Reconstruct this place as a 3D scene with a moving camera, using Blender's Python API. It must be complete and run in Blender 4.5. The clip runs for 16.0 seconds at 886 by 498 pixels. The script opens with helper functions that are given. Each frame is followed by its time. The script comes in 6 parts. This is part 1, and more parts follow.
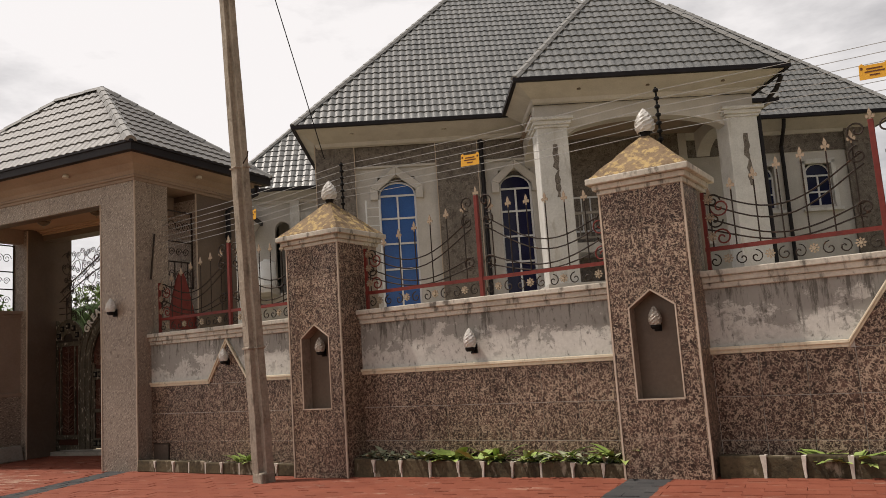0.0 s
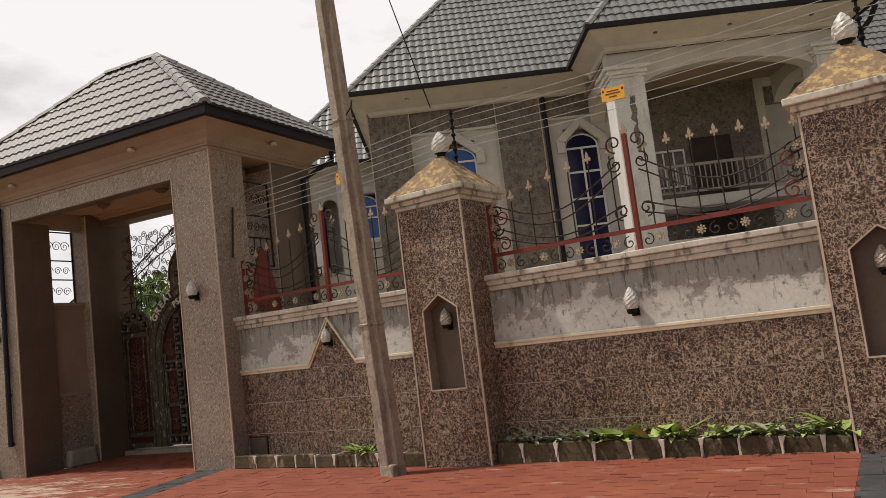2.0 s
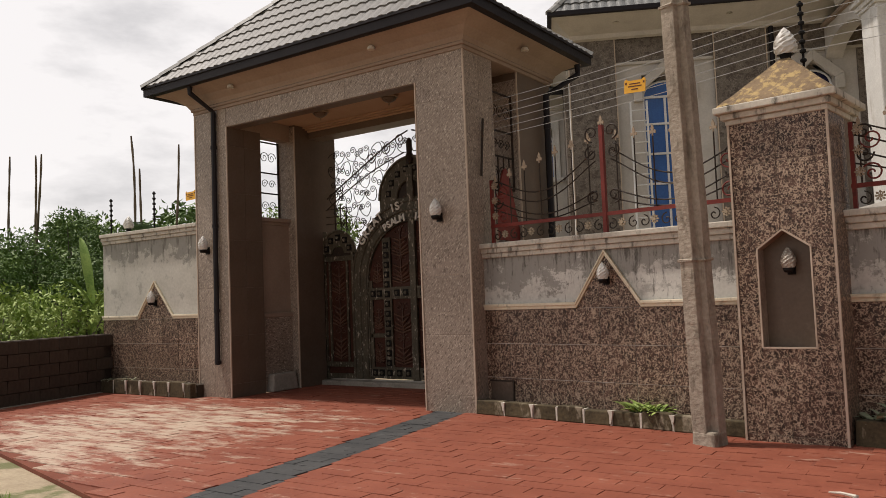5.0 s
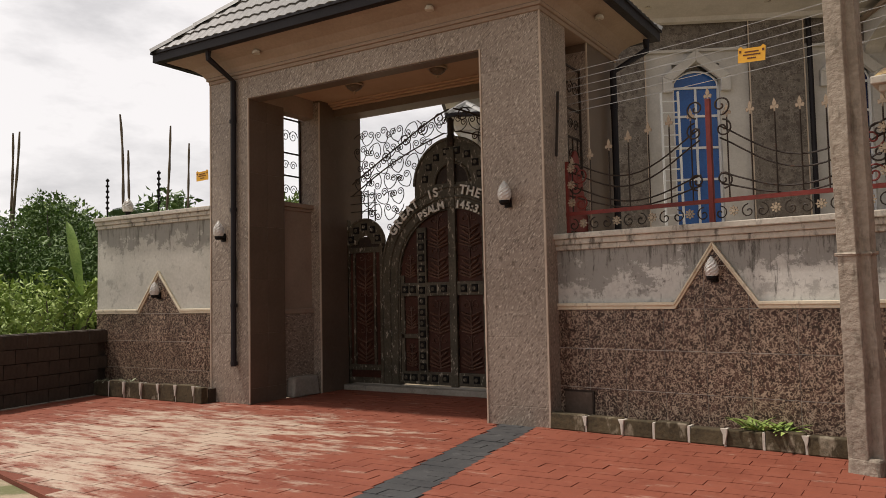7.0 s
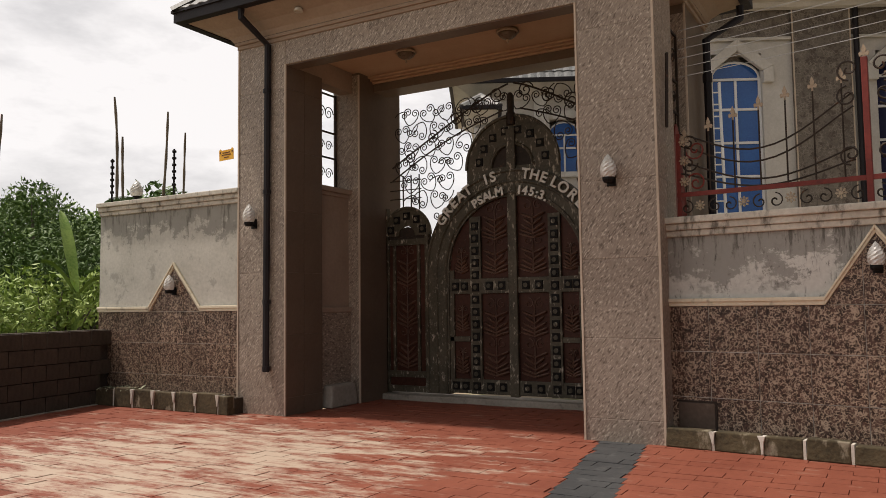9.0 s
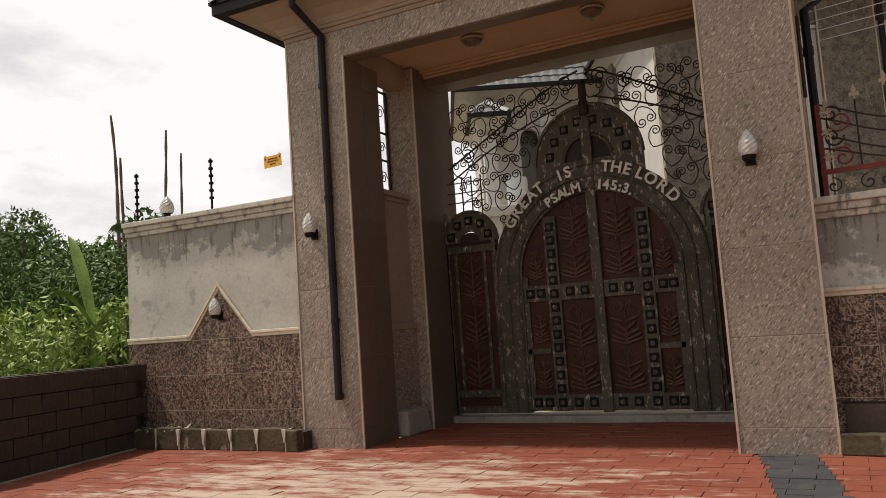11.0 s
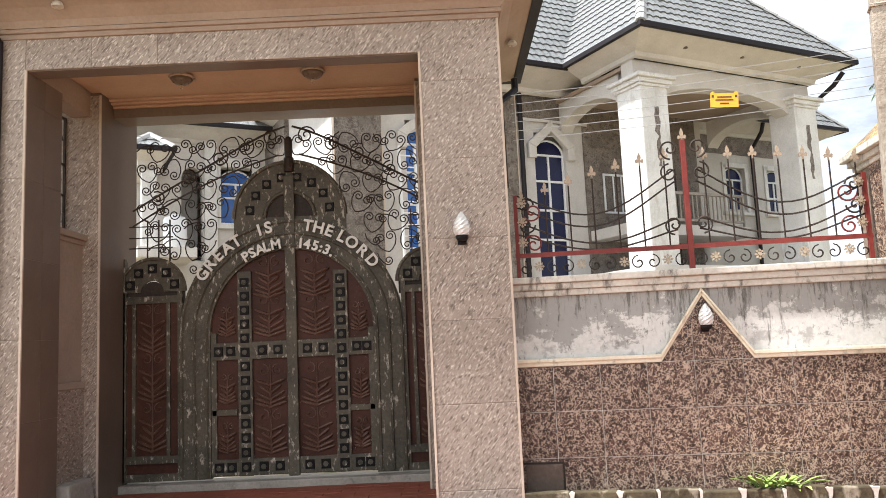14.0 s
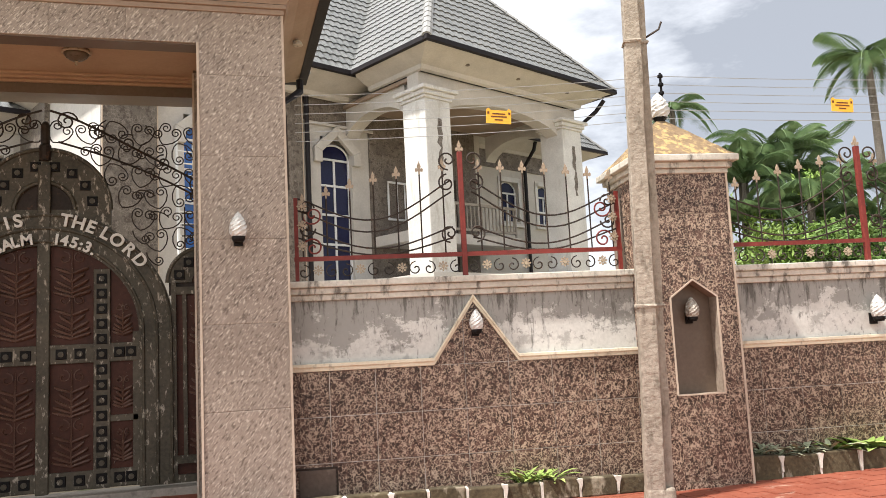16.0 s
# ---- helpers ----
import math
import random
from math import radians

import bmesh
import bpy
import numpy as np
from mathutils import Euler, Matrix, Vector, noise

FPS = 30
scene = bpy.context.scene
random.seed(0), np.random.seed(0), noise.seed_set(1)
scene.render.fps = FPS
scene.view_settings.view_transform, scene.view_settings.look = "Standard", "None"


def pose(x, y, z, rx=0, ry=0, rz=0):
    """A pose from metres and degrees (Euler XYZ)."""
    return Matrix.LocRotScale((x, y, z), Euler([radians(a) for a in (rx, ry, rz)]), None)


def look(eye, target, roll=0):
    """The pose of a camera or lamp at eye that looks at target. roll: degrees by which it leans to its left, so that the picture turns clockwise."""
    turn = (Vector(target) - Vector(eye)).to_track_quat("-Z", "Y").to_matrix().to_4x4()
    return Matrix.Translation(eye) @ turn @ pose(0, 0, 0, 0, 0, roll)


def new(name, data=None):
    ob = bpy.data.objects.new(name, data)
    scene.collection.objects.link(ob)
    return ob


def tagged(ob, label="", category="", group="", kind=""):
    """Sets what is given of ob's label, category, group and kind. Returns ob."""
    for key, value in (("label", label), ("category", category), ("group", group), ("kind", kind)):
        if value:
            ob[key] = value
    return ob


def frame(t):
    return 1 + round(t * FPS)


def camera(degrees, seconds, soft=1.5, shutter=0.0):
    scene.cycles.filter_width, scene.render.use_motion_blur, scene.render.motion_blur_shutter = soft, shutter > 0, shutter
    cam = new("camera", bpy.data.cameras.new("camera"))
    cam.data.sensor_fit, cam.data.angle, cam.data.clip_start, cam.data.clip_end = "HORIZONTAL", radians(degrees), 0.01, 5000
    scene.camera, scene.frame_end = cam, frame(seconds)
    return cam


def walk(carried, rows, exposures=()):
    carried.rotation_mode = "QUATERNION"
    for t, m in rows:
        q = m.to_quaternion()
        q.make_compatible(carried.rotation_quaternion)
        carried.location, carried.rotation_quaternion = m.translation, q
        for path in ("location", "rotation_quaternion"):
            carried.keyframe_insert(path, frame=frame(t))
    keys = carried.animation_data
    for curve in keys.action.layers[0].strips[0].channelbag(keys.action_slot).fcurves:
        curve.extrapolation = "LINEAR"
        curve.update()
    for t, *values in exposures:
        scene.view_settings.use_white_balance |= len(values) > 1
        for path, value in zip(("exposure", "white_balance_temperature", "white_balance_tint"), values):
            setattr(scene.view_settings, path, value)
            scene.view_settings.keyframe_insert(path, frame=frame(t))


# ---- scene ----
cam = camera(59.0, 16.0, soft=0.8)
PATH = [
    (0, (0.499, 0.194, 1.683), (-0.342, 1.988, 1.957), -3.9),
    (0.5, (-0.066, 0.347, 1.735), (-0.937, 2.137, 1.926), -4.4),
    (1, (-0.659, 0.489, 1.703), (-1.604, 2.244, 1.871), -1.4),
    (1.5, (-1.126, 0.641, 1.657), (-1.986, 2.434, 1.873), -3.4),
    (2, (-1.673, 0.844, 1.721), (-2.557, 2.624, 1.946), -6.9),
    (2.5, (-2.202, 0.962, 1.698), (-3.286, 2.634, 1.868), -4.8),
    (3, (-2.745, 0.925, 1.717), (-3.874, 2.571, 1.841), -5.0),
    (3.5, (-3.311, 1.072, 1.709), (-4.506, 2.669, 1.853), -5.3),
    (3.7, (-3.499, 1.123, 1.696), (-4.728, 2.695, 1.83), -4.4),
    (5.8, (-5.544, 1.363, 1.752), (-6.629, 3.04, 1.868), -1.2),
    (6, (-5.732, 1.444, 1.739), (-6.856, 3.095, 1.84), -0.7),
    (6.5, (-6.223, 1.6, 1.703), (-7.426, 3.191, 1.836), 0.4),
    (7, (-6.773, 1.716, 1.718), (-7.832, 3.408, 1.837), -1.2),
    (7.5, (-7.313, 1.91, 1.659), (-8.372, 3.601, 1.8), -1.0),
    (8, (-7.85, 2.053, 1.666), (-9.0, 3.685, 1.784), 0.5),
    (8.2, (-8.049, 2.155, 1.637), (-9.128, 3.834, 1.767), 0.2),
    (10.3, (-10.027, 2.598, 1.522), (-10.949, 4.365, 1.688), -2.3),
    (10.5, (-10.225, 2.657, 1.516), (-11.153, 4.411, 1.765), -4.0),
    (11, (-10.812, 2.589, 1.478), (-11.715, 4.363, 1.671), -3.9),
    (11.5, (-11.262, 2.555, 1.491), (-12.091, 4.368, 1.658), -3.4),
    (11.9, (-11.562, 2.615, 1.433), (-12.291, 4.458, 1.7), -4.5),
    (12, (-11.636, 2.664, 1.424), (-12.309, 4.52, 1.746), -4.9),
    (12.5, (-11.787, 2.738, 1.417), (-12.29, 4.638, 1.788), -3.0),
    (13, (-11.856, 2.573, 1.605), (-12.204, 4.522, 1.892), -3.1),
    (13.5, (-11.82, 2.489, 1.769), (-12.005, 4.467, 2.001), -2.8),
    (14, (-11.732, 2.476, 1.769), (-11.737, 4.46, 2.017), -2.6),
    (14.5, (-11.712, 2.498, 1.77), (-11.545, 4.474, 2.03), -2.5),
    (15, (-11.689, 2.499, 1.778), (-11.428, 4.465, 2.037), -3.2),
    (15.5, (-11.67, 2.494, 1.765), (-11.289, 4.442, 2.017), -3.2),
    (16, (-11.663, 2.495, 1.758), (-11.13, 4.408, 1.993), -2.9),
]
walk(cam, [(t, look(eye, target, roll)) for t, eye, target, roll in PATH],
     exposures=[(0.0, -0.05, 6760, 14), (8.0, -0.05, 6720, 14), (10.5, 0.06, 6760, 13), (11.5, 0.02, 6600, 13), (12.2, 0.08, 6480, 12), (13.0, 0.68, 6500, 12), (14.0, 1.5, 5980, 10), (15.0, 1.3, 6120, 10), (16.0, 1.2, 6300, 11)])
# ---------------------------------------------------------------- world and light
world = bpy.data.worlds.new("sky_world")
scene.world = world
world.use_nodes = True
wn, wl = world.node_tree.nodes, world.node_tree.links
wn.clear()
w_out = wn.new("ShaderNodeOutputWorld")
w_bg = wn.new("ShaderNodeBackground")
w_sky = wn.new("ShaderNodeTexSky")
w_sky.sky_type = "NISHITA"
w_sky.sun_disc = False
w_sky.sun_elevation = radians(64)
w_sky.sun_rotation = radians(252)
w_map = wn.new("ShaderNodeMapping")
w_map.inputs["Scale"].default_value = (1.6, 1.6, 4.2)
w_tc = wn.new("ShaderNodeTexCoord")
w_noise = wn.new("ShaderNodeTexNoise")
w_noise.inputs["Scale"].default_value = 1.5
w_noise.inputs["Detail"].default_value = 7.0
w_noise.inputs["Roughness"].default_value = 0.6
w_ramp = wn.new("ShaderNodeValToRGB")
w_ramp.color_ramp.elements[0].position = 0.30
w_ramp.color_ramp.elements[0].color = (3.05, 3.17, 3.38, 1)
w_ramp.color_ramp.elements[1].position = 0.66
w_ramp.color_ramp.elements[1].color = (12.6, 12.6, 12.5, 1)
w_mix = wn.new("ShaderNodeMix")
w_mix.data_type = "RGBA"
w_mix.inputs["Factor"].default_value = 0.9
wl.new(w_tc.outputs["Generated"], w_map.inputs["Vector"])
wl.new(w_map.outputs["Vector"], w_noise.inputs["Vector"])
w_sep = wn.new("ShaderNodeSeparateXYZ")
wl.new(w_tc.outputs["Generated"], w_sep.inputs[0])
w_bank = wn.new("ShaderNodeMath")
w_bank.operation = "MULTIPLY_ADD"
wl.new(w_sep.outputs["X"], w_bank.inputs[0])
w_bank.inputs[1].default_value = -0.26
wl.new(w_noise.outputs["Fac"], w_bank.inputs[2])
wl.new(w_bank.outputs[0], w_ramp.inputs["Fac"])
wl.new(w_sky.outputs["Color"], w_mix.inputs["A"])
wl.new(w_ramp.outputs["Color"], w_mix.inputs["B"])
wl.new(w_mix.outputs["Result"], w_bg.inputs["Color"])
wl.new(w_bg.outputs["Background"], w_out.inputs["Surface"])
w_bg.inputs["Strength"].default_value = 0.082

sun_data = bpy.data.lights.new("sun", "SUN")
sun_data.energy = 3.6
sun_data.angle = radians(2.5)
sun_data.color = (1.0, 0.95, 0.87)
sun = new("sun", sun_data)
sun.matrix_world = look((-18.5, -6.0, 40), (0, 0, 0))


# ---------------------------------------------------------------- mesh helpers
class Geo:
    """Collects vertices and faces of one mesh."""

    def __init__(self):
        self.v, self.f = [], []

    def add(self, verts, faces):
        n = len(self.v)
        self.v += [tuple(p) for p in verts]
        self.f += [tuple(i + n for i in face) for face in faces]
        return self

    def box(self, x0, x1, y0, y1, z0, z1):
        return self.add([(x0, y0, z0), (x1, y0, z0), (x1, y1, z0), (x0, y1, z0), (x0, y0, z1), (x1, y0, z1), (x1, y1, z1), (x0, y1, z1)],
                        [(0, 3, 2, 1), (4, 5, 6, 7), (0, 1, 5, 4), (1, 2, 6, 5), (2, 3, 7, 6), (3, 0, 4, 7)])

    def frustum(self, lo, hi):
        """lo and hi: (x0, x1, y0, y1, z)."""
        q = []
        for x0, x1, y0, y1, z in (lo, hi):
            q += [(x0, y0, z), (x1, y0, z), (x1, y1, z), (x0, y1, z)]
        return self.add(q, [(0, 3, 2, 1), (4, 5, 6, 7), (0, 1, 5, 4), (1, 2, 6, 5), (2, 3, 7, 6), (3, 0, 4, 7)])

    def prism_y(self, poly, y0, y1):
        """poly: (x, z) points counter-clockwise seen from -y."""
        n = len(poly)
        q = [(x, y0, z) for x, z in poly] + [(x, y1, z) for x, z in poly]
        return self.add(q, [tuple(range(n)), tuple(range(2 * n - 1, n - 1, -1))] + [(i + n, (i + 1) % n + n, (i + 1) % n, i) for i in range(n)])

    def prism_z(self, poly, z0, z1):
        n = len(poly)
        q = [(x, y, z0) for x, y in poly] + [(x, y, z1) for x, y in poly]
        return self.add(q, [tuple(range(n - 1, -1, -1)), tuple(range(n, 2 * n))] + [(i, (i + 1) % n, (i + 1) % n + n, i + n) for i in range(n)])

    def tube(self, pts, r, n=5, closed=False):
        """A rod along points; r is a radius or one for each point."""
        pts = [Vector(p) for p in pts]
        m = len(pts)
        rs = r if isinstance(r, (list, tuple)) else [r] * m
        ring, last = [], None
        for i, p in enumerate(pts):
            d = pts[(i + 1) % m] - pts[i - 1] if closed else pts[min(i + 1, m - 1)] - pts[max(i - 1, 0)]
            d = d.normalized() if d.length > 1e-9 else Vector((0, 0, 1))
            if last is None:
                last = d.orthogonal().normalized()
            side = (last - d * last.dot(d))
            side = side.normalized() if side.length > 1e-6 else d.orthogonal().normalized()
            last = side
            up = d.cross(side)
            for k in range(n):
                t = 2 * math.pi * k / n
                ring.append(p + side * math.cos(t) * rs[i] + up * math.sin(t) * rs[i])
        faces = []
        for i in range(m if closed else m - 1):
            j = (i + 1) % m
            faces += [(i * n + k, i * n + (k + 1) % n, j * n + (k + 1) % n, j * n + k) for k in range(n)]
        if not closed:
            faces += [tuple(range(n - 1, -1, -1)), tuple(range((m - 1) * n, m * n))]
        return self.add(ring, faces)

    def lathe(self, prof, n=12, at=(0, 0, 0)):
        """prof: (radius, z) from the bottom up."""
        q = [(at[0] + r * math.cos(2 * math.pi * k / n), at[1] + r * math.sin(2 * math.pi * k / n), at[2] + z) for r, z in prof for k in range(n)]
        f = [(i * n + k, i * n + (k + 1) % n, (i + 1) * n + (k + 1) % n, (i + 1) * n + k) for i in range(len(prof) - 1) for k in range(n)]
        f += [tuple(range(n - 1, -1, -1)), tuple(range((len(prof) - 1) * n, len(prof) * n))]
        return self.add(q, f)

    def weld(self):
        """Join points that lie in one place."""
        seen, idx, out = {}, [], []
        for p in self.v:
            k = tuple(round(q, 4) for q in p)
            if k not in seen:
                seen[k] = len(out)
                out.append(p)
            idx.append(seen[k])
        self.v, self.f = out, [tuple(idx[i] for i in face) for face in self.f]
        return self

    def mesh(self, name, material=None, smooth=False):
        me = bpy.data.meshes.new(name)
        me.from_pydata(self.v, [], self.f)
        if material:
            me.materials.append(material)
        if smooth:
            me.shade_smooth()
        me.update()
        return me


def part(name, geo, material, parent=None, label="", bevel=0.0, smooth=False):
    """One mesh object under a thing or a part."""
    ob = new(name, geo.mesh(name, material, smooth) if isinstance(geo, Geo) else geo)
    if parent:
        ob.parent = parent
    if label:
        ob["label"] = label
    if bevel:
        mod = ob.modifiers.new("edge", "BEVEL")
        mod.width, mod.segments, mod.limit_method = bevel, 2, "ANGLE"
    return ob


def thing(name, at=(0, 0, 0), label="", category="", group="", kind=""):
    ob = new(name)
    ob.location = at
    ob.empty_display_size = 0.2
    return tagged(ob, label, category, group, kind)


def clip(poly, nx, nz, d):
    """The part of a convex (x, z) polygon where nx * x + nz * z <= d."""
    out = []
    for i, p in enumerate(poly):
        q = poly[(i + 1) % len(poly)]
        a, b = nx * p[0] + nz * p[1] - d, nx * q[0] + nz * q[1] - d
        if a <= 0:
            out.append(p)
        if (a < 0 < b) or (b < 0 < a):
            s = a / (a - b)
            out.append((p[0] + (q[0] - p[0]) * s, p[1] + (q[1] - p[1]) * s))
    return out


def clip_to(poly, region):
    """Clip to a convex region given counter-clockwise."""
    for i, p in enumerate(region):
        q = region[(i + 1) % len(region)]
        nx, nz = q[1] - p[1], p[0] - q[0]
        poly = clip(poly, nx, nz, nx * p[0] + nz * p[1])
        if len(poly) < 3:
            return []
    return poly


def area(poly):
    return 0.5 * abs(sum(p[0] * q[1] - q[0] * p[1] for p, q in zip(poly, poly[1:] + poly[:1])))


# ---------------------------------------------------------------- materials
def ramp_node(nt, stops):
    r = nt.nodes.new("ShaderNodeValToRGB")
    while len(r.color_ramp.elements) < len(stops):
        r.color_ramp.elements.new(0.5)
    for e, (p, c) in zip(r.color_ramp.elements, stops):
        e.position, e.color = p, (*c, 1) if len(c) == 3 else c
    return r


def noise_node(nt, vec, scale, detail=4.0, rough=0.55, stretch=None):
    if stretch:
        mp = nt.nodes.new("ShaderNodeMapping")
        mp.inputs["Scale"].default_value = stretch
        nt.links.new(vec, mp.inputs["Vector"])
        vec = mp.outputs["Vector"]
    n = nt.nodes.new("ShaderNodeTexNoise")
    n.inputs["Scale"].default_value, n.inputs["Detail"].default_value, n.inputs["Roughness"].default_value = scale, detail, rough
    nt.links.new(vec, n.inputs["Vector"])
    return n.outputs["Fac"]


def mix_node(nt, fac, a, b, kind="MIX"):
    m = nt.nodes.new("ShaderNodeMix")
    m.data_type, m.blend_type = "RGBA", kind
    for key, v in (("Factor", fac), ("A", a), ("B", b)):
        s = m.inputs[key] if key == "Factor" else [i for i in m.inputs if i.name == key and i.type == "RGBA"][0]
        if isinstance(v, (int, float)):
            s.default_value = v
        elif isinstance(v, tuple):
            s.default_value = (*v, 1)
        else:
            nt.links.new(v, s)
    return [o for o in m.outputs if o.type == "RGBA"][0]


def surface(name, base, spec=0.3, rough=0.7, metal=0.0, random_shift=False, random_tone=0.0, bump=(0.3, 30, 0.01), build=None, world_space=False):
    """A node material. base: two colours mixed by a broad and a fine noise. build(nt, vec, colour) may add layers and returns the colour."""
    m = bpy.data.materials.new(name)
    m.use_nodes = True
    nt = m.node_tree
    bsdf = nt.nodes["Principled BSDF"]
    if world_space:
        g = nt.nodes.new("ShaderNodeNewGeometry")
        vec = g.outputs["Position"]
    else:
        t = nt.nodes.new("ShaderNodeTexCoord")
        vec = t.outputs["Object"]
    info = nt.nodes.new("ShaderNodeObjectInfo")
    if random_shift:
        mul = nt.nodes.new("ShaderNodeVectorMath")
        mul.operation = "MULTIPLY_ADD"
        nt.links.new(info.outputs["Random"], mul.inputs[0])
        mul.inputs[1].default_value = (37.0, 11.0, 23.0)
        nt.links.new(vec, mul.inputs[2])
        vec = mul.outputs[0]
    broad = noise_node(nt, vec, 1.7, 3.0)
    fine = noise_node(nt, vec, 23.0, 5.0)
    add = nt.nodes.new("ShaderNodeMath")
    add.operation = "MULTIPLY_ADD"
    nt.links.new(broad, add.inputs[0])
    add.inputs[1].default_value = 0.55
    half = nt.nodes.new("ShaderNodeMath")
    half.operation = "MULTIPLY"
    nt.links.new(fine, half.inputs[0])
    half.inputs[1].default_value = 0.45
    nt.links.new(half.outputs[0], add.inputs[2])
    r = ramp_node(nt, [(0.36, base[0]), (0.64, base[1])])
    nt.links.new(add.outputs[0], r.inputs["Fac"])
    colour = r.outputs["Color"]
    if build:
        colour = build(nt, vec, colour)
    if random_tone:
        hsv = nt.nodes.new("ShaderNodeHueSaturation")
        mr = nt.nodes.new("ShaderNodeMapRange")
        mr.inputs["To Min"].default_value, mr.inputs["To Max"].default_value = 1 - random_tone, 1 + random_tone
        nt.links.new(info.outputs["Random"], mr.inputs["Value"])
        nt.links.new(mr.outputs["Result"], hsv.inputs["Value"])
        nt.links.new(colour, hsv.inputs["Color"])
        colour = hsv.outputs["Color"]
    nt.links.new(colour, bsdf.inputs["Base Color"])
    bsdf.inputs["Metallic"].default_value = metal
    bsdf.inputs["Specular IOR Level"].default_value = spec
    rr = nt.nodes.new("ShaderNodeMapRange")
    rr.inputs["To Min"].default_value, rr.inputs["To Max"].default_value = max(rough - 0.12, 0.03), min(rough + 0.12, 1)
    nt.links.new(fine, rr.inputs["Value"])
    nt.links.new(rr.outputs["Result"], bsdf.inputs["Roughness"])
    if bump:
        b = nt.nodes.new("ShaderNodeBump")
        b.inputs["Strength"].default_value, b.inputs["Distance"].default_value = bump[0], bump[2]
        nt.links.new(noise_node(nt, vec, bump[1], 5.0), b.inputs["Height"])
        nt.links.new(b.outputs["Normal"], bsdf.inputs["Normal"])
    return m


def flecks(light, mid, scale=16.0, amount=0.5):
    """Branching pale veins and chips over a dark tile."""
    def build(nt, vec, colour):
        warp = noise_node(nt, vec, scale * 0.8, 4.0, 0.7)
        r1 = ramp_node(nt, [(0.50, (0, 0, 0)), (0.60, (1, 1, 1))])
        nt.links.new(warp, r1.inputs["Fac"])
        colour = mix_node(nt, r1.outputs["Color"], colour, mid)
        v = nt.nodes.new("ShaderNodeTexVoronoi")
        v.feature = "DISTANCE_TO_EDGE"
        v.inputs["Scale"].default_value = scale * 1.5
        add = nt.nodes.new("ShaderNodeVectorMath")
        add.operation = "MULTIPLY_ADD"
        nt.links.new(warp, add.inputs[0])
        add.inputs[1].default_value = (0.06, 0.06, 0.06)
        nt.links.new(vec, add.inputs[2])
        nt.links.new(add.outputs[0], v.inputs["Vector"])
        r2 = ramp_node(nt, [(0.04, (1, 1, 1)), (0.13, (0, 0, 0))])
        nt.links.new(v.outputs["Distance"], r2.inputs["Fac"])
        gate = noise_node(nt, vec, scale * 0.42, 4.0, 0.7, (1.0, 1.0, 1.0))
        r3 = ramp_node(nt, [(0.47, (0, 0, 0)), (0.55, (amount, amount, amount))])
        nt.links.new(gate, r3.inputs["Fac"])
        both = mix_node(nt, 1.0, r2.outputs["Color"], r3.outputs["Color"], "MULTIPLY")
        return mix_node(nt, both, colour, light)
    return build


def squiggles(light, mid, scale=24.0, amount=0.85):
    """Curled pale worm-like flecks on a mottled dark glazed tile."""
    def build(nt, vec, colour):
        cloud = noise_node(nt, vec, scale * 1.3, 3.0, 0.6)
        rc = ramp_node(nt, [(0.42, (0, 0, 0)), (0.58, (1, 1, 1))])
        nt.links.new(cloud, rc.inputs["Fac"])
        colour = mix_node(nt, rc.outputs["Color"], colour, mid)
        for k, (sc, width) in enumerate(((1.0, 0.017), (1.5, 0.022), (2.3, 0.026))):
            line = noise_node(nt, vec, scale * sc, 1.6, 0.5, (1.0, 1.0 + 0.1 * k, 1.0))
            r = ramp_node(nt, [(0.5 - 2 * width, (0, 0, 0)), (0.5 - width * 0.6, (1, 1, 1)), (0.5 + width * 0.6, (1, 1, 1)), (0.5 + 2 * width, (0, 0, 0))])
            nt.links.new(line, r.inputs["Fac"])
            where = noise_node(nt, vec, scale * 0.9 * sc, 2.0, 0.6, (1.13, 1.0, 0.93))
            rw = ramp_node(nt, [(0.43, (0, 0, 0)), (0.54, (amount, amount, amount))])
            nt.links.new(where, rw.inputs["Fac"])
            both = mix_node(nt, 1.0, r.outputs["Color"], rw.outputs["Color"], "MULTIPLY")
            colour = mix_node(nt, both, colour, light)
        return colour
    return build


def hammered(light, dark, scale=20.0):
    """Short slanting chisel strokes, light and dark, as on a flamed stone tile."""
    def build(nt, vec, colour):
        turn = nt.nodes.new("ShaderNodeMapping")
        turn.inputs["Rotation"].default_value = (0, radians(52), 0)
        nt.links.new(vec, turn.inputs["Vector"])
        for k, (tone, sc, lo, hi, amount) in enumerate(((dark, 1.0, 0.53, 0.63, 0.75), (light, 1.3, 0.55, 0.66, 0.8))):
            n = noise_node(nt, turn.outputs["Vector"], scale * sc, 3.0, 0.6, (1.0, 1.0, 3.6))
            r = ramp_node(nt, [(lo, (0, 0, 0)), (hi, (amount, amount, amount))])
            nt.links.new(n, r.inputs["Fac"])
            colour = mix_node(nt, r.outputs["Color"], colour, tone)
        return colour
    return build


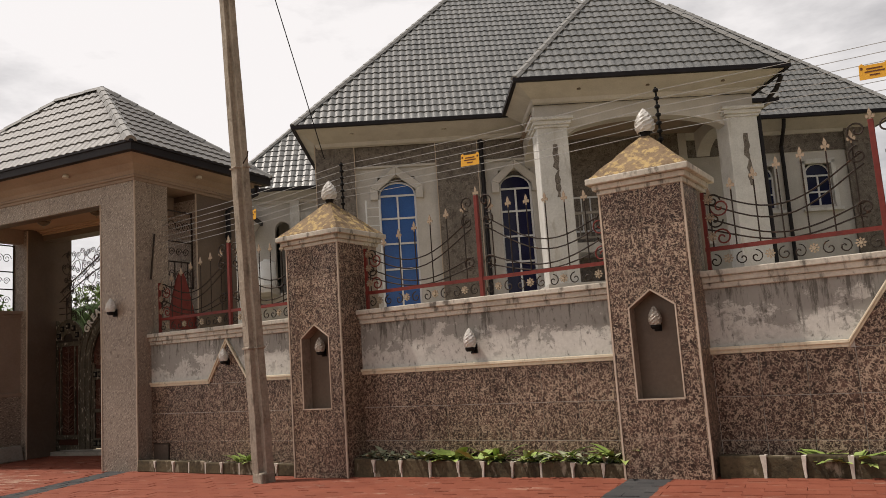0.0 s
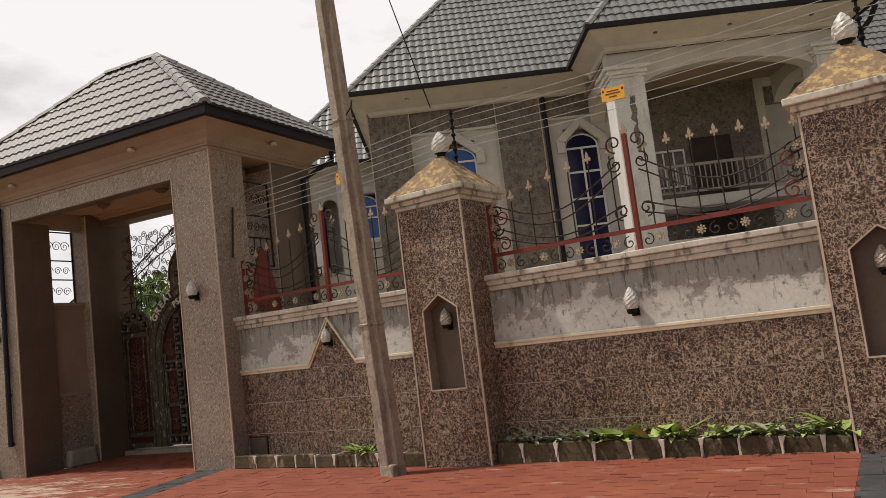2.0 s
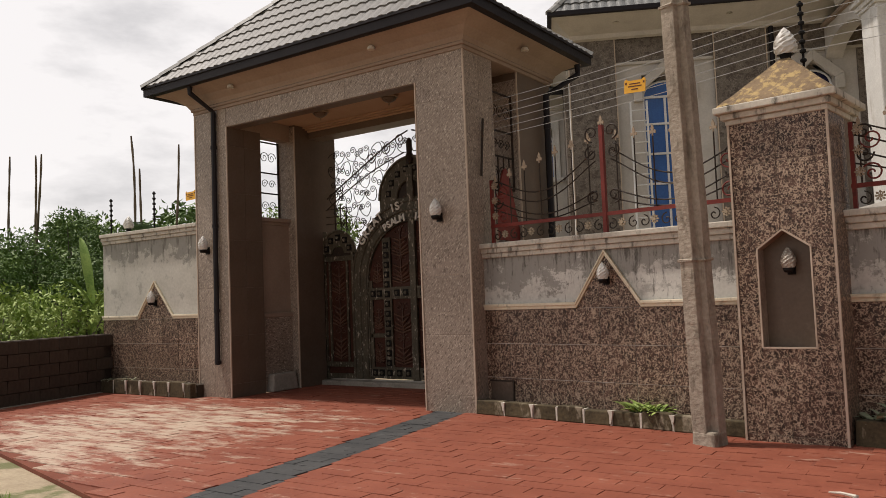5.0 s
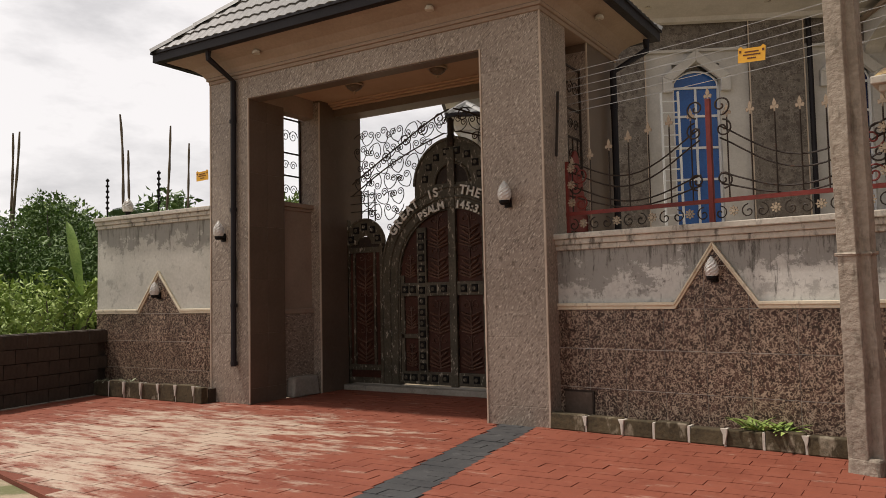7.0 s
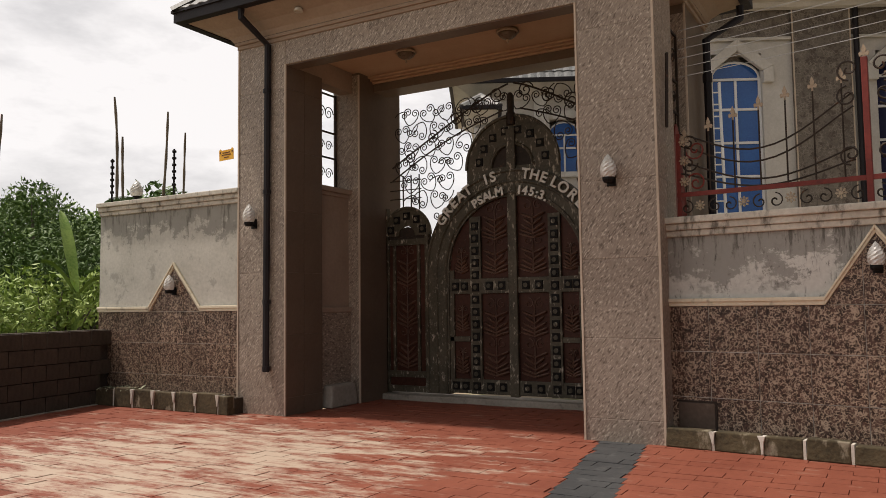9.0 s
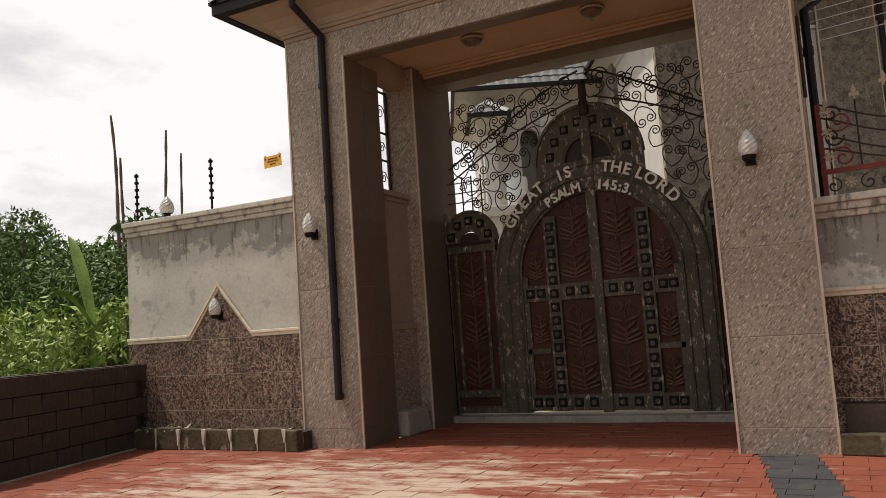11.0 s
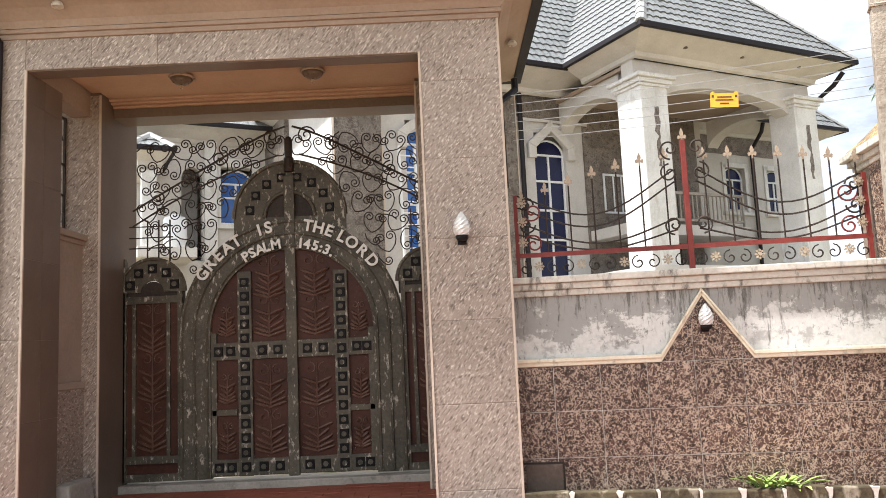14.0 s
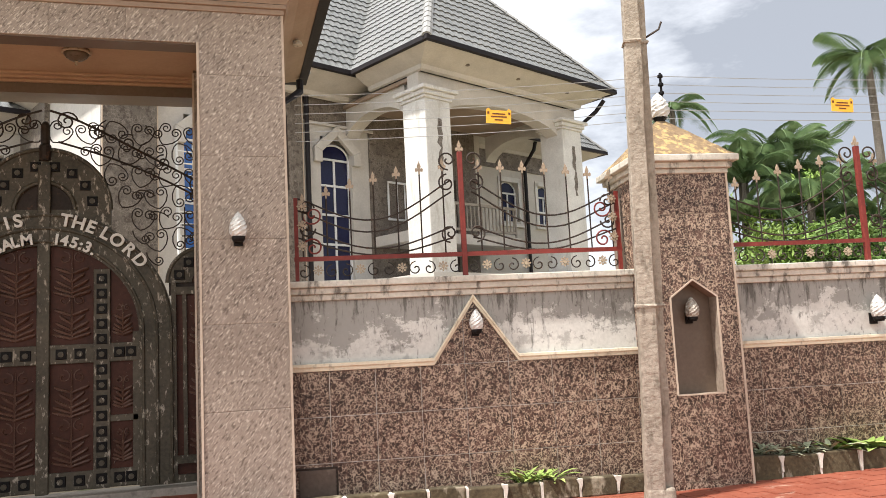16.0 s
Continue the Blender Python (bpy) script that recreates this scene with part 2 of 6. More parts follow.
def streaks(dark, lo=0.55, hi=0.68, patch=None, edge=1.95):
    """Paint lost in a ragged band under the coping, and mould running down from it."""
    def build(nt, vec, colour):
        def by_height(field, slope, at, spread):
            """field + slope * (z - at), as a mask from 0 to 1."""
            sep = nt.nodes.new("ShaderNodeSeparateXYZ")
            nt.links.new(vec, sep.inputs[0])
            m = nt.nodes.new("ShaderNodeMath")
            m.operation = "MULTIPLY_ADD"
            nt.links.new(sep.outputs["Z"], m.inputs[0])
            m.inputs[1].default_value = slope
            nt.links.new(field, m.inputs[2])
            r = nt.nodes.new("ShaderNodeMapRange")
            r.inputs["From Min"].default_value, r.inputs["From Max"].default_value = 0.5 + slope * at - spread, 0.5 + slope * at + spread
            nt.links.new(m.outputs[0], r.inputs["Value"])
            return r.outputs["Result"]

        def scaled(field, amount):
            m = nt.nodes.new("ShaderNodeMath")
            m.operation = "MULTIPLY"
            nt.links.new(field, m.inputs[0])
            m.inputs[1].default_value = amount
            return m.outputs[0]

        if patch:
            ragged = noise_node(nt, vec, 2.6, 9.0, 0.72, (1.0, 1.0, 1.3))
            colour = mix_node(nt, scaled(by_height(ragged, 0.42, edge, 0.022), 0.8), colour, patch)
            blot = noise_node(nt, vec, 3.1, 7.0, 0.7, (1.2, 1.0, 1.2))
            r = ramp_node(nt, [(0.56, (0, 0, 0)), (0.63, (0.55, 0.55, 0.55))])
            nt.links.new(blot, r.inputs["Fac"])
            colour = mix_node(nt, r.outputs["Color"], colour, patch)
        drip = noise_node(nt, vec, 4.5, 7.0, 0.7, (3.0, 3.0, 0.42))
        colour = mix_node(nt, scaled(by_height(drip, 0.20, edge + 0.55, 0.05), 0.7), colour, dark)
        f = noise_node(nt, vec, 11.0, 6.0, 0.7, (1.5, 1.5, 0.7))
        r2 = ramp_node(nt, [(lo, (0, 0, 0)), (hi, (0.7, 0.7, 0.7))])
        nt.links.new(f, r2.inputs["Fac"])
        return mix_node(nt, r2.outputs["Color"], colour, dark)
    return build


def patches(other, scale, lo, hi, amount=0.8, stretch=None):
    def build(nt, vec, colour):
        s = noise_node(nt, vec, scale, 6.0, 0.65, stretch)
        r = ramp_node(nt, [(lo, (0, 0, 0)), (hi, (amount, amount, amount))])
        nt.links.new(s, r.inputs["Fac"])
        return mix_node(nt, r.outputs["Color"], colour, other)
    return build


def worn_paving(nt, vec, colour):
    """Red paint worn off along the drive to the gate, dust elsewhere."""
    s = noise_node(nt, vec, 2.2, 9.0, 0.74, (0.55, 1.7, 1))
    sep = nt.nodes.new("ShaderNodeSeparateXYZ")
    nt.links.new(vec, sep.inputs[0])
    far = nt.nodes.new("ShaderNodeMapRange")
    far.inputs["From Min"].default_value, far.inputs["From Max"].default_value = -11.2, -14.2
    nt.links.new(sep.outputs["X"], far.inputs["Value"])
    end = nt.nodes.new("ShaderNodeMapRange")
    end.inputs["From Min"].default_value, end.inputs["From Max"].default_value = -19.5, -16.5
    nt.links.new(sep.outputs["X"], end.inputs["Value"])
    m = nt.nodes.new("ShaderNodeMath")
    m.operation = "MULTIPLY"
    nt.links.new(far.outputs[0], m.inputs[0])
    nt.links.new(end.outputs[0], m.inputs[1])
    out = nt.nodes.new("ShaderNodeMapRange")
    out.inputs["From Min"].default_value, out.inputs["From Max"].default_value = 11.3, 9.6
    nt.links.new(sep.outputs["Y"], out.inputs["Value"])
    mo = nt.nodes.new("ShaderNodeMath")
    mo.operation = "MULTIPLY"
    nt.links.new(m.outputs[0], mo.inputs[0])
    nt.links.new(out.outputs[0], mo.inputs[1])
    m2 = nt.nodes.new("ShaderNodeMath")
    m2.operation = "MULTIPLY_ADD"
    nt.links.new(mo.outputs[0], m2.inputs[0])
    m2.inputs[1].default_value = 0.19
    nt.links.new(s, m2.inputs[2])
    r = ramp_node(nt, [(0.59, (0, 0, 0)), (0.73, (0.8, 0.8, 0.8))])
    nt.links.new(m2.outputs[0], r.inputs["Fac"])
    colour = mix_node(nt, r.outputs["Color"], colour, (0.52, 0.42, 0.32))
    d = noise_node(nt, vec, 5.0, 6.0, 0.7, (0.3, 1.6, 1))
    r2 = ramp_node(nt, [(0.6, (0, 0, 0)), (0.72, (0.35, 0.35, 0.35))])
    nt.links.new(d, r2.inputs["Fac"])
    return mix_node(nt, r2.outputs["Color"], colour, (0.36, 0.24, 0.17))


M_TILE = surface("brown_mosaic_tile", ((0.076, 0.040, 0.028), (0.114, 0.063, 0.046)), rough=0.36, random_shift=True, random_tone=0.07, bump=(0.25, 45, 0.004), build=squiggles((0.44, 0.33, 0.24), (0.030, 0.015, 0.010), 13, 0.85))
M_GROUT = surface("grout", ((0.17, 0.125, 0.092), (0.34, 0.27, 0.21)), rough=0.9)
M_GRANITE = surface("granite_tile", ((0.232, 0.182, 0.142), (0.312, 0.252, 0.200)), rough=0.42, random_shift=True, random_tone=0.05, bump=(0.5, 38, 0.006), build=hammered((0.60, 0.51, 0.415), (0.090, 0.063, 0.047), 15))
# Smooth brown tile; the gatehouse's inner shade is also put into its tone.
M_REVEAL = surface("smooth_shade_brown_tile", ((0.118, 0.084, 0.060), (0.152, 0.110, 0.080)), rough=0.4, random_tone=0.05, bump=(0.2, 40, 0.003), build=patches((0.20, 0.15, 0.115), 9, 0.58, 0.72, 0.35))
M_STONE_JOINT = surface("granite_joint", ((0.27, 0.205, 0.155), (0.34, 0.265, 0.205)), rough=0.8)
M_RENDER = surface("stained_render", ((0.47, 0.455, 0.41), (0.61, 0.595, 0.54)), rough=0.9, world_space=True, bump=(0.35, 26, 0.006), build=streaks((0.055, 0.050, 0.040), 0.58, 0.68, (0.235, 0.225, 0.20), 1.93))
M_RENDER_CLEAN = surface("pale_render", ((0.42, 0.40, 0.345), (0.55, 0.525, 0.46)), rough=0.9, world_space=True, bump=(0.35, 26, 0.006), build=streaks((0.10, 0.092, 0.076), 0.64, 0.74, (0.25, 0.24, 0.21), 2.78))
M_TRIM = surface("cream_moulding", ((0.60, 0.52, 0.38), (0.74, 0.66, 0.50)), rough=0.7, world_space=True, build=patches((0.10, 0.085, 0.06), 7.0, 0.58, 0.72, 0.6, (1, 1, 0.5)))
M_COPING = surface("weathered_coping", ((0.42, 0.385, 0.32), (0.62, 0.575, 0.49)), rough=0.85, world_space=True, build=patches((0.06, 0.052, 0.042), 5.0, 0.54, 0.66, 0.8, (1.5, 1.5, 0.6)))
M_EDGE = surface("edge_strip", ((0.42, 0.33, 0.25), (0.55, 0.45, 0.35)), rough=0.5)
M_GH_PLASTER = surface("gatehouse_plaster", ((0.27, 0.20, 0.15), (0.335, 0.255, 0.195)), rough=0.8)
M_SOFFIT = surface("peach_soffit_board", ((0.40, 0.25, 0.155), (0.47, 0.31, 0.20)), rough=0.6)
M_HOUSE = surface("cream_house_paint", ((0.465, 0.435, 0.395), (0.575, 0.54, 0.495)), rough=0.8, build=patches((0.37, 0.345, 0.315), 1.5, 0.55, 0.7, 0.45, (1, 1, 0.5)))
M_WHITE = surface("white_column_paint", ((0.53, 0.512, 0.48), (0.69, 0.672, 0.635)), rough=0.75, build=patches((0.42, 0.385, 0.33), 2.0, 0.56, 0.64, 0.6, (1.6, 1.6, 0.4)))
M_HOUSE_TILE = surface("grey_brown_cladding", ((0.115, 0.095, 0.078), (0.19, 0.16, 0.13)), rough=0.5, build=flecks((0.28, 0.24, 0.2), (0.09, 0.07, 0.055), 9, 0.6))
M_ROOF = surface("grey_green_roof_tile", ((0.088, 0.090, 0.085), (0.17, 0.168, 0.158)), rough=0.3, spec=0.7, build=patches((0.24, 0.24, 0.22), 3.0, 0.6, 0.75, 0.4))
M_GH_ROOF = surface("grey_brown_roof_tile", ((0.105, 0.10, 0.094), (0.185, 0.175, 0.165)), rough=0.5, build=patches((0.06, 0.045, 0.035), 2.0, 0.58, 0.7, 0.5))
M_RIDGE = surface("ridge_cap", ((0.19, 0.185, 0.175), (0.27, 0.265, 0.25)), rough=0.5)
M_GUTTER = surface("black_gutter", ((0.010, 0.008, 0.009), (0.020, 0.016, 0.018)), rough=0.6, spec=0.25)
M_IRON = surface("black_iron", ((0.020, 0.014, 0.010), (0.045, 0.032, 0.024)), rough=0.6, spec=0.2, build=patches((0.13, 0.055, 0.025), 9, 0.58, 0.7, 0.6))
M_RED = surface("red_oxide_iron", ((0.125, 0.018, 0.013), (0.205, 0.034, 0.025)), rough=0.55, build=patches((0.06, 0.02, 0.014), 8, 0.55, 0.7, 0.6))
M_GOLD = surface("faded_gold_casting", ((0.27, 0.20, 0.135), (0.45, 0.36, 0.26)), rough=0.55, metal=0.1, build=patches((0.10, 0.055, 0.035), 22, 0.54, 0.66, 0.7))
M_GATE = surface("weathered_gate_iron", ((0.040, 0.034, 0.022), (0.098, 0.082, 0.056)), rough=0.55, spec=0.25, world_space=True, bump=(0.4, 40, 0.006), build=patches((0.42, 0.37, 0.29), 13.0, 0.57, 0.66, 0.85, (1.4, 1.4, 0.6)))
M_GATE_RED = surface("oxblood_gate_panel", ((0.036, 0.014, 0.009), (0.072, 0.027, 0.017)), rough=0.5, spec=0.15, world_space=True, bump=(0.4, 60, 0.004), build=patches((0.32, 0.26, 0.2), 26, 0.655, 0.70, 0.8))
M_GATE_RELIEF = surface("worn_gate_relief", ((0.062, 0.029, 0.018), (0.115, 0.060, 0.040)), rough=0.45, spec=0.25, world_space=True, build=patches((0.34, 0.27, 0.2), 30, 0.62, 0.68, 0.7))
M_BALUSTER = surface("pale_bronze_paint", ((0.24, 0.21, 0.175), (0.36, 0.325, 0.28)), rough=0.6)
M_DRUM = surface("white_drum_plastic", ((0.74, 0.74, 0.72), (0.82, 0.82, 0.80)), rough=0.5)
M_LAMP_DARK = surface("bronze_lattice_lamp", ((0.13, 0.10, 0.075), (0.40, 0.36, 0.30)), rough=0.4, build=patches((0.62, 0.58, 0.50), 45, 0.52, 0.6, 0.8))
M_LETTER = surface("silver_letter", ((0.55, 0.52, 0.46), (0.7, 0.67, 0.6)), rough=0.5)
M_LAMP = surface("white_lamp_glass", ((0.42, 0.40, 0.36), (0.62, 0.60, 0.56)), rough=0.25)
M_BRONZE = surface("bronze_lamp_glass", ((0.085, 0.060, 0.042), (0.16, 0.12, 0.085)), rough=0.3)
M_BLACK = surface("black_plastic", ((0.006, 0.0055, 0.005), (0.014, 0.012, 0.011)), rough=0.6, spec=0.12)
M_GOLDCAP = surface("lichened_pyramid", ((0.13, 0.085, 0.048), (0.24, 0.165, 0.095)), rough=0.85, bump=(0.6, 18, 0.02), build=patches((0.44, 0.31, 0.13), 9.5, 0.49, 0.60, 0.85))
M_CONCRETE = surface("pole_concrete", ((0.23, 0.19, 0.145), (0.38, 0.325, 0.26)), rough=0.9, bump=(0.9, 16, 0.02), build=patches((0.11, 0.09, 0.065), 4.5, 0.52, 0.66, 0.7, (2, 2, 0.6)))
M_BLOCK = surface("dark_block", ((0.046, 0.034, 0.025), (0.085, 0.064, 0.048)), rough=0.95, random_tone=0.08, bump=(0.6, 24, 0.01), build=patches((0.14, 0.115, 0.09), 2.2, 0.56, 0.72, 0.5))
M_MORTAR = surface("mortar", ((0.044, 0.033, 0.025), (0.08, 0.061, 0.047)), rough=0.95)
M_KERB = surface("mossy_kerb", ((0.034, 0.026, 0.014), (0.105, 0.080, 0.044)), rough=0.95, random_shift=True, bump=(0.7, 20, 0.015), build=patches((0.34, 0.29, 0.21), 4.4, 0.57, 0.66, 0.7, (1, 1, 0.5)))
M_KERB_JOINT = surface("kerb_mortar", ((0.46, 0.42, 0.35), (0.66, 0.61, 0.53)), rough=0.9)
M_SOIL = surface("dark_soil", ((0.030, 0.022, 0.014), (0.065, 0.048, 0.032)), rough=1.0, bump=(0.8, 12, 0.03))
M_PAVER = surface("red_paver", ((0.185, 0.048, 0.026), (0.262, 0.078, 0.044)), rough=0.7, world_space=True, random_tone=0.03, bump=(0.35, 60, 0.004), build=worn_paving)
M_PAVER_GREY = surface("charcoal_paver", ((0.040, 0.040, 0.041), (0.072, 0.071, 0.070)), rough=0.75, world_space=True, random_tone=0.1, build=patches((0.14, 0.135, 0.13), 6, 0.58, 0.7, 0.4))
M_SAND = surface("joint_sand", ((0.15, 0.044, 0.026), (0.22, 0.070, 0.042)), rough=1.0, world_space=True)
M_DIRT = surface("sandy_ground", ((0.30, 0.235, 0.16), (0.44, 0.36, 0.25)), rough=1.0, world_space=True, bump=(0.7, 14, 0.02), build=patches((0.10, 0.12, 0.04), 1.2, 0.52, 0.6, 0.8))
M_DOORSTEP = surface("cement_sill", ((0.24, 0.21, 0.17), (0.36, 0.32, 0.27)), rough=0.85, world_space=True, build=patches((0.10, 0.085, 0.07), 3, 0.55, 0.65, 0.6))
M_GLASS_BLUE = surface("blue_reflective_glass", ((0.010, 0.066, 0.25), (0.018, 0.10, 0.34)), rough=0.12, spec=0.6, bump=None)
# The dark reflection of the porch is put into this glass's base colour.
M_GLASS_DARK = surface("dark_blue_glass", ((0.008, 0.008, 0.030), (0.014, 0.015, 0.055)), rough=0.15, spec=0.35, bump=None)
M_FRAME = surface("white_window_frame", ((0.62, 0.62, 0.62), (0.74, 0.74, 0.74)), rough=0.5)
M_DARK = surface("shaded_timber_door", ((0.022, 0.014, 0.010), (0.045, 0.028, 0.02)), rough=0.6)
M_SIGN = surface("orange_yellow_sign", ((0.72, 0.36, 0.03), (0.80, 0.43, 0.05)), rough=0.5)
M_SIGN_TEXT = surface("sign_ink", ((0.10, 0.03, 0.01), (0.14, 0.05, 0.02)), rough=0.6)
M_WIRE = surface("galvanised_wire", ((0.30, 0.29, 0.27), (0.42, 0.41, 0.39)), rough=0.4, metal=0.6)
M_ALU = surface("aluminium_ladder_metal", ((0.62, 0.62, 0.60), (0.76, 0.76, 0.74)), rough=0.5)
M_LEAF = surface("fresh_leaf", ((0.10, 0.18, 0.030), (0.24, 0.33, 0.075)), rough=0.5, random_tone=0.2)
M_LEAF_DARK = surface("deep_leaf", ((0.055, 0.115, 0.024), (0.135, 0.205, 0.05)), rough=0.55, random_tone=0.2)
M_PALM = surface("palm_leaf", ((0.050, 0.098, 0.034), (0.135, 0.195, 0.075)), rough=0.45)
M_STALK = surface("dry_stalk", ((0.10, 0.075, 0.05), (0.19, 0.145, 0.10)), rough=0.9)
M_BARK = surface("grey_bark", ((0.09, 0.075, 0.06), (0.18, 0.155, 0.125)), rough=0.95, bump=(0.8, 10, 0.03))
M_VARIEGATED = surface("pale_striped_leaf", ((0.22, 0.25, 0.15), (0.42, 0.43, 0.30)), rough=0.5)
M_WEED = surface("yellow_green_leaf", ((0.17, 0.26, 0.05), (0.38, 0.46, 0.14)), rough=0.55, random_tone=0.2)
M_DOORPLATE = surface("brown_hatch_metal", ((0.075, 0.050, 0.036), (0.12, 0.085, 0.062)), rough=0.6, build=patches((0.20, 0.15, 0.11), 7, 0.58, 0.7, 0.6))
# ---------------------------------------------------------------- plan, in metres
GH_X0, GH_IL, GH_IR, GH_X1 = -17.30, -16.40, -11.92, -11.03   # gatehouse: outer and inner faces of its front pillars
GH_Y0, GH_Y1 = 11.02, 13.90
FACE = 11.10                                                   # front face of the fence
LEDGE, CAP_LO, CAP_HI = 1.50, 2.28, 2.50
GATE_Y, GATE_X = 13.50, -13.92
BENT = Matrix.Translation((-8.94, 11.117, 0)) @ pose(0, 0, 0, 0, 0, -7.0) @ Matrix.Translation((8.94, -11.10, 0))   # the fence beside the drive turns by 7 degrees
STRAIGHT = Matrix.Identity(4)


def lie(x):
    """Height of the paving, which climbs a little along the road."""
    return 0.02 * max(0.0, x + 7.2)


# ---------------------------------------------------------------- ground
g = Geo().add([(-400, -400, -0.06), (400, -400, -0.06), (400, 400, -0.06), (-400, 400, -0.06)], [(0, 1, 2, 3)])
tagged(part("ground", g, M_DIRT), "sandy earth ground with patches of grass", "ground", kind="structure")


def apron_edge(x):
    """The road-side edge of the paving."""
    return 2.9 - 0.235 * (x + 1.0)


g = Geo()
for xa, xb in ((-20.36, -7.2), (-7.2, 4.0)):
    g.prism_z([(xa, apron_edge(xa)), (xb, apron_edge(xb)), (xb, 11.1), (xa, 11.1)], -0.058, -0.012)
g.prism_z([(GH_IL, 11.1), (GH_IR, 11.1), (GH_IR, 13.4), (GH_IL, 13.4)], -0.058, -0.012)
g.v = [(x, y, z + lie(x)) for x, y, z in g.v]
pavement = tagged(part("pavement", g, M_SAND), "red block paving on a sand bed before the gate", "pavement", kind="structure")

# ---------------------------------------------------------------- fence: walls, ledges, coping
def fence_wall(name, x0, x1, top, peak, label, frame_m):
    """peak: None or (left foot, tip, right foot) of the raised tile gable."""
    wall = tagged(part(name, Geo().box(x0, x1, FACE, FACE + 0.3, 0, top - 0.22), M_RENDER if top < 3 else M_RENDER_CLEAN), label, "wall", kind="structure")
    wall.matrix_basis = frame_m
    c = Geo()
    for z0, z1, out in ((top - 0.22, top - 0.15, 0.035), (top - 0.15, top - 0.075, 0.065), (top - 0.075, top, 0.105)):
        c.box(x0, x1, FACE - out, FACE + 0.3 + out, z0, z1)
    part("coping", c, M_COPING, wall, "stepped cement coping with black mould", bevel=0.012)
    line = [(x0, LEDGE)] + ([(peak[0], LEDGE), (peak[1], 2.20), (peak[2], LEDGE)] if peak else []) + [(x1, LEDGE)]
    m = Geo()
    for w, out, up in ((0.085, 0.035, 0.0), (0.04, 0.055, 0.045)):
        for (ax, az), (bx, bz) in zip(line, line[1:]):
            m.prism_y([(ax, az + up), (bx, bz + up), (bx, bz + up + w), (ax, az + up + w)], FACE - out, FACE - 0.002)
    part("moulding", m, M_TRIM, wall, "cream painted moulding", bevel=0.006)
    return wall, [[(x0, 0), (x1, 0), (x1, LEDGE), (x0, LEDGE)]] + ([[(peak[0], LEDGE), (peak[2], LEDGE), (peak[1], 2.20)]] if peak else [])


TILING = []   # (parent, regions, lattice origin, tile size, front plane, material, facing)
for nm, x0, x1, top, peak, label in (
        ("wall_fence_1", -11.13, -6.99, CAP_HI, (-9.42, -8.94, -8.44), "stained cream fence wall above brown mosaic tiles with a gable"),
        ("wall_fence_2", -5.99, -1.67, CAP_HI, None, "mould-streaked cream fence wall above brown mosaic tiles"),
        ("wall_fence_3", -0.65, 9.0, CAP_HI, (0.85, 1.35, 1.85), "mould-streaked cream fence wall above brown mosaic tiles with a gable"),
        ("wall_fence_4", -20.62, GH_X0 - 0.001, 3.36, (-19.34, -18.77, -18.18), "tall pale fence wall above brown tiles with a gable")):
    turn = STRAIGHT if nm == "wall_fence_4" else BENT
    w, regions = fence_wall(nm, x0, x1, top, peak, label, turn)
    TILING.append((w, regions, (x0 + 0.02, 0.0), (0.51, 0.5), FACE, M_TILE, "front", turn))
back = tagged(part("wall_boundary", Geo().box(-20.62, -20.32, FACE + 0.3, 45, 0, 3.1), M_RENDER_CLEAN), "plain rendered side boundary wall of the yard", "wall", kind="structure")


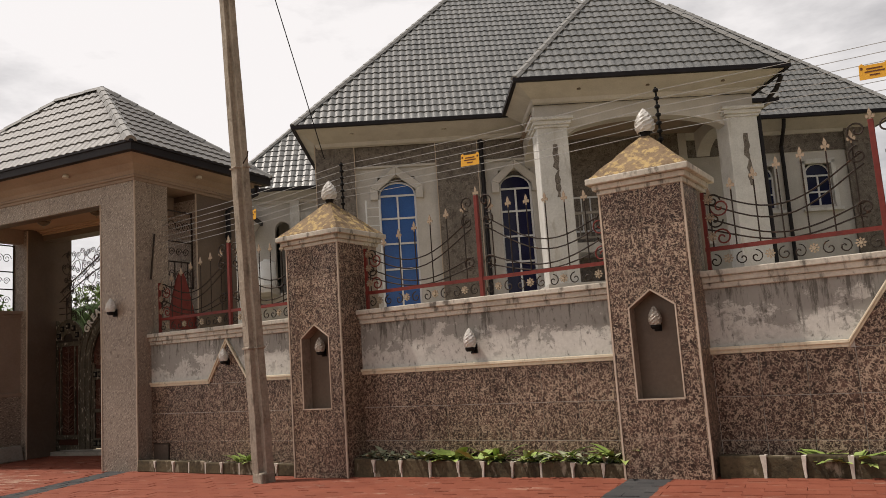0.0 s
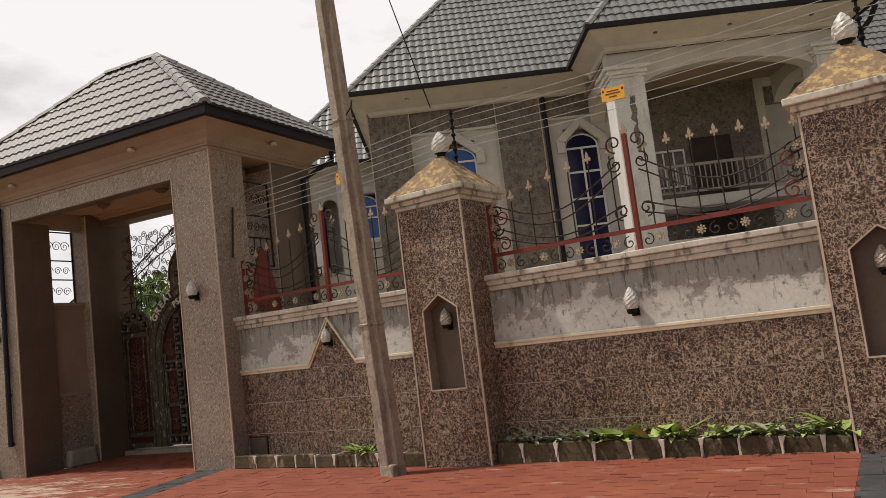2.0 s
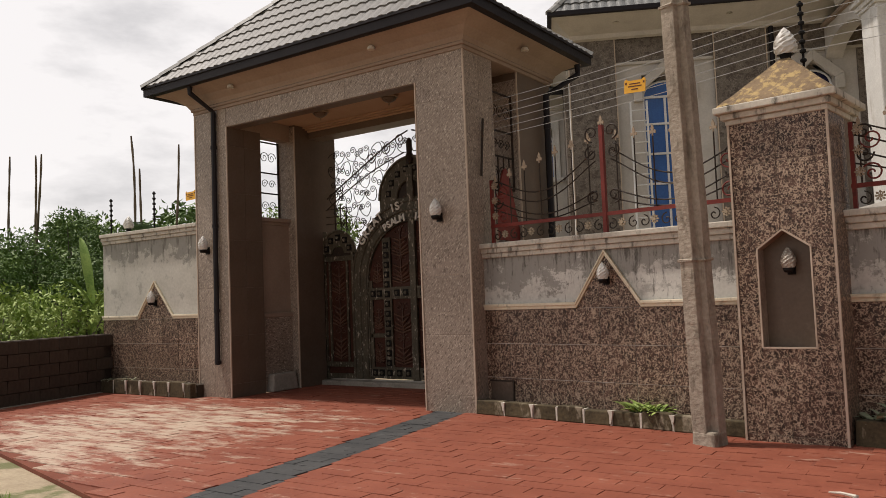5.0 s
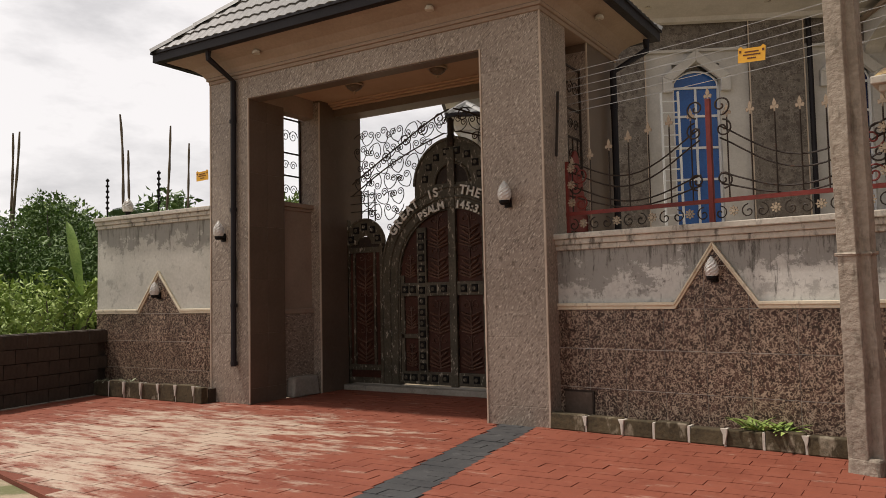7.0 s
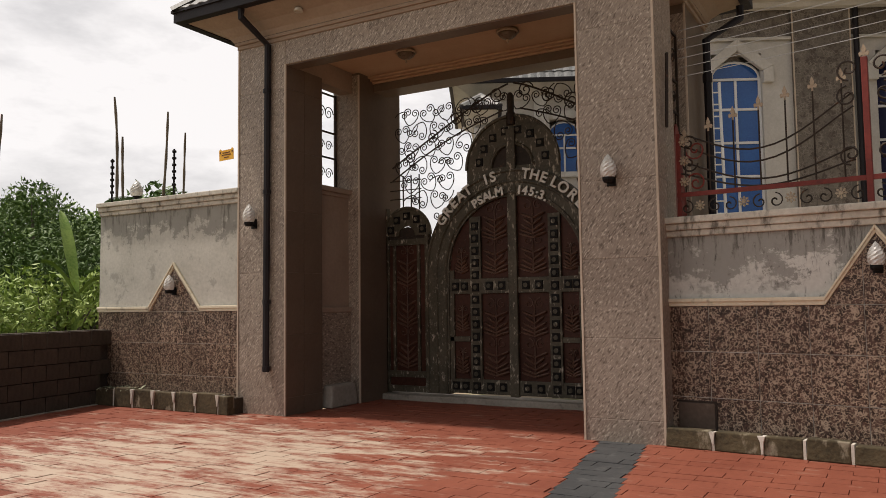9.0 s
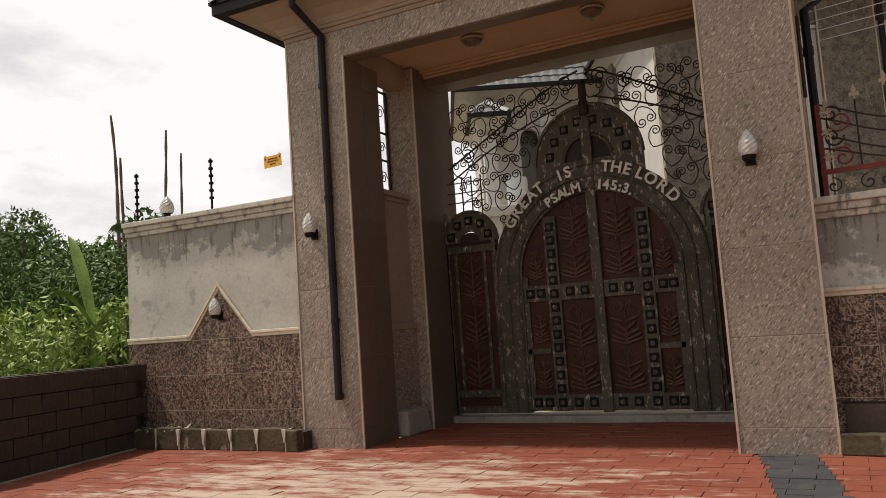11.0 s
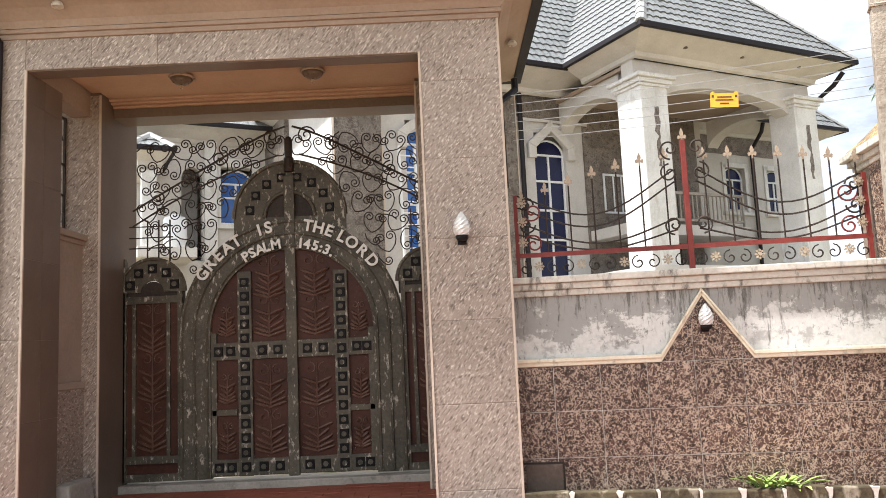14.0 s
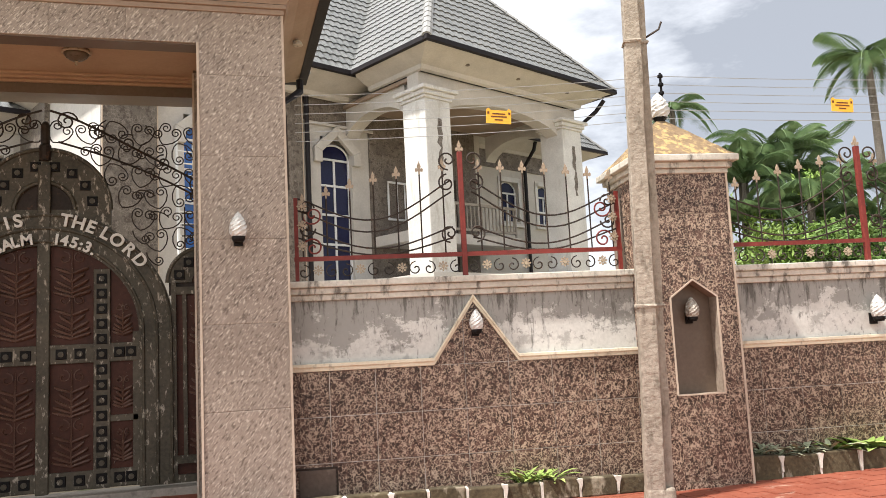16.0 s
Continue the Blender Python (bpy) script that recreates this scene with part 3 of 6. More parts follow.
# ---------------------------------------------------------------- fence pillars with a niche
def fence_pillar(x0, x1):
    y0, y1, top = 10.63, 11.62, 3.55
    nl, nr = x0 + 0.235, x0 + 0.80
    nm, nz0, nz1, nz2 = (nl + nr) / 2, 1.03, 2.12, 2.32
    t = thing("fence_pillar", ((x0 + x1) / 2, (y0 + y1) / 2, 0), "tall square brown-tiled fence pillar with a pointed niche", "pillar", "fence pillars")
    cx, cy = t.location.x, t.location.y
    t.matrix_basis = BENT @ Matrix.Translation((cx, cy, 0))
    g = Geo().box(x0 - cx, x1 - cx, y0 + 0.2 - cy, y1 - cy, 0, top)
    regions = [[(x0, 0), (nl, 0), (nl, top), (x0, top)], [(nr, 0), (x1, 0), (x1, top), (nr, top)], [(nl, 0), (nr, 0), (nr, nz0), (nl, nz0)],
               [(nl, nz1), (nm, nz2), (nm, top), (nl, top)], [(nm, nz2), (nr, nz1), (nr, top), (nm, top)]]
    for r in regions:
        g.prism_y([(x - cx, z) for x, z in r], y0 - cy, y0 + 0.2 - cy)
    body = part("shaft", g, M_GROUT, t)
    # Shade of the niche is put into this darker lining colour.
    part("niche_back", Geo().box(nl - cx, nr - cx, y0 + 0.19 - cy, y0 + 0.199 - cy, nz0, nz2), M_REVEAL, t, "smooth brown tiled niche lining, darkened for recess shade")
    e = Geo()
    for x in (x0, x1):
        s = 1 if x == x1 else -1
        e.box(x - cx - 0.012 + 0.006 * s, x - cx + 0.012 + 0.006 * s, y0 - 0.018 - cy, y0 + 0.006 - cy, 0, top)
    part("edge_strip", e, M_EDGE, t, "pale tile edging strip")
    fr = Geo()
    ring = [(nl, nz0), (nr, nz0), (nr, nz1), (nm, nz2), (nl, nz1)]
    for (ax, az), (bx, bz) in zip(ring, ring[1:] + ring[:1]):
        fr.tube([(ax - cx, y0 - 0.012 - cy, az), (bx - cx, y0 - 0.012 - cy, bz)], 0.012, 4)
    part("niche_edging", fr, M_EDGE, t, "pale tile edging strip")
    c = Geo()
    hx, hy = (x1 - x0) / 2, (y1 - y0) / 2
    for z0, z1, o in ((top, top + 0.06, 0.03), (top + 0.06, top + 0.13, 0.07), (top + 0.13, top + 0.21, 0.13)):
        c.box(-hx - o, hx + o, -hy - o, hy + o, z0, z1)
    part("cap", c, M_COPING, t, "stepped cement cap with mould", bevel=0.012)
    pg = Geo()
    n = 9
    for i in range(n + 1):
        s = 1 - i / n
        w = 0.09 + s * 1.0
        for k in range(4 * n):
            a, b = divmod(k, n)
            q = -1 + 2 * b / n
            px, py = ((q, -1), (1, q), (-q, 1), (-1, -q))[a]
            lump = 0.018 * noise.noise(Vector((px * 3 * w + x0, py * 3 * w, i * 1.3)))
            pg.v.append((px * (hx + 0.10) * w * 0.92, py * (hy + 0.10) * w * 0.92, top + 0.21 + 0.55 * (i / n) + lump))
    m = 4 * n
    pg.f += [(i * m + k, i * m + (k + 1) % m, (i + 1) * m + (k + 1) % m, (i + 1) * m + k) for i in range(n) for k in range(m)]
    pg.f.append(tuple(range(n * m, n * m + m)))
    part("pyramid", pg, M_GOLDCAP, t, "brown pyramid cap with flaking golden patches", smooth=False)
    TILING.append((t, regions, (x0 + 0.005, 0.08), (0.495, 0.5), y0, M_TILE, "front", BENT))
    TILING.append((t, [[(y0, 0), (y1 - 0.35, 0), (y1 - 0.35, top), (y0, top)]], (y0, 0.08), (0.5, 0.5), x1, M_TILE, "right", BENT))
    TILING.append((t, [[(-y1 + 0.35, 0), (-y0, 0), (-y0, top), (-y1 + 0.35, top)]], (-y0 - 1.0, 0.08), (0.5, 0.5), x0, M_TILE, "left", BENT))
    return t


fence_pillar(-6.99, -5.95)
fence_pillar(-1.67, -0.65)


# ---------------------------------------------------------------- kerbed planting strips
def planter(x0, x1, high, turn, name="planter_kerb"):
    t = thing(name, (x0, 10.72, 0), "mossy stone kerb with pale mortar joints along the fence foot", "kerb", "kerbs along the fence")
    t.matrix_basis = turn @ Matrix.Translation((x0, 10.72, 0))
    ground_z = lie((x0 + x1) / 2)
    high += ground_z
    rnd = random.Random(int(abs(x0) * 100))
    x = x0
    while x < x1 - 0.05:
        w = min(rnd.uniform(0.38, 0.52), x1 - x)
        h = high + rnd.uniform(-0.015, 0.02)
        d = rnd.uniform(-0.012, 0.012)
        part("kerb_stone", Geo().frustum((x - x0 + 0.012, x - x0 + w - 0.012, d, 0.16 + d, 0), (x - x0 + 0.02, x - x0 + w - 0.02, d + 0.012, 0.15 + d, h)), M_KERB, t, bevel=0.014)
        if x + w < x1 - 0.1:
            j = Geo().box(x - x0 + w - 0.014, x - x0 + w + 0.014, 0.012, 0.14, 0, high - 0.004)
            if rnd.random() < 0.75:
                low_z = high * rnd.uniform(0.0, 0.5)
                j.prism_y([(x - x0 + w - rnd.uniform(0.006, 0.014), low_z), (x - x0 + w + rnd.uniform(0.004, 0.014), low_z), (x - x0 + w + rnd.uniform(0.012, 0.03), high * 0.7), (x - x0 + w + rnd.uniform(0.02, 0.05), high + 0.004), (x - x0 + w - rnd.uniform(0.02, 0.045), high + 0.004), (x - x0 + w - rnd.uniform(0.01, 0.025), high * 0.7)], -0.012, 0.03)
            part("mortar_joint", j, M_KERB_JOINT, t, "smeared pale mortar")
        x += w
    part("soil", Geo().box(0, x1 - x0, 0.14, FACE - 10.72 - 0.002, 0, high - 0.05), M_SOIL, t, "dark damp soil")
    return t


planter(-11.0, -7.02, 0.19, BENT)
planter(-5.92, -1.70, 0.20, BENT)
planter(-0.62, 5.0, 0.19, BENT)
planter(-20.2, -17.2, 0.28, STRAIGHT)

# ---------------------------------------------------------------- gatehouse
gh = thing("gatehouse", (-14.17, 12.4, 0), "brown granite-tiled gatehouse with a hipped grey tile roof", "gatehouse")


def ghp(name, geo, mat, label="", bevel=0.0, smooth=False):
    """A part of the gatehouse given in world metres."""
    geo.v = [(x + 14.17, y - 12.4, z) for x, y, z in geo.v]
    return part(name, geo, mat, gh, label, bevel, smooth)


BEAM = 5.10
SIDES = ((GH_X0, GH_IL, 1), (GH_IR, GH_X1, -1))
for xa, xb, s in SIDES:
    pl = ghp("pillar", Geo().box(xa, xb, GH_Y0, 11.86, 0, 5.46), M_STONE_JOINT, "granite-tiled front pillar")
    TILING.append((pl, [[(xa, 0), (xb, 0), (xb, 5.46), (xa, 5.46)]], (xa, 0.25), (0.45 if s > 0 else 0.9, 0.9), GH_Y0, M_GRANITE, "front", STRAIGHT))
    inner = xb if s > 0 else xa
    outer = xa if s > 0 else xb
    if s > 0:
        TILING.append((pl, [[(GH_Y0, 0), (11.86, 0), (11.86, BEAM), (GH_Y0, BEAM)]], (GH_Y0, 0.25), (0.42, 0.9), inner, M_REVEAL, "right", STRAIGHT))
    else:
        TILING.append((pl, [[(GH_Y0, 0), (11.86, 0), (11.86, 5.46), (GH_Y0, 5.46)]], (GH_Y0, 0.25), (0.42, 0.9), outer, M_GRANITE, "right", STRAIGHT))
        TILING.append((pl, [[(-11.86, 0), (-GH_Y0, 0), (-GH_Y0, BEAM), (-11.86, BEAM)]], (-11.86, 0.25), (0.42, 0.9), inner, M_REVEAL, "left", STRAIGHT))
    e = Geo()
    for x in (xa, xb):
        o = -0.008 if x == xa else 0.008
        e.box(x + o - 0.012, x + o + 0.012, GH_Y0 - 0.02, GH_Y0 + 0.004, 0, 5.46 if x in (GH_X0, GH_X1) else BEAM)
    ghp("edge_strip", e, M_EDGE, "pale tile edging strip")
    xi0, xi1 = (xb - 0.40, xb + 0.12) if s > 0 else (xa - 0.12, xb)
    xe = xi1 if s > 0 else xi0
    ghp("edge_strip", Geo().box(xe - 0.012, xe + 0.012, 12.66, 12.684, 0, 5.34), M_EDGE, "pale tile edging strip")
    if s < 0:
        ghp("edge_strip", Geo().box(xb - 0.010, xb + 0.014, 12.656, 12.68, 2.6, 5.46), M_EDGE, "pale tile edging strip")
    ghp("infill_ledge", Geo().box(inner - 0.25 if s > 0 else inner + 0.04, inner - 0.04 if s > 0 else inner + 0.25, 11.864, 12.676, 1.452, 1.54), M_GH_PLASTER, "moulded ledge", bevel=0.01)
    bp = ghp("back_pillar", Geo().box(xi0, xi1, 12.68, GH_Y1, 0, 5.46), M_REVEAL, "brown tiled rear pillar, darkened for shade")
    TILING.append((bp, [[(xi0, 0), (xi1, 0), (xi1, 5.34), (xi0, 5.34)]], (xi0, 0.25), (0.51, 0.9), 12.68, M_GRANITE, "front", STRAIGHT))
    sill_z = 3.30 if s > 0 else 2.46
    low = Geo().box(inner - 0.25 if s > 0 else inner + 0.10, inner - 0.10 if s > 0 else inner + 0.25, 11.86, 12.68, 0, sill_z)
    ghp("infill", low, M_GH_PLASTER, "plastered low infill wall")
    ghp("infill_plinth", Geo().box(inner - 0.24 if s > 0 else inner + 0.06, inner - 0.06 if s > 0 else inner + 0.24, 11.862, 12.678, 0, 1.45), M_GRANITE, "granite-tiled dado")
    cop = Geo()
    for z0, z1, o in ((sill_z, sill_z + 0.06, 0.03), (sill_z + 0.06, sill_z + 0.14, 0.07)):
        cop.box((inner - 0.25 - o) if s > 0 else (inner + 0.10 - o), (inner - 0.10 + o) if s > 0 else (inner + 0.25 + o), 11.863, 12.677, z0, z1)
    ghp("infill_coping", cop, M_GH_PLASTER, "moulded coping", bevel=0.008)
    ghp("side_lintel", Geo().box(inner - 0.27 if s > 0 else inner + 0.02, inner - 0.02 if s > 0 else inner + 0.27, 11.862, 12.678, 5.05, 5.46), M_GH_PLASTER)
    # iron grille in the side opening
    xg = inner - 0.35 if s > 0 else GH_X1 - 0.12
    gr = Geo()
    for z in (3.46, 3.98, 4.40, 5.03):
        gr.tube([(xg, 11.87, z), (xg, 12.67, z)], 0.018, 4)
    for y in (11.89, 12.66):
        gr.tube([(xg, y, 3.44), (xg, y, 5.05)], 0.02, 4)
    for yy in (12.08, 12.28, 12.48):
        for zz, r in ((3.72, 0.1), (4.18, 0.09), (4.72, 0.12)):
            gr.tube([(xg, yy + r * (1 - k / 22) * math.cos(k * 0.55), zz + r * (1 - k / 22) * math.sin(k * 0.55)) for k in range(20)], 0.008, 4)
    if s < 0:
        for y in (11.98, 12.16, 12.34, 12.52):
            gr.tube([(xg, y, 2.6), (xg, y, 4.0)], 0.012, 4)
        n = 14
        dome = [(11.87 + 0.80 * k / n, 2.78 + 1.0 * math.sin(math.pi * (0.04 + 0.92 * k / n)) ** 1.6) for k in range(n + 1)]
        pg = Geo()
        for (ya, za), (yb, zb) in zip(dome, dome[1:]):
            pg.add([(xg + 0.07, ya, 2.60), (xg + 0.07, yb, 2.60), (xg + 0.07, yb, zb), (xg + 0.07, ya, za), (xg + 0.04, ya, 2.60), (xg + 0.04, yb, 2.60), (xg + 0.04, yb, zb), (xg + 0.04, ya, za)],
                   [(0, 1, 2, 3), (7, 6, 5, 4), (3, 2, 6, 7)])
        ghp("arched_panel", pg.weld(), M_RED, "dark red arched metal panel in the side opening")
    ghp("window_grille", gr, M_IRON, "black wrought iron scroll grille")

ghp("base_block", Geo().frustum((GH_IL - 0.2, GH_IL + 0.13, 11.93, 12.62, 0), (GH_IL - 0.2, GH_IL + 0.10, 11.98, 12.58, 0.34)), M_DOORSTEP, "rough bare cement block", bevel=0.03)
# front and rear beams, ceiling
beam = ghp("front_beam", Geo().box(GH_IL, GH_IR, GH_Y0 + 0.005, 11.30, BEAM, 5.46), M_STONE_JOINT, "granite-tiled lintel")
TILING.append((beam, [[(GH_IL, BEAM), (GH_IR, BEAM), (GH_IR, 5.46), (GH_IL, 5.46)]], (GH_IL, BEAM), (0.75, 0.36), GH_Y0 + 0.005, M_GRANITE, "front", STRAIGHT))
# Lintel underside and rear lintel carry their shade in the darker tile colour.
ghp("beam_soffit", Geo().box(GH_IL + 0.012, GH_IR - 0.012, GH_Y0 + 0.02, 11.29, BEAM - 0.012, BEAM - 0.001), M_REVEAL)
ghp("rear_beam", Geo().box(GH_IL, GH_IR, 13.10, 13.52, 5.15, 5.46), M_REVEAL, "brown tiled rear lintel, darkened for shade")
ghp("inner_ceiling", Geo().box(GH_IL, GH_IR, 11.30, 13.10, 5.38, 5.43), M_SOFFIT, "peach painted ceiling")
for k, (d, z) in enumerate(((0.17, 5.375), (0.10, 5.345), (0.04, 5.31))):
    ghp("ceiling_cornice", Geo().box(GH_IL + 0.001, GH_IR - 0.001, 13.10 - d, 13.099, z - 0.03, z + 0.004), M_SOFFIT, "stepped peach cornice", bevel=0.006)
    ghp("ceiling_cornice", Geo().box(GH_IL + 0.001, GH_IR - 0.001, 11.301, 11.30 + d, z - 0.03, z + 0.004), M_SOFFIT, "stepped peach cornice", bevel=0.006)
# cornice band and coved eaves
for k, (o, z0, z1) in enumerate(((0.03, 5.46, 5.52), (0.06, 5.52, 5.57))):
    c = Geo().box(GH_X0 - o, GH_X1 + o, GH_Y0 - o, GH_Y1 + o, z0, z1)
    ghp("cornice", c, M_GH_PLASTER, "plastered cornice band", bevel=0.008)
EX0, EX1, EY0, EY1, EZ = -18.04, -10.42, 10.38, 14.44, 6.00
cove = Geo()
steps = ((0.06, 5.57), (0.10, 5.64), (0.22, 5.74), (0.40, 5.82), (0.55, 5.87))
prev = None
ring_pts = []
for o, z in steps:
    ring_pts.append([(GH_X0 - o * (GH_X0 - EX0) / 0.62, GH_Y0 - o * (GH_Y0 - EY0) / 0.62, z), (GH_X1 + o * (EX1 - GH_X1) / 0.62, GH_Y0 - o * (GH_Y0 - EY0) / 0.62, z),
                     (GH_X1 + o * (EX1 - GH_X1) / 0.62, GH_Y1 + o * (EY1 - GH_Y1) / 0.62, z), (GH_X0 - o * (GH_X0 - EX0) / 0.62, GH_Y1 + o * (EY1 - GH_Y1) / 0.62, z)])
cove.add([q for ring in ring_pts for q in ring], [(k * 4 + i, k * 4 + i + 4, k * 4 + (i + 1) % 4 + 4, k * 4 + (i + 1) % 4) for k in range(len(ring_pts) - 1) for i in range(4)])
ghp("eaves_cove", cove, M_GH_PLASTER, "plain brown plaster coved soffit")
for z0, z1, o in ((5.84, 5.98, 0.0), (5.98, 6.02, 0.03)):
    x0, x1, y0, y1 = EX0 - o, EX1 + o, EY0 - o, EY1 + o
    for box in ((x0, x1, y0, y0 + 0.13), (x0, x1, y1 - 0.13, y1), (x0, x0 + 0.13, y0 + 0.13, y1 - 0.13), (x1 - 0.13, x1, y0 + 0.13, y1 - 0.13)):
        ghp("gutter" if o == 0.0 else "gutter_lip", Geo().box(*box, z0, z1), M_GUTTER, "black eaves gutter")
for x in (-15.9, -12.55):
    ghp("soffit_lamp", Geo().lathe([(0.065, 5.705), (0.065, 5.73), (0.05, 5.76)], 10, (x, 10.72, -0.01)), M_COPING, "small round eaves downlight")
for y in (12.45,):
    ghp("soffit_lamp", Geo().lathe([(0.065, 5.705), (0.065, 5.73), (0.05, 5.76)], 10, (-10.72, y, -0.01)), M_COPING, "small round eaves downlight")
for y0 in (None, 1):
    pp = Geo()
    if y0 is None:
        pp.tube([(-16.78, 10.50, 5.84), (-16.78, 10.50, 5.72), (-16.68, 10.95, 5.42), (-16.70, 10.95, 0.62)], 0.05, 8)
        for z in (0.64, 1.6, 3.2, 4.7):
            pp.tube([(-16.69, 10.95, z), (-16.69, 10.95, z + 0.06)], 0.06, 8)
    else:
        pp.tube([(-10.55, 14.1, 5.80), (-10.55, 14.1, 5.62), (-10.93, 13.55, 5.20), (-10.93, 13.55, 2.4)], 0.055, 8)
        pp.tube([(-10.93, 13.55, 4.6), (-10.93, 13.55, 4.72)], 0.066, 8)
    ghp("downpipe", pp, M_GUTTER, "black plastic downpipe")
ghp("stay_bar", Geo().tube([(-10.98, 11.35, 3.55), (-10.98, 11.46, 4.45)], 0.02, 5), M_IRON, "rusty leaning iron bar")


def roof_slope(u0, u1, run, rise, left, right, pitch=0.20, row=0.36, amp=0.022, step=0.03, seg=6):
    """Wavy overlapping tiles on a slope whose eave lies along x at y = 0, going up towards +y.
    left, right: how far the side edges lean in at the top."""
    length = math.hypot(run, rise)
    cy, cz = run / length, rise / length
    g = Geo()
    rows = max(2, int(round(length / row)))
    n = int((u1 - u0) / pitch * seg) + 1
    for r in range(rows):
        s0, s1 = r / rows, (r + 1) / rows
        line = []
        for s, lift in ((s0, 0.0), (s0, step), (s1, 0.004)):
            a, b = u0 + left * s, u1 - right * s
            for i in range(n + 1):
                u = u0 + (u1 - u0) * i / n
                h = lift + (amp * (0.5 + 0.5 * math.cos(2 * math.pi * u / pitch)) ** 0.7 if lift else 0.0)
                u = min(max(u, a), b)
                d = s * length
                line.append((u, d * cy - h * cz, d * cz + h * cy))
        base = len(g.v)
        g.v += line
        m = n + 1
        for k in range(2):
            for i in range(n):
                p, q = base + k * m + i, base + (k + 1) * m + i
                if abs(line[k * m + i][0] - line[k * m + i + 1][0]) > 1e-6 or abs(line[(k + 1) * m + i][0] - line[(k + 1) * m + i + 1][0]) > 1e-6:
                    g.f.append((p, p + 1, q + 1, q))
    return g


def moved(geo, m):
    geo.v = [tuple(m @ Vector(p)) for p in geo.v]
    return geo


RX0, RX1, RY, RZ = -14.90, -13.46, 12.41, 8.19
dx0, dx1, rise = RX0 - EX0, EX1 - RX1, RZ - EZ
S = Geo()
for geo, m in ((roof_slope(0, EX1 - EX0, RY - EY0, rise, dx0, dx1), pose(EX0, EY0, EZ)),
               (roof_slope(0, EY1 - EY0, dx1, rise, RY - EY0, EY1 - RY), pose(EX1, EY0, EZ, 0, 0, 90)),
               (roof_slope(0, EX1 - EX0, EY1 - RY, rise, dx1, dx0), pose(EX1, EY1, EZ, 0, 0, 180)),
               (roof_slope(0, EY1 - EY0, dx0, rise, EY1 - RY, RY - EY0), pose(EX0, EY1, EZ, 0, 0, -90))):
    moved(geo, m)
    S.add(geo.v, geo.f)
ghp("roof", S, M_GH_ROOF, "grey stone-coated hipped tile roof", smooth=False)


def ridge_caps(g, a, b, w=0.12, lift=0.05):
    a, b = Vector(a), Vector(b)
    n = max(2, int((b - a).length / 0.42))
    for i in range(n):
        p, q = a.lerp(b, i / n), a.lerp(b, (i + 1.08) / n)
        d = (q - p).normalized()
        s = d.cross(Vector((0, 0, 1))).normalized()
        u = s.cross(d).normalized()
        ringp = [p + s * w + u * (lift - 0.06), p + s * w * 0.6 + u * (lift + 0.02), p + u * (lift + 0.05), p - s * w * 0.6 + u * (lift + 0.02), p - s * w + u * (lift - 0.06)]
        ringq = [x + (q - p) - u * 0.018 for x in ringp]
        g.add(ringp + ringq, [(k, k + 1, k + 6, k + 5) for k in range(4)] + [(4, 3, 2, 1, 0), (5, 6, 7, 8, 9)])
    return g


cg = Geo()
for a, b in (((EX0, EY0, EZ), (RX0, RY, RZ)), ((EX1, EY0, EZ), (RX1, RY, RZ)), ((EX0, EY1, EZ), (RX0, RY, RZ)), ((EX1, EY1, EZ), (RX1, RY, RZ)), ((RX0, RY, RZ), (RX1, RY, RZ))):
    ridge_caps(cg, a, b)
for i in range(len(cg.v) // 10):
    ghp("ridge_cap", Geo().add(cg.v[i * 10:i * 10 + 10], [tuple(k - i * 10 for k in face) for face in cg.f[i * 6:i * 6 + 6]]), M_RIDGE)
for xa in (-15.0, -13.32):
    lp = thing("ceiling_lamp", (xa, 12.12, 5.38), "small bowl ceiling lamp in a bronze rim under the lintel", "lamp", "lamps under the lintel")
    part("rim", Geo().lathe([(0.06, 0.0), (0.15, -0.02), (0.165, -0.05), (0.15, -0.06)][::-1], 14), M_GOLD, lp, smooth=True)
    part("bowl", Geo().lathe([(0.02, -0.15), (0.07, -0.135), (0.12, -0.10), (0.145, -0.055)], 14), M_BRONZE, lp, "smoked glass bowl", smooth=True)
    part("finial", Geo().lathe([(0.002, -0.205), (0.018, -0.19), (0.012, -0.165), (0.022, -0.148)], 8), M_GOLD, lp, "small brass finial")
part_sill = tagged(part("door_sill", Geo().box(GH_IL, GH_IR, 13.30, 13.75, -0.03, 0.09), M_DOORSTEP, bevel=0.015), "worn cement threshold under the gate", "threshold", kind="structure")
# ---------------------------------------------------------------- house, turned against the fence
HA, HB = 7.0, 27.0            # middle of the house in its own frame
SITE_A, SITE_B = 7.517, 27.813  # where that middle stands
TH = radians(27.0)
house = thing("house", (SITE_A * math.cos(TH) - SITE_B * math.sin(TH), SITE_A * math.sin(TH) + SITE_B * math.cos(TH), 0), "large cream villa with steep grey-green tile roofs and columned porch", "house")
house.rotation_euler = (0, 0, TH)
house.scale = (1.04, 1.04, 1.04)


def hp(name, geo, mat, label="", bevel=0.0, smooth=False, parent=None):
    """A part of the house; x runs along its front, y to its back."""
    geo.v = [(x - HA, y - HB, z) for x, y, z in geo.v]
    return part(name, geo, mat, parent or house, label, bevel, smooth)


WALL, EAVE, K = 25.80, 9.19, 1.2
W1, W2 = (-0.28, 1.24), (3.68, 1.08)      # centre and width of the tall windows
WIN_LO, WIN_SPRING = 3.2, 7.07


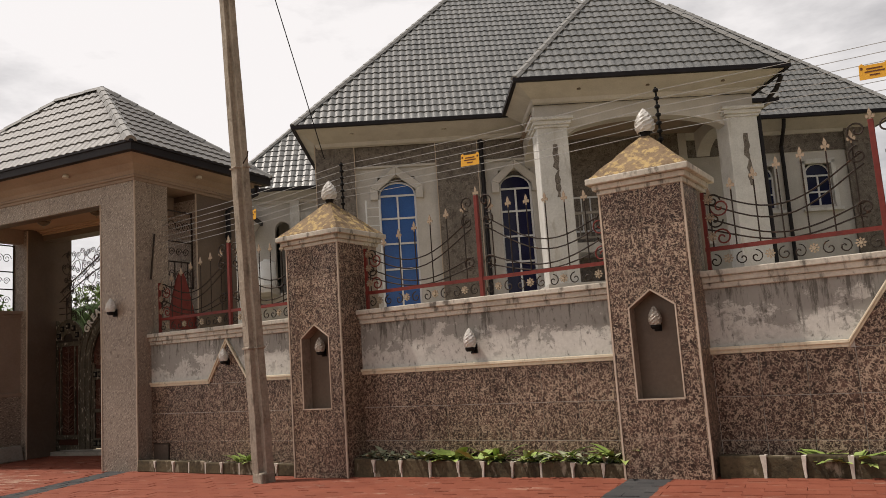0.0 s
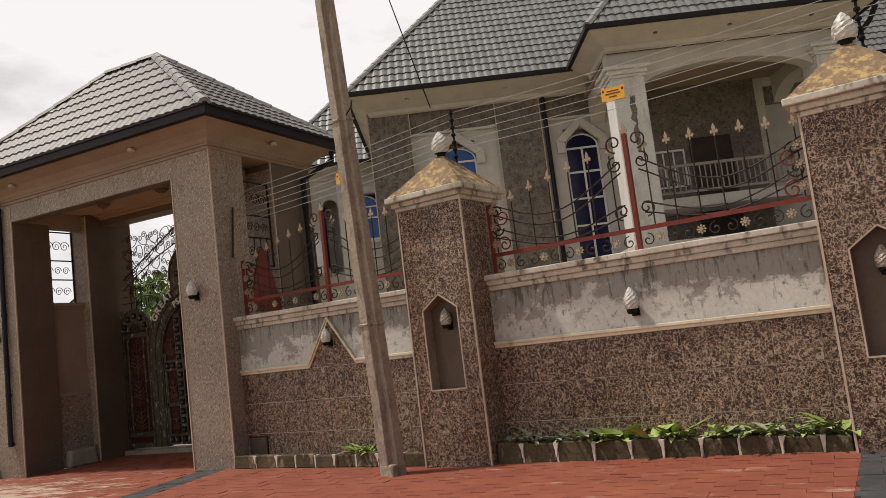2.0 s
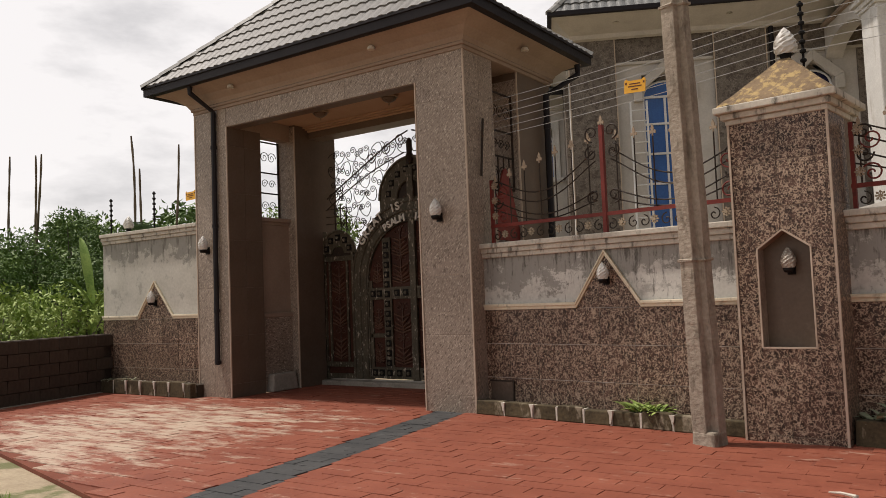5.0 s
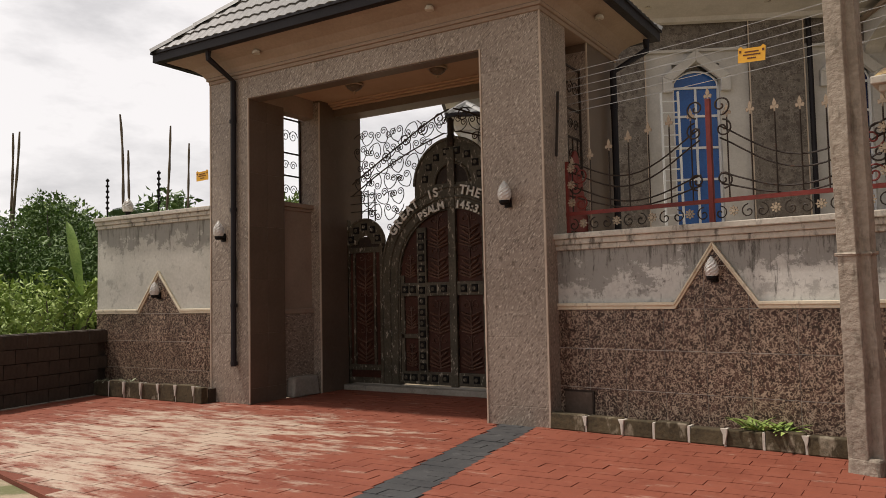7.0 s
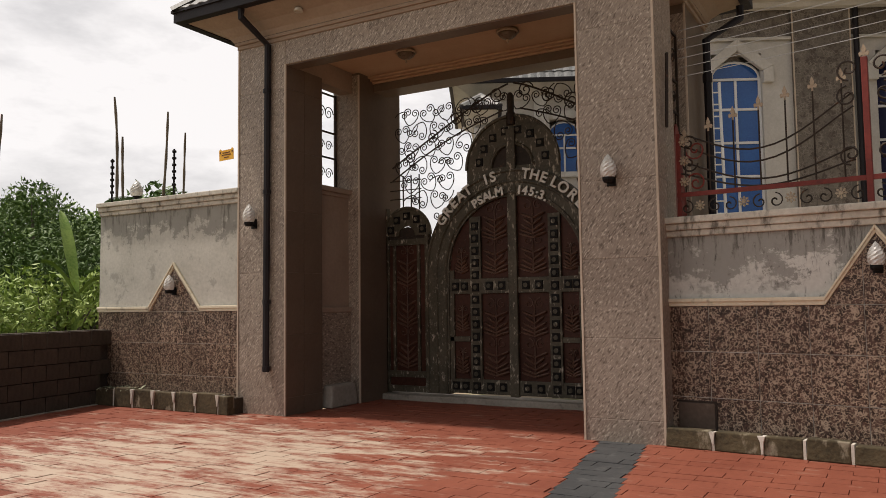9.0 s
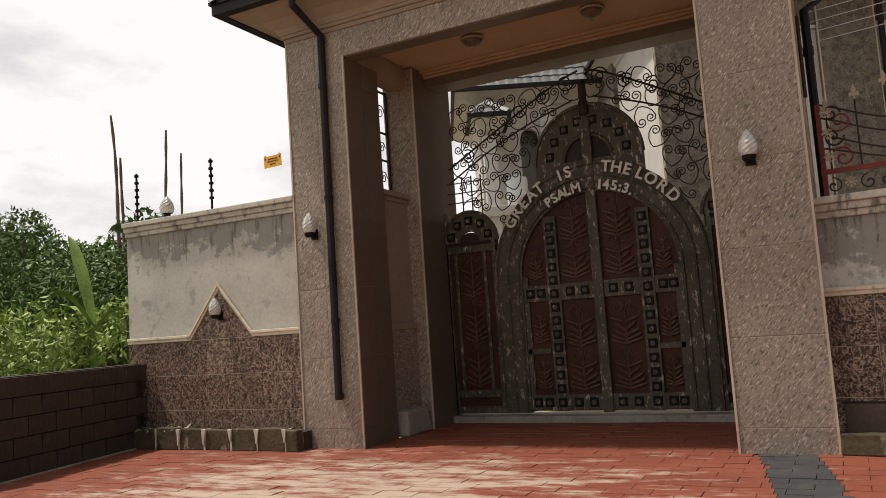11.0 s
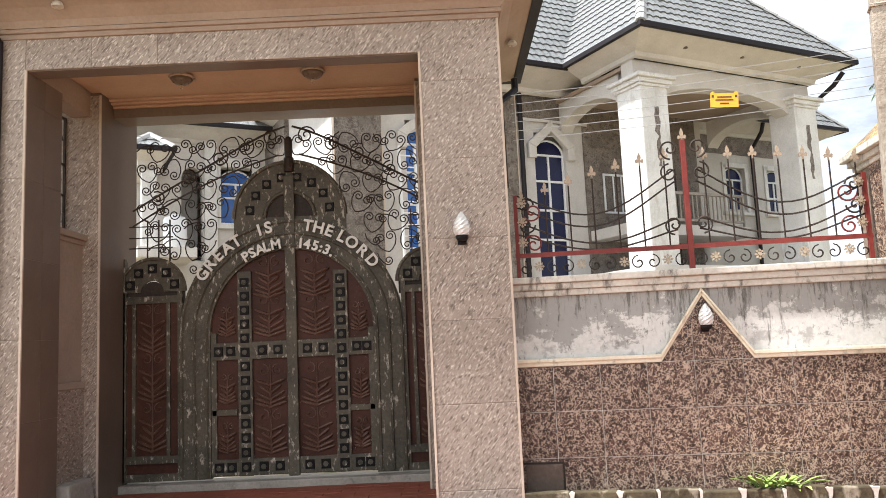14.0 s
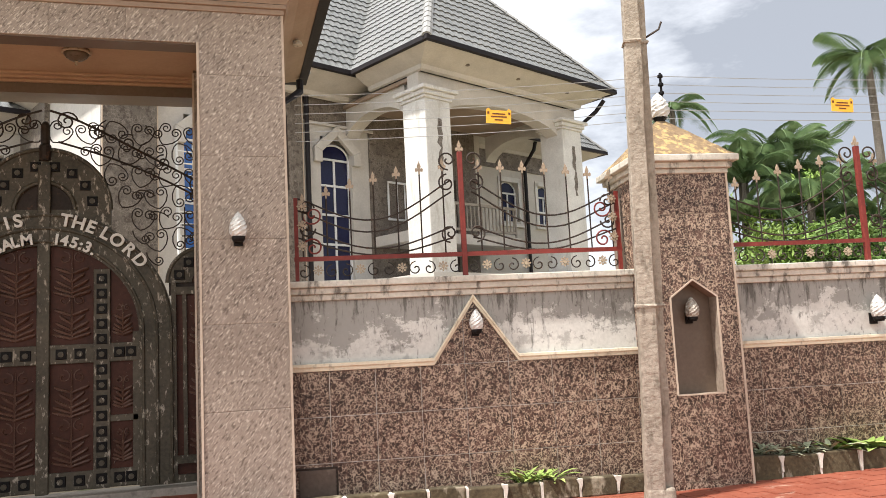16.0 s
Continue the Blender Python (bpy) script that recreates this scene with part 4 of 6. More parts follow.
def wall_run(name, y, x0, x1, z0, z1, holes, mat, thick=0.3, label=""):
    """A wall along x with upright openings (x0, x1, z0, z1)."""
    g = Geo()
    x = x0
    for a, b, c, d in sorted(holes):
        g.box(x, a, y, y + thick, z0, z1)
        g.box(a, b, y, y + thick, z0, c)
        g.box(a, b, y, y + thick, d, z1)
        x = b
    g.box(x, x1, y, y + thick, z0, z1)
    return hp(name, g.weld(), mat, label)


def tall_window(cx, w, y, glass, lo=WIN_LO, spring=WIN_SPRING, gable=True, rows=(4.6, 5.45, 6.3), label=""):
    win = part("window", Geo().box(-w / 2, w / 2, 0.16, 0.19, lo, spring + 0.05).prism_y([(w / 2 * math.cos(t * math.pi / 12), spring + 0.045 + 0.42 * math.sin(t * math.pi / 12)) for t in range(13)], 0.16, 0.19), glass, house, label)
    win.location = (cx - HA, y - HB, 0)
    f = Geo()
    for x in (-w / 2 + 0.03, 0.0, w / 2 - 0.03):
        f.box(x - 0.03, x + 0.03, 0.12, 0.158, lo, spring + (0.06 if abs(x) > 0.1 else 0.0))
    for z in (*rows, spring):
        f.box(-w / 2, w / 2, 0.115, 0.157, z - 0.03, z + 0.03)
    f.tube([((w / 2 - 0.03) * math.cos(t * math.pi / 12), 0.14, spring + 0.04 + 0.40 * math.sin(t * math.pi / 12)) for t in range(13)], 0.03, 5)
    part("window_frame", f, M_FRAME, win, "white window frame and bars")
    if gable:
        gt = Geo()
        hw = w / 2 + 0.26
        out = [(-hw, spring - 0.15), (-hw, spring + 0.28), (0, spring + 0.98), (hw, spring + 0.28), (hw, spring - 0.15)]
        inn = [(-w / 2, spring - 0.15), (-w / 2, spring + 0.16), (0, spring + 0.66), (w / 2, spring + 0.16), (w / 2, spring - 0.15)]
        for k in range(4):
            gt.prism_y([inn[k], inn[k + 1], out[k + 1], out[k]][::-1], -0.14, 0.02)
        part("gable_trim", gt, M_HOUSE, win, "pointed cream window surround", bevel=0.02)
        tg = Geo()
        tg.prism_y([(-w / 2, spring + 0.1), (w / 2, spring + 0.1), (w / 2, spring + 0.16), (0, spring + 0.66), (-w / 2, spring + 0.16)], 0.195, 0.22)
        part("tympanum", tg, M_HOUSE_TILE, win, "dark panel over the arched head")
    return win


MAIN_L, MAIN_R = -2.80, 11.0
wall_run("front_wall", WALL, MAIN_L, 9.6, 0, 8.95, [(W1[0] - W1[1] / 2, W1[0] + W1[1] / 2, WIN_LO, WIN_SPRING + 0.62), (W2[0] - W2[1] / 2, W2[0] + W2[1] / 2, WIN_LO, WIN_SPRING + 0.62)], M_HOUSE, label="cream painted front wall")
hp("left_wall", Geo().box(MAIN_L, MAIN_L + 0.3, WALL + 0.3, 37, 0, 8.95), M_HOUSE, "cream painted side wall")
hp("back_wall", Geo().box(-6.9, 17.0, 36.7, 37.0, 0, 8.95), M_HOUSE)
for x0, x1 in ((-2.92, -1.62), (1.08, 2.48)):
    hp("clad_pilaster", Geo().box(x0, x1, WALL - 0.14, WALL - 0.001, 0, 8.92), M_HOUSE_TILE, "grey-brown tile-clad pilaster", bevel=0.01)
    e = Geo()
    for x in (x0, x1):
        e.box(x - 0.015, x + 0.015, WALL - 0.155, WALL - 0.13, 0, 8.92)
    hp("edge_strip", e, M_EDGE, "pale tile edging strip")
for x0, x1 in ((-1.61, 1.07), (2.49, 5.0)):
    hp("frieze", Geo().box(x0, x1, WALL - 0.05, WALL - 0.001, 8.08, 8.92), M_HOUSE_TILE, "grey-brown tiled frieze")
    hp("frieze_moulding", Geo().box(x0, x1, WALL - 0.09, WALL - 0.052, 8.0, 8.08), M_HOUSE, bevel=0.01)
# Cladding carried over the whole porch back; its dark tone also holds porch shade.
hp("clad_panel", Geo().box(4.85, 9.3, WALL - 0.06, WALL - 0.001, 0, 8.92), M_HOUSE_TILE, "grey-brown tile-clad wall panel")
hp("house_downpipe", Geo().tube([(2.62, WALL - 0.16, 8.9), (2.62, WALL - 0.16, 0.2)], 0.07, 8), M_GUTTER, "black downpipe")
tall_window(W1[0], W1[1], WALL, M_GLASS_BLUE, label="tall arched window of blue reflective glass")
tall_window(W2[0], W2[1], WALL, M_GLASS_DARK, label="tall arched window of blue glass, coloured dark for its porch reflection")
dr = hp("balcony_door", Geo().box(7.0, 8.3, WALL - 0.12, WALL - 0.062, 3.4, 6.9), M_DARK, "dark timber door in the porch")
hp("porch_window_grille", Geo().box(5.45, 5.5, WALL - 0.12, WALL - 0.08, 5.4, 6.6).box(6.75, 6.8, WALL - 0.12, WALL - 0.08, 5.4, 6.6).box(5.5, 6.75, WALL - 0.12, WALL - 0.08, 5.4, 5.46).box(5.5, 6.75, WALL - 0.12, WALL - 0.08, 6.54, 6.6)
   .box(5.8, 5.84, WALL - 0.11, WALL - 0.09, 5.46, 6.54).box(6.1, 6.14, WALL - 0.11, WALL - 0.09, 5.46, 6.54).box(6.42, 6.46, WALL - 0.11, WALL - 0.09, 5.46, 6.54), M_FRAME, "white barred window grille")

# porch: columns, arched beams, floor, balustrade
CF = 22.15
for x0, x1 in ((3.95, 4.85), (9.55, 10.45)):
    for y0 in (CF,):
        hp("column", Geo().box(x0, x1, y0, y0 + 0.9, 0, 8.02), M_WHITE, "square white column with flaking paint", bevel=0.03)
        cp = Geo()
        for z0, z1, o in ((8.0, 8.08, 0.05), (8.08, 8.2, 0.1), (8.2, 8.3, 0.18)):
            cp.box(x0 - o, x1 + o, y0 - o, y0 + 0.9 + o, z0, z1)
        hp("capital", cp, M_WHITE, "stepped white capital", bevel=0.02)
        mt = Geo()
        rnd = random.Random(5)
        edge = [(x0 + 0.50 + 0.07 * noise.noise(Vector((k * 0.9, x0, 0))), 7.5 - k * 0.13, rnd.uniform(0.025, 0.10)) for k in range(13)]
        mt.prism_y([(x - w, z) for x, z, w in edge] + [(x + w * 0.8, z) for x, z, w in edge[::-1]], y0 - 0.006, y0 - 0.001)
        hp("bare_plaster", mt, M_HOUSE_TILE, "patch of bare grey plaster")


def arch_beam(x0, x1, zs, rise, ztop, wing=0.0):
    """A beam with an arched underside; wing lengthens it over the columns."""
    n = 16
    pts = [(x0 + (x1 - x0) * i / n, zs + rise * math.sin(math.pi * i / n) ** 0.6) for i in range(n + 1)]
    if wing:
        pts = [(x0 - wing, zs + 0.55), (x0, zs + 0.55)] + pts + [(x1, zs + 0.55), (x1 + wing, zs + 0.55)]
    return Geo().prism_y(pts + [(pts[-1][0], ztop), (pts[0][0], ztop)], 0, 0.45)


g = moved(arch_beam(4.85, 9.55, 7.82, 0.46, 8.75, 0.9), Matrix.Translation((0, CF + 0.2, 0)))
hp("porch_front_beam", g, M_HOUSE, "cream arched porch beam")
for xs in (4.05, 9.9):
    g = moved(arch_beam(CF + 0.9, WALL, 7.75, 0.5, 8.75), Matrix(((0, -1, 0, xs + 0.45), (1, 0, 0, 0), (0, 0, 1, 0), (0, 0, 0, 1))))
    hp("porch_side_beam", g, M_HOUSE, "cream arched porch beam")
# Shade inside the porch is put into this darker plaster colour.
hp("porch_ceiling", Geo().box(3.95, 10.45, CF + 0.66, WALL, 8.60, 8.7), M_GH_PLASTER, "brown porch ceiling, darkened for the porch shade")
hp("porch_floor", Geo().box(3.9, 10.5, CF - 0.1, WALL, 3.2, 3.45).box(3.9, 10.5, CF + 0.1, WALL, 0, 3.2), M_HOUSE, "raised porch floor")
bl = hp("balustrade", Geo().box(5.0, 9.5, 24.2, 24.28, 5.76, 5.84).box(5.0, 9.5, 24.2, 24.28, 4.98, 5.05).box(5.0, 5.04, 24.21, 24.27, 4.85, 5.8).box(9.46, 9.5, 24.21, 24.27, 4.85, 5.8), M_BALUSTER, "pale bronze porch balustrade")
for k in range(28):
    part("baluster", Geo().box(5.06 + k * 0.16 - HA, 5.09 + k * 0.16 - HA, 24.22 - HB, 24.26 - HB, 5.05, 5.76), M_BALUSTER, bl)
hp("balcony_slab", Geo().box(4.9, 9.6, 24.1, WALL - 0.07, 4.55, 4.85), M_HOUSE, "balcony slab in the porch")
for x, y in ((10.9, WALL + 0.5),):
    hp("house_downpipe", Geo().tube([(11.05, 21.6, 9.0), (11.0, 21.9, 8.7), (10.6, 22.4, 8.2), (10.6, 22.4, 0.3)], 0.07, 8), M_GUTTER, "black downpipe")

# right wing
WING = 27.40
wins = [(12.75, 0.95), (14.85, 0.95)]
wall_run("wing_wall", WING, 9.3, 17.0, 0, 8.95, [(c - w / 2, c + w / 2, 6.1, 7.62) for c, w in wins], M_HOUSE, label="cream wing wall")
hp("wing_side_wall", Geo().box(16.7, 17.0, WING + 0.3, 36.7, 0, 8.95), M_HOUSE)
hp("return_wall", Geo().box(9.3, 9.6, WALL + 0.3, WING, 0, 8.95), M_HOUSE)
hp("frieze", Geo().box(10.0, 16.99, WING - 0.05, WING - 0.001, 8.1, 8.92), M_HOUSE_TILE, "grey-brown tiled frieze")
hp("clad_pilaster", Geo().box(15.9, 17.0, WING - 0.14, WING - 0.051, 0, 8.92), M_HOUSE_TILE, "grey-brown tile-clad pilaster")
hp("house_downpipe", Geo().tube([(13.4, 26.5, 9.1), (13.4, 26.6, 8.8), (13.55, 27.25, 8.3), (13.55, 27.25, 0.3)], 0.07, 8), M_GUTTER, "black downpipe")
for c, w in wins:
    wv = tall_window(c, w, WING, M_GLASS_DARK, 6.1, 7.2, False, (6.6,), "small arched window of dark blue glass")
    st = Geo()
    for x in (-w / 2 - 0.16, w / 2):
        st.box(x, x + 0.16, -0.05, -0.001, 6.0, 7.75)
    st.box(-w / 2 - 0.16, w / 2 + 0.16, -0.05, -0.001, 7.62, 7.8).box(-w / 2 - 0.25, w / 2 + 0.25, -0.12, -0.001, 5.88, 6.0)
    part("window_surround", st, M_WHITE, wv, "white moulded surround", bevel=0.01)

# left wing, set back
LW = 32.5
wall_run("left_wing_wall", LW, -6.9, MAIN_L, 0, 8.6, [(-4.42, -3.34, 5.9, 7.7), (-5.58, -4.95, 4.7, 7.72)], M_HOUSE, label="cream wing wall")
wl_ = tall_window(-3.88, 1.08, LW, M_GLASS_BLUE, 5.9, 7.2, False, (6.75,), "small arched window of blue glass")
st = Geo()
for x in (-0.75, 0.5):
    st.box(x, x + 0.25, -0.08, -0.001, 5.9, 7.75)
st.box(-0.75, 0.75, -0.08, -0.001, 7.72, 8.0).box(-0.85, 0.85, -0.14, -0.001, 5.72, 5.9)
part("window_surround", st, M_WHITE, wl_, "white moulded surround", bevel=0.01)
hp("wing_recess", Geo().box(-5.62, -4.9, LW + 1.2, LW + 1.25, 4.6, 7.8), M_HOUSE, "shaded plaster recess in the wing wall")
ah = Geo()
for k in range(12):
    xa, xb = -5.58 + 0.63 * k / 12, -5.58 + 0.63 * (k + 1) / 12
    za, zb = [7.30 + 0.36 * math.sin(math.acos(max(-1.0, min(1.0, (x + 5.265) / 0.315)))) for x in (xa, xb)]
    ah.prism_y([(xa, za), (xb, zb), (xb, 7.72), (xa, 7.72)], LW + 0.001, LW + 0.299)
hp("arch_head", ah.weld(), M_HOUSE, "cream arched head of the recess")
hp("wing_pilaster", Geo().box(-4.9, -4.5, LW - 0.16, LW - 0.001, 0, 8.5), M_WHITE, "white painted pilaster", bevel=0.02)
hp("side_pilaster", Geo().box(MAIN_L - 0.14, MAIN_L - 0.001, 30.1, LW - 0.01, 0, 8.9), M_HOUSE_TILE, "grey-brown tile-clad pilaster on the side wall", bevel=0.01)
# small side porch before the left wing
hp("side_porch_column", Geo().box(-6.92, -6.52, 30.6, 31.0, 0, 7.3), M_WHITE, "square white side porch column", bevel=0.02)
hp("side_porch_slab", Geo().box(-7.05, -5.45, 30.4, LW - 0.01, 4.55, 4.85), M_HOUSE, "side porch slab", bevel=0.01)
hp("side_porch_beam", Geo().box(-7.0, -6.4, 30.6, LW - 0.01, 7.05, 7.4), M_HOUSE, "cream side porch beam", bevel=0.01)
hp("left_wing_side", Geo().box(-6.9, -6.6, LW + 0.3, 36.7, 0, 8.6), M_HOUSE)


# roofs with gutters and coved eaves
def eaves(x0, x1, y0, y1, wx0, wx1, wy0, z, sides="flr"):
    """Coved soffit between wall and gutter."""
    c, gt = Geo(), Geo()
    prof = ((0.0, z - 0.46), (0.10, z - 0.43), (0.14, z - 0.32), (0.30, z - 0.27), (0.85, z - 0.08), (1.0, z - 0.07))
    for o, zz in prof:
        c.v += [(wx0 + (x0 - wx0) * o, y1, zz), (wx0 + (x0 - wx0) * o, wy0 + (y0 - wy0) * o, zz), (wx1 + (x1 - wx1) * o, wy0 + (y0 - wy0) * o, zz), (wx1 + (x1 - wx1) * o, y1, zz)]
    for k in range(len(prof) - 1):
        for i, side in enumerate("lfr"):
            if side in sides:
                c.f.append((k * 4 + i, k * 4 + 4 + i, k * 4 + 5 + i, k * 4 + 1 + i))
    hp("eaves_soffit", c, M_HOUSE, "cream coved eaves")
    gt.box(x0 - 0.06, x1 + 0.06, y0 - 0.06, y0 + 0.06, z - 0.10, z + 0.04)
    if "l" in sides:
        gt.box(x0 - 0.06, x0 + 0.06, y0 + 0.06, y1, z - 0.10, z + 0.04)
    if "r" in sides:
        gt.box(x1 - 0.06, x1 + 0.06, y0 + 0.06, y1, z - 0.10, z + 0.04)
    hp("roof_gutter", gt, M_GUTTER, "black roof gutter", bevel=0.015)


def hip_roof(x0, x1, y0, y1, z, k, back=True, fine=True):
    """A hipped roof over an eave rectangle, its ridge along the longer side."""
    S, cg = Geo(), Geo()
    w, d = x1 - x0, y1 - y0
    seg, p = (6, 0.24) if fine else (3, 0.3)
    h = min(w, d) / 2
    fl = [(roof_slope(0, w, d / 2 if w >= d else h, k * h, h, h, p, 0.38, 0.03, 0.035, seg), pose(x0, y0, z)),
          (roof_slope(0, d, h, k * h, h if w < d else d / 2, h if w < d else d / 2, p, 0.38, 0.03, 0.035, seg), pose(x1, y0, z, 0, 0, 90)),
          (roof_slope(0, d, h, k * h, h if w < d else d / 2, h if w < d else d / 2, p, 0.38, 0.03, 0.035, seg), pose(x0, y1, z, 0, 0, -90))]
    if back:
        fl.append((roof_slope(0, w, h, k * h, h, h, 0.6, 0.8, 0.02, 0.03, 2), pose(x1, y1, z, 0, 0, 180)))
    for g, m in fl:
        moved(g, m)
        S.add(g.v, g.f)
    if w >= d:
        ra, rb = (x0 + h, y0 + h, z + k * h), (x1 - h, y0 + h, z + k * h)
        pairs = (((x0, y0, z), ra), ((x1, y0, z), rb), ((x0, y1, z), ra), ((x1, y1, z), rb), (ra, rb))
    else:
        ra, rb = (x0 + h, y0 + h, z + k * h), (x0 + h, y1 - h, z + k * h)
        pairs = (((x0, y0, z), ra), ((x1, y0, z), ra), (ra, rb))
    for a, b in pairs:
        ridge_caps(cg, a, b, 0.14, 0.06)
    r = hp("roof", S, M_ROOF, "steep grey-green wavy tile roof")
    hp("ridge_cap", cg, M_RIDGE, "pale ridge caps", parent=house)
    return r


hip_roof(-3.42, 12.2, 24.40, 38.0, EAVE, K)
eaves(-3.42, 12.2, 24.40, 38.0, MAIN_L, 11.6, WALL - 0.15, EAVE, "fl")
hip_roof(3.30, 11.10, 21.22, 34.0, EAVE + 0.006, K, back=False)
eaves(3.30, 11.10, 21.22, 24.40, 3.95, 10.45, CF + 0.1, EAVE + 0.004)
hip_roof(6.0, 17.70, 26.35, 38.0, EAVE - 0.006, K * 0.98)
eaves(9.0, 17.70, 26.35, 38.0, 9.6, 17.0, WING, EAVE - 0.008, "fr")
hip_roof(-7.7, -1.0, 31.5, 38.2, 8.85, K, fine=False)
eaves(-7.7, -3.0, 31.5, 38.2, -6.9, -2.9, LW, 8.85, "fl")
hip_roof(-7.3, -6.1, 30.1, 33.4, 7.62, 0.8, back=False, fine=False)
eaves(-7.3, -6.1, 30.1, 32.4, -7.0, -6.4, 30.6, 7.62, "flr")
for x in (-1.6, 1.4):
    hp("eaves_lamp", Geo().lathe([(0.09, 8.985), (0.09, 9.01), (0.07, 9.03)], 8, (x, 25.0, 0)), M_COPING, "small eaves downlight")
for x in (5.2, 7.2, 9.4):
    hp("eaves_lamp", Geo().lathe([(0.06, 8.97), (0.06, 9.0), (0.05, 9.03)], 8, (x, 21.75, 0)), M_BRONZE, "small eaves downlight")

# white water drum on the slab of the side porch
drum = thing("water_drum", (0, 0, 0), "white plastic water drum standing on the side porch slab", "drum")
drum.matrix_world = house.matrix_basis @ pose(-5.85 - HA, 31.9 - HB, 4.85)
part("body", Geo().lathe([(0.30, 0.0), (0.34, 0.04), (0.345, 0.45), (0.36, 0.48), (0.345, 0.51), (0.34, 1.0), (0.30, 1.08), (0.16, 1.12)], 18), M_DRUM, drum, smooth=True)
part("lid", Geo().lathe([(0.15, 1.12), (0.15, 1.17), (0.13, 1.18)], 14), M_DRUM, drum)
# ladder against the window
ld = thing("ladder", (0, 0, 0), "pale aluminium ladder leaning beside the tall window", "ladder")
ld.matrix_world = house.matrix_basis @ pose(-1.08 - HA, 25.05 - HB, 0, -2.5, 0, 0)
for x in (-0.22, 0.22):
    part("rail", Geo().box(x - 0.025, x + 0.025, -0.04, 0.04, 0.03, 6.85), M_ALU, ld)
for k in range(22):
    part("rung", Geo().tube([(-0.2, 0, 0.3 + k * 0.3), (0.2, 0, 0.3 + k * 0.3)], 0.018, 6), M_ALU, ld)
# ---------------------------------------------------------------- the gate
gate = thing("metal_gate", (GATE_X, GATE_Y, 0), "closed ornate dark iron gate with oxblood panels and an arched text", "gate")


def spiral(cx, cz, r, turns=1.6, start=0.0, way=1, n=22, tail=0.12):
    return [(cx + (r * (1 - (1 - tail) * k / n)) * math.cos(start + way * 2 * math.pi * turns * k / n), 0.0, cz + (r * (1 - (1 - tail) * k / n)) * math.sin(start + way * 2 * math.pi * turns * k / n)) for k in range(n + 1)]


def ring_sector(g, cx, cz, r0, r1, t0, t1, y0, y1, n=24):
    q = []
    for k in range(n + 1):
        a = t0 + (t1 - t0) * k / n
        q += [(cx + r * math.cos(a), y, cz + r * math.sin(a)) for r, y in ((r0, y0), (r1, y0), (r1, y1), (r0, y1))]
    f = [(4 * k + i, 4 * k + (i + 1) % 4, 4 * k + 4 + (i + 1) % 4, 4 * k + 4 + i) for k in range(n) for i in range(4)]
    return g.add(q, f + [(3, 2, 1, 0), (4 * n, 4 * n + 1, 4 * n + 2, 4 * n + 3)])


ARC, R_IN, R_OUT = 2.10, 1.14, 1.57
g = ring_sector(Geo(), 0, ARC, R_IN, R_OUT, 0, math.pi, -0.06, 0.06)
for s in (-1, 1):
    xa, xb = sorted((s * R_IN, s * R_OUT))
    g.box(xa, xb, -0.06, 0.06, 0.12, ARC)
part("arch_frame", g, M_GATE, gate, "weathered iron arch frame")
for r in (R_IN + 0.05, 1.36, R_OUT - 0.035):
    g = Geo().tube([(-r, -0.07, 0.14)] + [(r * math.cos(math.pi - math.pi * k / 28), -0.07, ARC + r * math.sin(math.pi * k / 28)) for k in range(29)] + [(r, -0.07, 0.14)], 0.022, 6)
    part("arch_bead", g, M_GATE, gate, "raised iron bead")
# two leaves of panels inside the arch
g = Geo().prism_y([(-1.15, 0.14), (1.15, 0.14)] + [(1.15 * math.cos(math.pi * k / 24), ARC + 1.15 * math.sin(math.pi * k / 24)) for k in range(25)], 0.0, 0.03)
part("panel_sheet", g, M_GATE_RED, gate, "oxblood sheet metal panel")


def arch_z(x):
    return ARC + math.sqrt(max(R_IN ** 2 - x * x, 0.0))


for x in (0.0,):
    part("meeting_stile", Geo().box(-0.075, 0.075, -0.075, 0.0, 0.12, 4.30), M_GATE, gate, "central iron upright", bevel=0.012)
for x in (-0.66, 0.69):
    part("stud_stile", Geo().box(x - 0.10, x + 0.10, -0.05, 0.0, 0.14, arch_z(abs(x) + 0.1)), M_GATE, gate, bevel=0.008)
for z, h in ((0.26, 0.11), (1.84, 0.12)):
    part("stud_rail", Geo().box(-1.14, 1.14, -0.045, -0.001, z - h, z + h), M_GATE, gate, bevel=0.008)
for s in (-1, 1):
    part("side_rail", Geo().box(min(s * 0.78, s * 1.13), max(s * 0.78, s * 1.13), -0.04, -0.001, 0.96, 1.04), M_GATE, gate, bevel=0.006)
    part("hinge_stile", Geo().box(min(s * 1.06, s * 1.14), max(s * 1.06, s * 1.14), -0.04, -0.002, 0.14, ARC), M_GATE, gate, bevel=0.006)
# A raised black plate stands in for the shaded recess around each boss.
stud = Geo().frustum((-0.066, 0.066, -0.066, 0.066, -0.004), (-0.058, 0.058, -0.058, 0.058, 0.012))
stud.prism_z([(0.036 * math.cos(k * math.pi / 4), 0.036 * math.sin(k * math.pi / 4)) for k in range(8)], 0.012, 0.030)
stud.v = [(x, -z, y) for x, y, z in stud.v]
stud_mesh = stud.mesh("stud", M_BLACK)
stud_mesh.materials.append(M_GATE)
for poly in stud_mesh.polygons:
    poly.material_index = 0 if poly.index < 6 else 1


def put_stud(x, z, y=-0.052, parent=gate):
    ob = part("stud", stud_mesh, None, parent)
    ob.location = (x, y, z)


for x in (-0.66, 0.69):
    for k in range(15):
        z = 0.26 + k * 0.195
        if z < arch_z(abs(x) + 0.08) - 0.06:
            put_stud(x, z)
